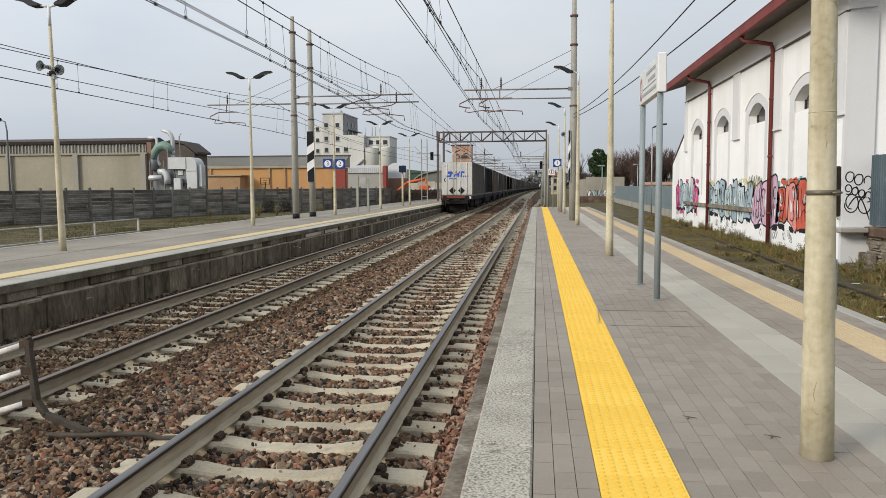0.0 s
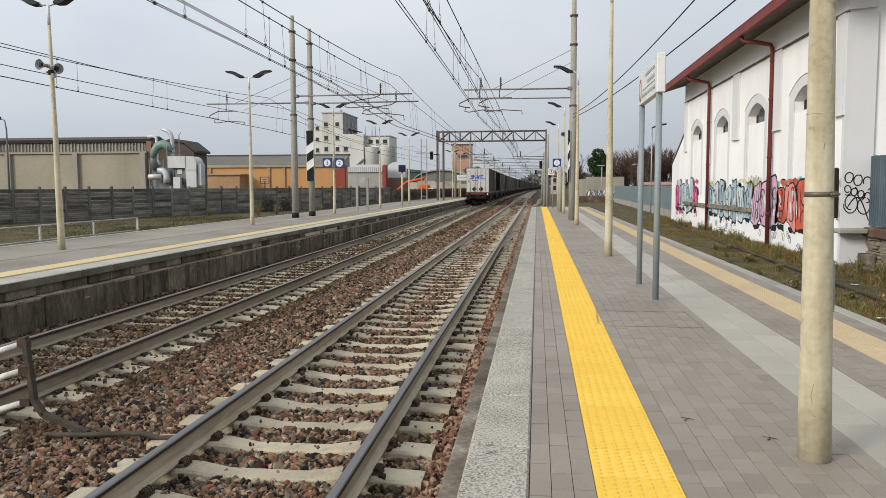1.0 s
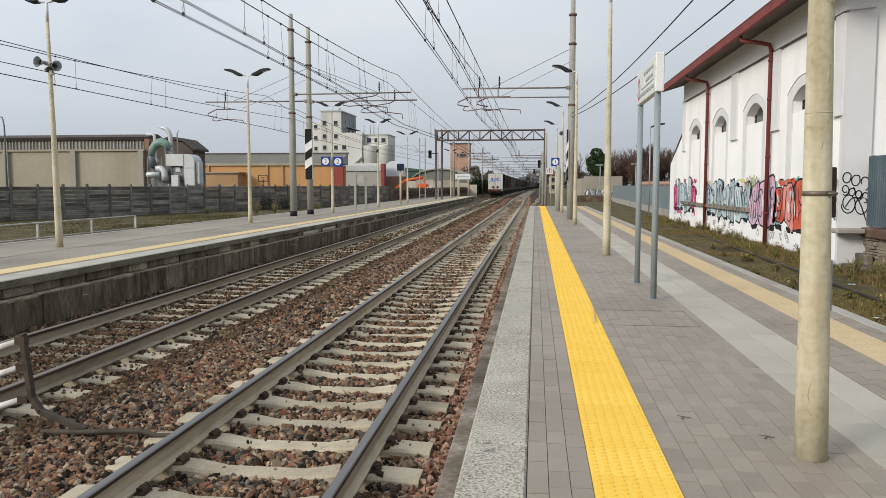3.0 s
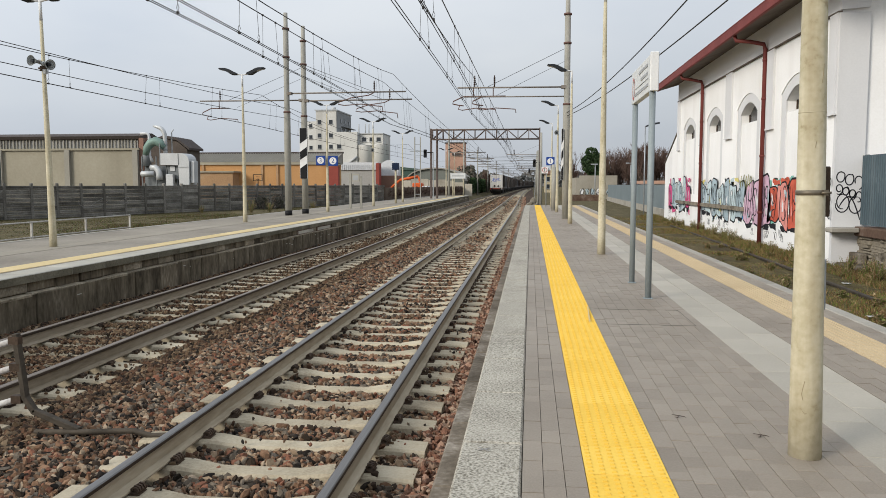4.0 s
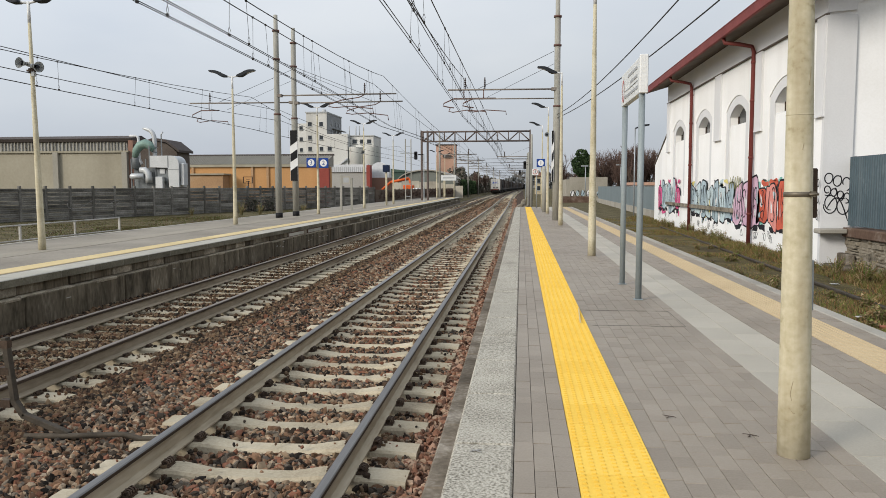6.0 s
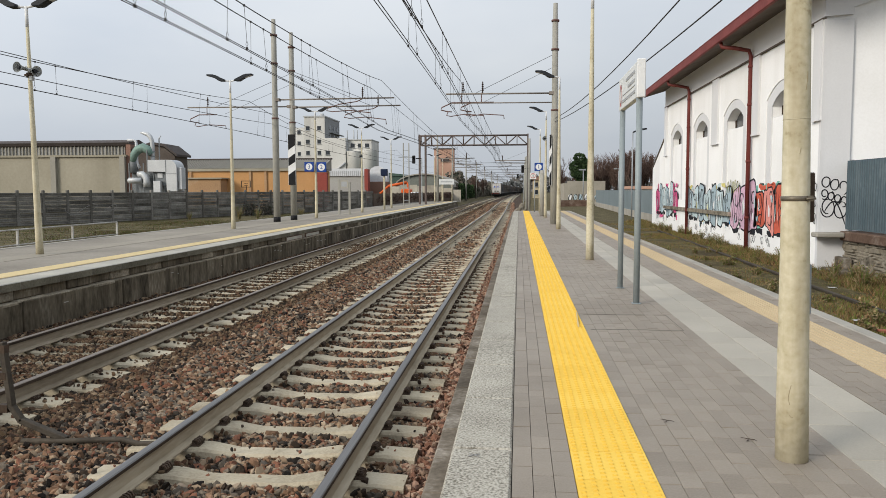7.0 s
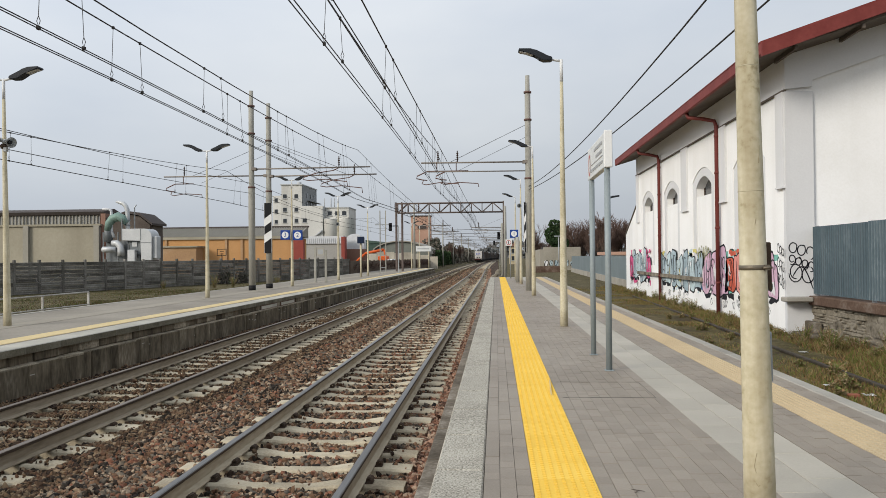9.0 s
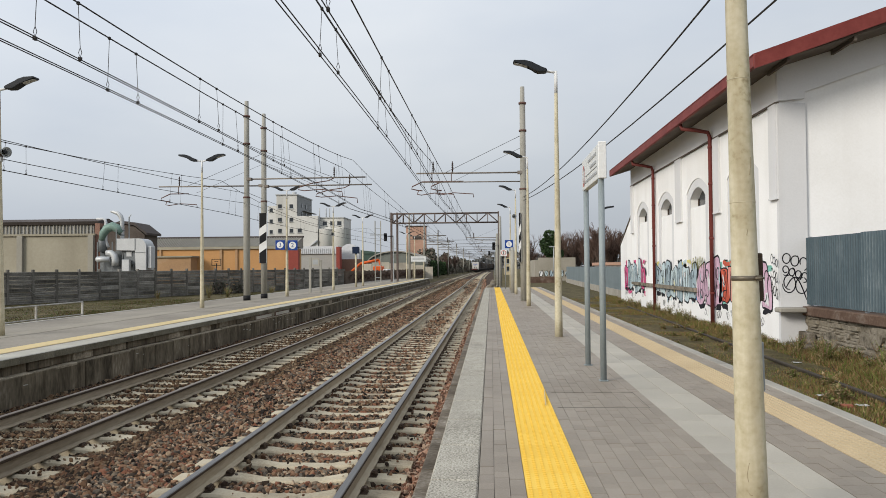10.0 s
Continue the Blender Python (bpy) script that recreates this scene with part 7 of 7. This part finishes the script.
    for k in range(1500):
        u = hr.random()
        p = Vector((-13.2 + 2.8 * u + hr.uniform(-0.5, 0.1), 71 + 56 * u, hr.uniform(0.2, 0.7)))
        d = Vector((hr.uniform(-0.5, 0.5), hr.uniform(-0.5, 0.5), hr.uniform(0.15, 0.45)))
        tube(bm, [p, p + d], [0.035, 0.012], 3, False)
    solid("dry_hedge", bm, "twig", "dry brown hedge along the boundary wall", "hedge", kind="stuff")
    e = thing("excavator", "orange excavator arm above the boundary wall", "excavator")
    bm = B()
    for p0, p1, r in (((-17.3, 95, 1.0), (-16.2, 95, 1.95), 0.15), ((-16.2, 95, 1.95), (-13.9, 95, 2.4), 0.17), ((-13.9, 95, 2.4), (-13.6, 95, 1.4), 0.13)):
        tube(bm, [p0, p1], r, 6)
    part("boom", bm, "digger", e)
    part("cab", bevelled(quick(box, -14.6, -13.4, 94.6, 96.4, 0.4, 1.6), 0.1, 1), "digger", e)
    part("counterweight", bevelled(quick(box, -13.4, -12.6, 94.6, 96.4, 0.4, 1.2), 0.1, 1), "white_roof", e)


def build_right_background():
    f = thing("sheet_fence", "blue-grey sheet fence on a low pale wall", "fence")
    for k in range(19):
        y = 37.0 + 2.4 * k
        x = 6.9 + 0.028 * (y - 37)
        part("panel", quick(box, x, x + 0.05, y + 0.01, y + 2.39, 0.1, 1.36), "panel_fence", f)
        part("plinth", quick(box, x - 0.08, x + 0.12, y, y + 2.4, -0.5, 0.1), "curb", f, "low pale concrete plinth")
    w = thing("concrete_wall", "tan concrete wall with faint graffiti", "wall")
    part("wall", quick(box, 5.3, 5.7, 92, 130, -0.5, 2.2), "conc_wall", w)
    part("return_wall", quick(box, 5.7, 10.1, 92, 92.4, -0.5, 2.45), "conc_wall", w)
    gr = random.Random(9)
    for k in range(6):
        bm = B()
        px = 6.0 + 0.62 * k
        prism(bm, [(px + 0.2 * math.cos(a) * (1 + 0.3 * math.sin(3 * a + k)), 0.55 + 0.36 * math.sin(a) * (1 + 0.15 * math.cos(2 * a + k))) for a in np.linspace(0, 2 * math.pi, 14)[:-1]], "y", 91.985, 91.995)
        part("painted_letter", bm, ("g_white", "g_pale", "g_grey")[k % 3], w)
        loop = [Vector((px + 0.24 * math.cos(0.9 * t + k) + 0.05 * math.sin(2 * t), 91.975, 0.55 + 0.4 * math.sin(1.3 * t + 0.9 * k))) for t in range(10)]
        part("painted_line", quick(tube, loop, 0.022, 4), "g_black", w)
    bl = thing("orange_shed", "low shed with an orange-red roof edge behind the fence", "building")
    part("wall", quick(box, 9.4, 22, 64, 70, -0.5, 1.45), "wall_grey", bl)
    part("roof", quick(box, 9.2, 22.2, 63.8, 70.2, 1.45, 1.7), "tower_brick", bl)
    lw = thing("low_wall", "dark brown low wall beyond the verge", "wall")
    part("wall", quick(box, 3.2, 7.4, 80, 80.4, -0.5, 0.35), "dock_slab", lw)
    y = thing("ochre_house", "small ochre house beyond the platform end", "building")
    part("wall", quick(box, 3.0, 5.6, 165, 172, -0.5, 3.6), "ochre", y)
    bm = B()
    prism(bm, [(2.7, 3.55), (5.9, 3.55), (4.3, 4.5)], "y", 164.6, 172.4)
    part("roof", bm, "brick_far", y)
    windows_on(y, (3.7, 4.9), (2.6, 1.0), 0.6, 0.9, 164.97)
    l = thing("street_lamp", "thin grey street lamp behind the white warehouse", "street lamp")
    part("pole", quick(tube, [(6.02, 42, -0.4), (6.02, 42, 4.45)], 0.035, 10), "galv", l)
    part("head", quick(prism, [(6.02, 4.40), (6.02, 4.47), (6.35, 4.62), (6.75, 4.66), (6.75, 4.58), (6.4, 4.52)], "y", 41.9, 42.1), "dark_lamp", l, "dark flat lamp head")
    for x, yy in ((7.2, 88), (10.6, 84)):
        q = thing("street_lamp", "thin far street lamp", "street lamp")
        part("pole", quick(tube, [(x, yy, -0.4), (x, yy, 3.6)], 0.05, 8), "galv", q)
        part("head", quick(box, x - 0.5, x + 0.3, yy - 0.1, yy + 0.1, 3.6, 3.72), "galv", q)


def bare_tree(x, y, height, seed, spread=0.35):
    r = random.Random(seed)
    t = thing("bare_tree", "leafless brown-twigged tree behind the fence", "tree", "bare trees", at=(x, y, -0.4))
    wood, twigs = B(), B()

    def grow(bm, p, d, L, rad, depth):
        q = p + d * L
        tube(bm, [p, p.lerp(q, 0.5) + Vector((r.uniform(-1, 1), r.uniform(-1, 1), 0)) * L * 0.05, q], [rad, rad * 0.8, rad * 0.6], 4 if depth > 1 else 7, False)
        if depth >= 4:
            return
        for _ in range(4 if depth else 5):
            nd = (d + Vector((r.uniform(-1, 1), r.uniform(-1, 1), r.uniform(-0.1, 0.6))) * (spread + 0.12 * depth)).normalized()
            s = r.uniform(0.45, 1.0)
            grow(twigs if depth >= 1 else wood, p.lerp(q, s), nd, L * r.uniform(0.5, 0.8), max(0.014, rad * 0.55), depth + 1)
    for _ in range(3):
        grow(wood, Vector((r.uniform(-0.3, 0.3), r.uniform(-0.3, 0.3), 0)), Vector((r.uniform(-0.15, 0.15), r.uniform(-0.15, 0.15), 1)).normalized(), height * 0.36, 0.09, 0)
    part("trunk", wood, "bark", t)
    part("crown", twigs, "twig", t, "mass of bare brown twigs")
    return t


def leaf_crown(name, count, fn, size, mat, seed):
    """A crown of many small tilted leaf clumps placed by fn(rng)."""
    g = np.random.default_rng(seed)
    c = np.array([fn(g) for _ in range(count)])
    k = np.array([(-1, -0.5, 0), (1, -0.5, 0.2), (0.9, 0.5, -0.1), (-0.8, 0.6, 0.1)]) * 0.5
    v = k[None] * (size * g.uniform(0.6, 1.4, (count, 1, 1)))
    a = g.uniform(0, 2 * np.pi, (count, 3))
    for i, (p, q) in enumerate(((0, 1), (1, 2), (0, 2))):
        cs, sn = np.cos(a[:, i])[:, None], np.sin(a[:, i])[:, None]
        u, w = v[:, :, p].copy(), v[:, :, q].copy()
        v[:, :, p], v[:, :, q] = u * cs - w * sn, u * sn + w * cs
    v += c[:, None, :]
    return from_arrays(name, v.reshape(-1, 3).tolist(), (np.arange(count * 4).reshape(-1, 4)).tolist(), mat)


def build_trees():
    first = [bare_tree(0, 0, 6.6, s) for s in (1, 2, 3)]
    tr = random.Random(21)
    spots = [(9.5 + 1.25 * k + tr.uniform(-0.5, 0.5), 97 + tr.uniform(-6, 12)) for k in range(15)] + [(11.4 + 0.8 * k, 84 + tr.uniform(-3, 5)) for k in range(14)]
    spots += [(8.3 + 0.9 * k, 100 + tr.uniform(-5, 8)) for k in range(8)] + [(5.4, 104), (6.0, 112), (-13.5, 168), (-10.5, 185), (-9.5, 205), (-14, 225), (-30, 210), (-34, 215), (-27, 222)]
    for k, (x, y) in enumerate(spots):
        m = pose(x, y, -0.4, 0, 0, tr.uniform(0, 360))
        if k < 3:
            first[k].matrix_basis = m
        else:
            s = tr.uniform(0.82, 1.12)
            o = copy_thing(first[k % 3], m)
            o.scale = (s, s, s * tr.uniform(0.9, 1.1))
    e = thing("evergreen_tree", "dark green evergreen tree with an uneven crown", "tree", at=(7.4, 96, -0.4))
    part("trunk", quick(tube, [(0, 0, 0), (0.1, 0, 2), (0, 0.1, 5.2)], [0.2, 0.14, 0.05], 8), "bark", e)

    def crown(g):
        lob = g.integers(0, 7)
        cx, cz = (0, -0.5, 0.6, 0.1, -0.3, 0.5, 0.9)[lob], (5.6, 4.6, 4.9, 3.6, 3.9, 4.1, 3.4)[lob]
        d = g.normal(0, 1, 3)
        d = d / np.linalg.norm(d) * g.uniform(0.5, 1.0) ** 0.5
        return (cx + d[0] * 0.8, d[1] * 0.9, cz + d[2] * 0.75)
    part("crown", leaf_crown("crown", 3200, crown, 0.22, "conifer", 2), None, e, "dense dark crown")
    # low hedge and scrub behind the island platform's end
    h = thing("hedge", "dark ragged hedge along the railway", "hedge")
    part("foliage", leaf_crown("foliage", 4000, lambda g: (-9.6 - abs(g.normal(0, 0.8)) - 1.2, g.uniform(140, 200), g.uniform(-0.4, 1) * 2.0 + 0.6), 0.42, "conifer", 3), None, h)
    # scrub colours lightened and greyed: distance haze mixed into the palette
    M["scrub"] = island_palette("haze_greyed_scrub", [(0.10, 0.10, 0.075), (0.14, 0.125, 0.10), (0.08, 0.082, 0.065), (0.16, 0.14, 0.115), (0.11, 0.09, 0.075)], 0.95, 0.0)
    b = thing("scrub_belt", "dull dark scrub and small trees along the far line", "scrub", kind="stuff")

    def belt(g):
        y = 138 + 240 * g.uniform() ** 1.3
        top = 3.6 + 1.4 * math.sin(y * 0.13) + 1.1 * math.sin(y * 0.37 + 1)
        return (-10.9 + bend(y) - abs(g.normal(0, 1.4)), y, -0.9 + max(1.2, top) * g.uniform() ** 0.8)
    part("foliage", leaf_crown("foliage", 16000, belt, 0.62, "scrub", 8), None, b)
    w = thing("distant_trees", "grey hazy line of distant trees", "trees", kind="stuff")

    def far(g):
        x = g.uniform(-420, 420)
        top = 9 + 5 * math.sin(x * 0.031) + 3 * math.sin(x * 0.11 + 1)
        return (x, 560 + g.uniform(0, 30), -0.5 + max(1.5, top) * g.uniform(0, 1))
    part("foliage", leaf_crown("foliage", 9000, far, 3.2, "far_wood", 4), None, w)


def blades(count, place, h, w, seed):
    g = np.random.default_rng(seed)
    p = np.array([place(g) for _ in range(count)])
    a = g.uniform(0, 2 * np.pi, count)
    hh = h * g.uniform(0.4, 1.5, count) * p[:, 3]
    dx, dy = np.cos(a) * w / 2, np.sin(a) * w / 2
    lx, ly = g.normal(0, 0.45, count) * hh, g.normal(0, 0.45, count) * hh
    z = p[:, 2]
    v = np.empty((count, 3, 3))
    v[:, 0] = np.stack([p[:, 0] - dx, p[:, 1] - dy, z], 1)
    v[:, 1] = np.stack([p[:, 0] + dx, p[:, 1] + dy, z], 1)
    v[:, 2] = np.stack([p[:, 0] + lx, p[:, 1] + ly, z + hh], 1)
    return v.reshape(-1, 3).tolist(), np.arange(count * 3).reshape(-1, 3).tolist()


def verge_z(x, y):
    return -0.34 + 0.05 * noise.noise((x * 0.6, y * 0.6, 0))


def build_grass():
    def right(g):
        while True:
            x, y = g.uniform(3.44, 6.6), 5.0 + 36 * g.uniform() ** 1.6
            d = noise.noise((x * 0.9, y * 0.5, 5)) + 0.25 * (x - 4.4)
            if g.uniform() < 0.78 + 0.7 * d:
                return x, y, verge_z(x, y), 0.55 + max(0, d) * 0.9 + (0.8 if x > 5.6 else 0) - (0.25 if x < 3.8 else 0)
    v, f = blades(200000, right, 0.078, 0.020, 1)
    tagged(new("grass", from_arrays("grass", v, f, "grass")), "rough winter grass with brown stalks between platform and wall", "grass", kind="stuff")

    def left(g):
        while True:
            x, y = g.uniform(-26, -12.6), g.uniform(14, 62)
            d = noise.noise((x * 0.25, y * 0.12, 2)) + 0.5 * noise.noise((x * 0.9, y * 0.6, 7))
            if g.uniform() < 0.5 + 0.9 * d:
                return x, y, -0.34, 0.6 + max(0, d)
    v, f = blades(70000, left, 0.05, 0.035, 2)
    tagged(new("grass", from_arrays("grass", v, f, "grass_green")), "short green grass before the concrete fence", "grass", kind="stuff")
    wr = random.Random(8)
    spots = [(6.0 + wr.uniform(-0.25, 0.15), 17.2 + 0.85 * k + wr.uniform(-0.4, 0.4), wr.uniform(0.2, 0.45)) for k in range(22)]
    spots += [(6.3 + wr.uniform(-0.45, 0.2), 6.2 + 0.48 * k + wr.uniform(-0.3, 0.3), wr.uniform(0.22, 0.5)) for k in range(20)]
    spots += [(3.75 + 2.4 * wr.random(), 6.5 + 15 * wr.random() ** 1.2, wr.uniform(0.10, 0.24)) for k in range(45)]
    spots += [(-17.0, 45.5, 0.9), (-16.2, 46.5, 0.7), (-19.5, 44.0, 0.5), (-15.0, 52.0, 0.6)]
    for k, (x, y, h) in enumerate(spots):
        t = thing("weed", "dry brown weed tuft at the foot of the wall", "weed", "weeds", at=(x, y, -0.36))
        bm = B()
        for _ in range(60):
            a, s = wr.uniform(0, 6.28), wr.uniform(0.1, 0.5)
            top = Vector((math.cos(a) * s * h, math.sin(a) * s * h, h * wr.uniform(0.5, 1.1)))
            base = Vector((wr.uniform(-0.06, 0.06), wr.uniform(-0.06, 0.06), 0))
            tube(bm, [base, base.lerp(top, 0.6) + Vector((0, 0, 0.04)), top], [0.006, 0.005, 0.002], 3, False)
            for _ in range(5):
                c = base.lerp(top, wr.uniform(0.3, 1.0))
                o = Vector((wr.uniform(-1, 1), wr.uniform(-1, 1), wr.uniform(-0.4, 0.8))) * 0.05
                bm.faces.new([bm.verts.new(c), bm.verts.new(c + o), bm.verts.new(c + o.cross(Vector((0, 0, 1))) * 0.6 + o * 0.5)])
        part("foliage", bm, "weed", t)
    for x, y, s in ((-18.6, 52.0, 0.9), (-17.9, 53.6, 0.7)):
        b = thing("bush", "small dark scrubby bush at the concrete fence", "bush", "bushes", at=(x, y, -0.35))
        part("foliage", leaf_crown("foliage", 420, lambda g: (g.normal(0, 0.4) * s, g.normal(0, 0.3) * s, abs(g.normal(0.5, 0.35)) * s), 0.13, "scrub", 17), None, b)
        part("stem", quick(tube, [(0, 0, 0), (0.05, 0, 0.5 * s)], 0.03, 6), "bark", b)
    for x, y in ((0.89, 4.58), (1.27, 4.27)):
        q = thing("twig", "small dry dark twig lying on the paving", "twig", "twigs", at=(x, y, 0.002))
        q.scale = (0.7, 0.7, 0.7)
        part("stem", quick(tube, [(-0.045, 0.05, 0.004), (0.0, 0.01, 0.008), (0.05, 0.0, 0.004), (0.055, -0.03, 0.006)], [0.002, 0.004, 0.003, 0.002], 5), "bark", q)
        part("offshoot", quick(tube, [(0.0, 0.01, 0.006), (-0.01, -0.03, 0.005), (-0.03, -0.04, 0.004)], [0.005, 0.004, 0.002], 5), "bark", q)
    q = thing("chalk_cross", "small white chalk cross on the granite edge", "mark", at=(-0.22, 3.88, 0.006))
    for r in (35, -40):
        part("stroke", quick(box, -0.035, 0.035, -0.004, 0.004, 0, 0.002, Matrix.Rotation(math.radians(r), 4, "Z")), "chalk", q)
    l = thing("street_lamp", "thin dark street lamp with a curved neck beyond the fence", "street lamp")
    part("pole", quick(tube, [(-34.6, 47, -0.4), (-34.6, 47, 5.2), (-34.7, 47, 5.8), (-35.1, 47, 5.95)], [0.07, 0.05, 0.045, 0.04], 10), "duct_dark", l)
    part("head", quick(tube, [(-35.0, 47, 5.95), (-35.5, 47, 5.88)], [0.12, 0.07], 8), "black", l)
    r = thing("disused_rail", "rusty disused rail half sunk in the grass", "rail")
    bm = B()
    lean = Matrix.Translation((4.64, 4, 0)) @ Matrix.Rotation(-0.036, 4, "Z")
    box(bm, -0.012, 0.012, 0, 30, -0.42, -0.28, lean)
    box(bm, -0.036, 0.036, 0, 30, -0.282, -0.245, lean)
    part("rail", bevelled(bm, 0.005, 1), "old_steel", r)
    # litter and a broken brick in the grass
    for k, (x, y) in enumerate(((4.47, 9.4), (4.3, 10.1), (5.3, 13.5))):
        q = thing("litter", "crumpled scrap of white paper in the grass", "litter", "litter in the grass", at=(x, y, -0.30))
        bm = B()
        grid = [[bm.verts.new((0.035 * i - 0.07, 0.03 * j - 0.06, 0.02 * noise.noise((i * 0.9, j * 0.9, k * 3)) + 0.02)) for j in range(5)] for i in range(5)]
        for i in range(4):
            for j in range(4):
                bm.faces.new((grid[i][j], grid[i + 1][j], grid[i + 1][j + 1], grid[i][j + 1]))
        bmesh.ops.solidify(bm, geom=bm.faces[:], thickness=0.003)
        part("sheet", bm, "white", q)
    q = thing("brick_fragment", "broken red brick lying in the grass", "brick", at=(4.28, 9.38, -0.29))
    bm = B()
    for v in box(bm, -0.09, 0.09, -0.06, 0.06, -0.03, 0.03):
        v.co *= 0.55 + 0.25 * wr.random()
    part("brick", bevelled(bm, 0.008, 1), "red_brick", q)


def far_mast(x, y, side):
    m = thing("catenary_mast", "far grey catenary mast with a horizontal arm", "mast", "masts", at=(x + bend(y), y, -0.9))
    part("shaft", quick(tube, [(0, 0, 0), (0, 0, 9.0)], [0.16, 0.1], 10), "mast", m)
    bm = B()
    hbar(bm, (0, 0, 6.2), (side * 4.6, 0, 6.25), 0.05)
    hbar(bm, (0, 0, 5.8), (side * 4.2, 0, 5.8), 0.035)
    tube(bm, [(side * 4.0, 0, 6.2), (side * 2.4, 0, 5.85), (side * 2.4, 0, 5.6), (side * 4.2, 0, 5.3)], 0.03, 5)
    a = part("cantilever_arm", bm, "arm", m)
    part("insulator", quick(tube, [(side * 3.6, 0, 6.2), (side * 3.6, 0, 6.9)], 0.06, 8), "insul", a)
    part("stay_wire", quick(tube, [(0, 0, 7.6), (side * 3.4, 0, 6.25)], 0.012, 4), "cable", a)


def signal(x, y, z, h=1.0, reach=0.75, foot=0.0):
    s = thing("railway_signal", "dark railway signal head on a bracket", "signal", "signals")
    part("head", bevelled(quick(box, x - 0.14, x + 0.14, y - 0.1, y + 0.1, z, z + h * 0.75), 0.04, 1), "black", s)
    part("bracket", quick(box, x + 0.18, x + reach, y - 0.03, y + 0.03, z + 0.4, z + 0.48), "black", s)
    part("support", quick(box, x + reach - 0.08, x + reach, y - 0.04, y + 0.04, foot, z + 0.48), "galv", s)
    part("hood", quick(tube, [(x, y - 0.1, z + h * 0.5), (x, y - 0.28, z + h * 0.5)], 0.09, 10, False), "black", s)


def build_far_rail():
    for k, y in enumerate((95, 118, 150, 185, 225, 270, 320)):
        far_mast(-9.9, y, 1)
        if k % 2 == 0 or y > 180:
            far_mast(1.6, y + 8, -1)
    for y in (120, 160, 205, 260):
        c = thing("head_span", "thin horizontal steel cross-span over the tracks", "span", "cross spans")
        for z in (5.0, 5.6):
            part("cable", quick(tube, [(-9.9 + bend(y), y, z), (1.6 + bend(y), y, z + 0.1)], 0.03, 5), "cable", c)
    m = thing("lattice_mast", "grey lattice mast on the island platform", "mast", "masts")
    for x in (-10.25, -9.75):
        part("leg", quick(box, x - 0.035, x + 0.035, 67.93, 68.07, 0, 5.6), "mast", m)
    for k in range(5):
        part("lattice_bar", quick(box, -10.2, -9.8, 67.95, 68.0, 0.5 + 1.1 * k, 0.54 + 1.1 * k), "galv", m)
    part("head_bar", quick(box, -10.7, -9.4, 67.95, 68.05, 4.3, 4.38), "galv", m)
    signal(-9.25, 67.5, 3.75, 0.95)
    signal(0.35, 76.4, 3.1, 1.0, 0.75, -1.0)
    signal(-0.2, 120, 3.2, 0.9, 0.9, -1.0)
    for x, y, h in ((1.24, 41.5, 2.3), (1.28, 43.6, 2.5), (0.72, 54.5, 5.0), (0.55, 57.5, 3.9)):
        p = thing("utility_post", "plain weathered grey post near the platform end", "post", "posts at the platform end")
        part("post", quick(tube, [(x, y, 0 if y < 52 else -1.0), (x, y, h)], [0.12 if h < 3 else 0.09, 0.10 if h < 3 else 0.07], 12), "mast", p)
    # pile of broken stone past the platform end
    pile = thing("rubble_pile", "pale pile of broken stone past the platform end", "rubble")
    pr = random.Random(6)
    for k in range(60):
        r = pr.uniform(0.08, 0.24)
        bm = B()
        bmesh.ops.create_icosphere(bm, subdivisions=1, radius=r)
        for v in bm.verts:
            v.co *= pr.uniform(0.7, 1.2)
        q = part("stone", bm, "mortar", pile)
        u = pr.random() ** 0.7
        q.location = (0.2 + pr.uniform(-0.9, 0.9) * u, 58 + pr.uniform(-4, 4) * u, -0.85 + (1 - u) * 1.1 + 0.05)


build_signs()
build_horns()
build_barrier()
build_railing()
build_fence()
build_left_buildings()
build_right_background()
build_trees()
build_far_rail()
build_grass()


# ---- pieces of platforms and tracks ----
build_left_platform()
build_right_platform()
_sleeper, _clip = sleeper_mesh(), clip_mesh()
for _i, _c in enumerate(TRACKS):
    build_track(_i, _c, _sleeper, _clip)
build_stones()
motions()
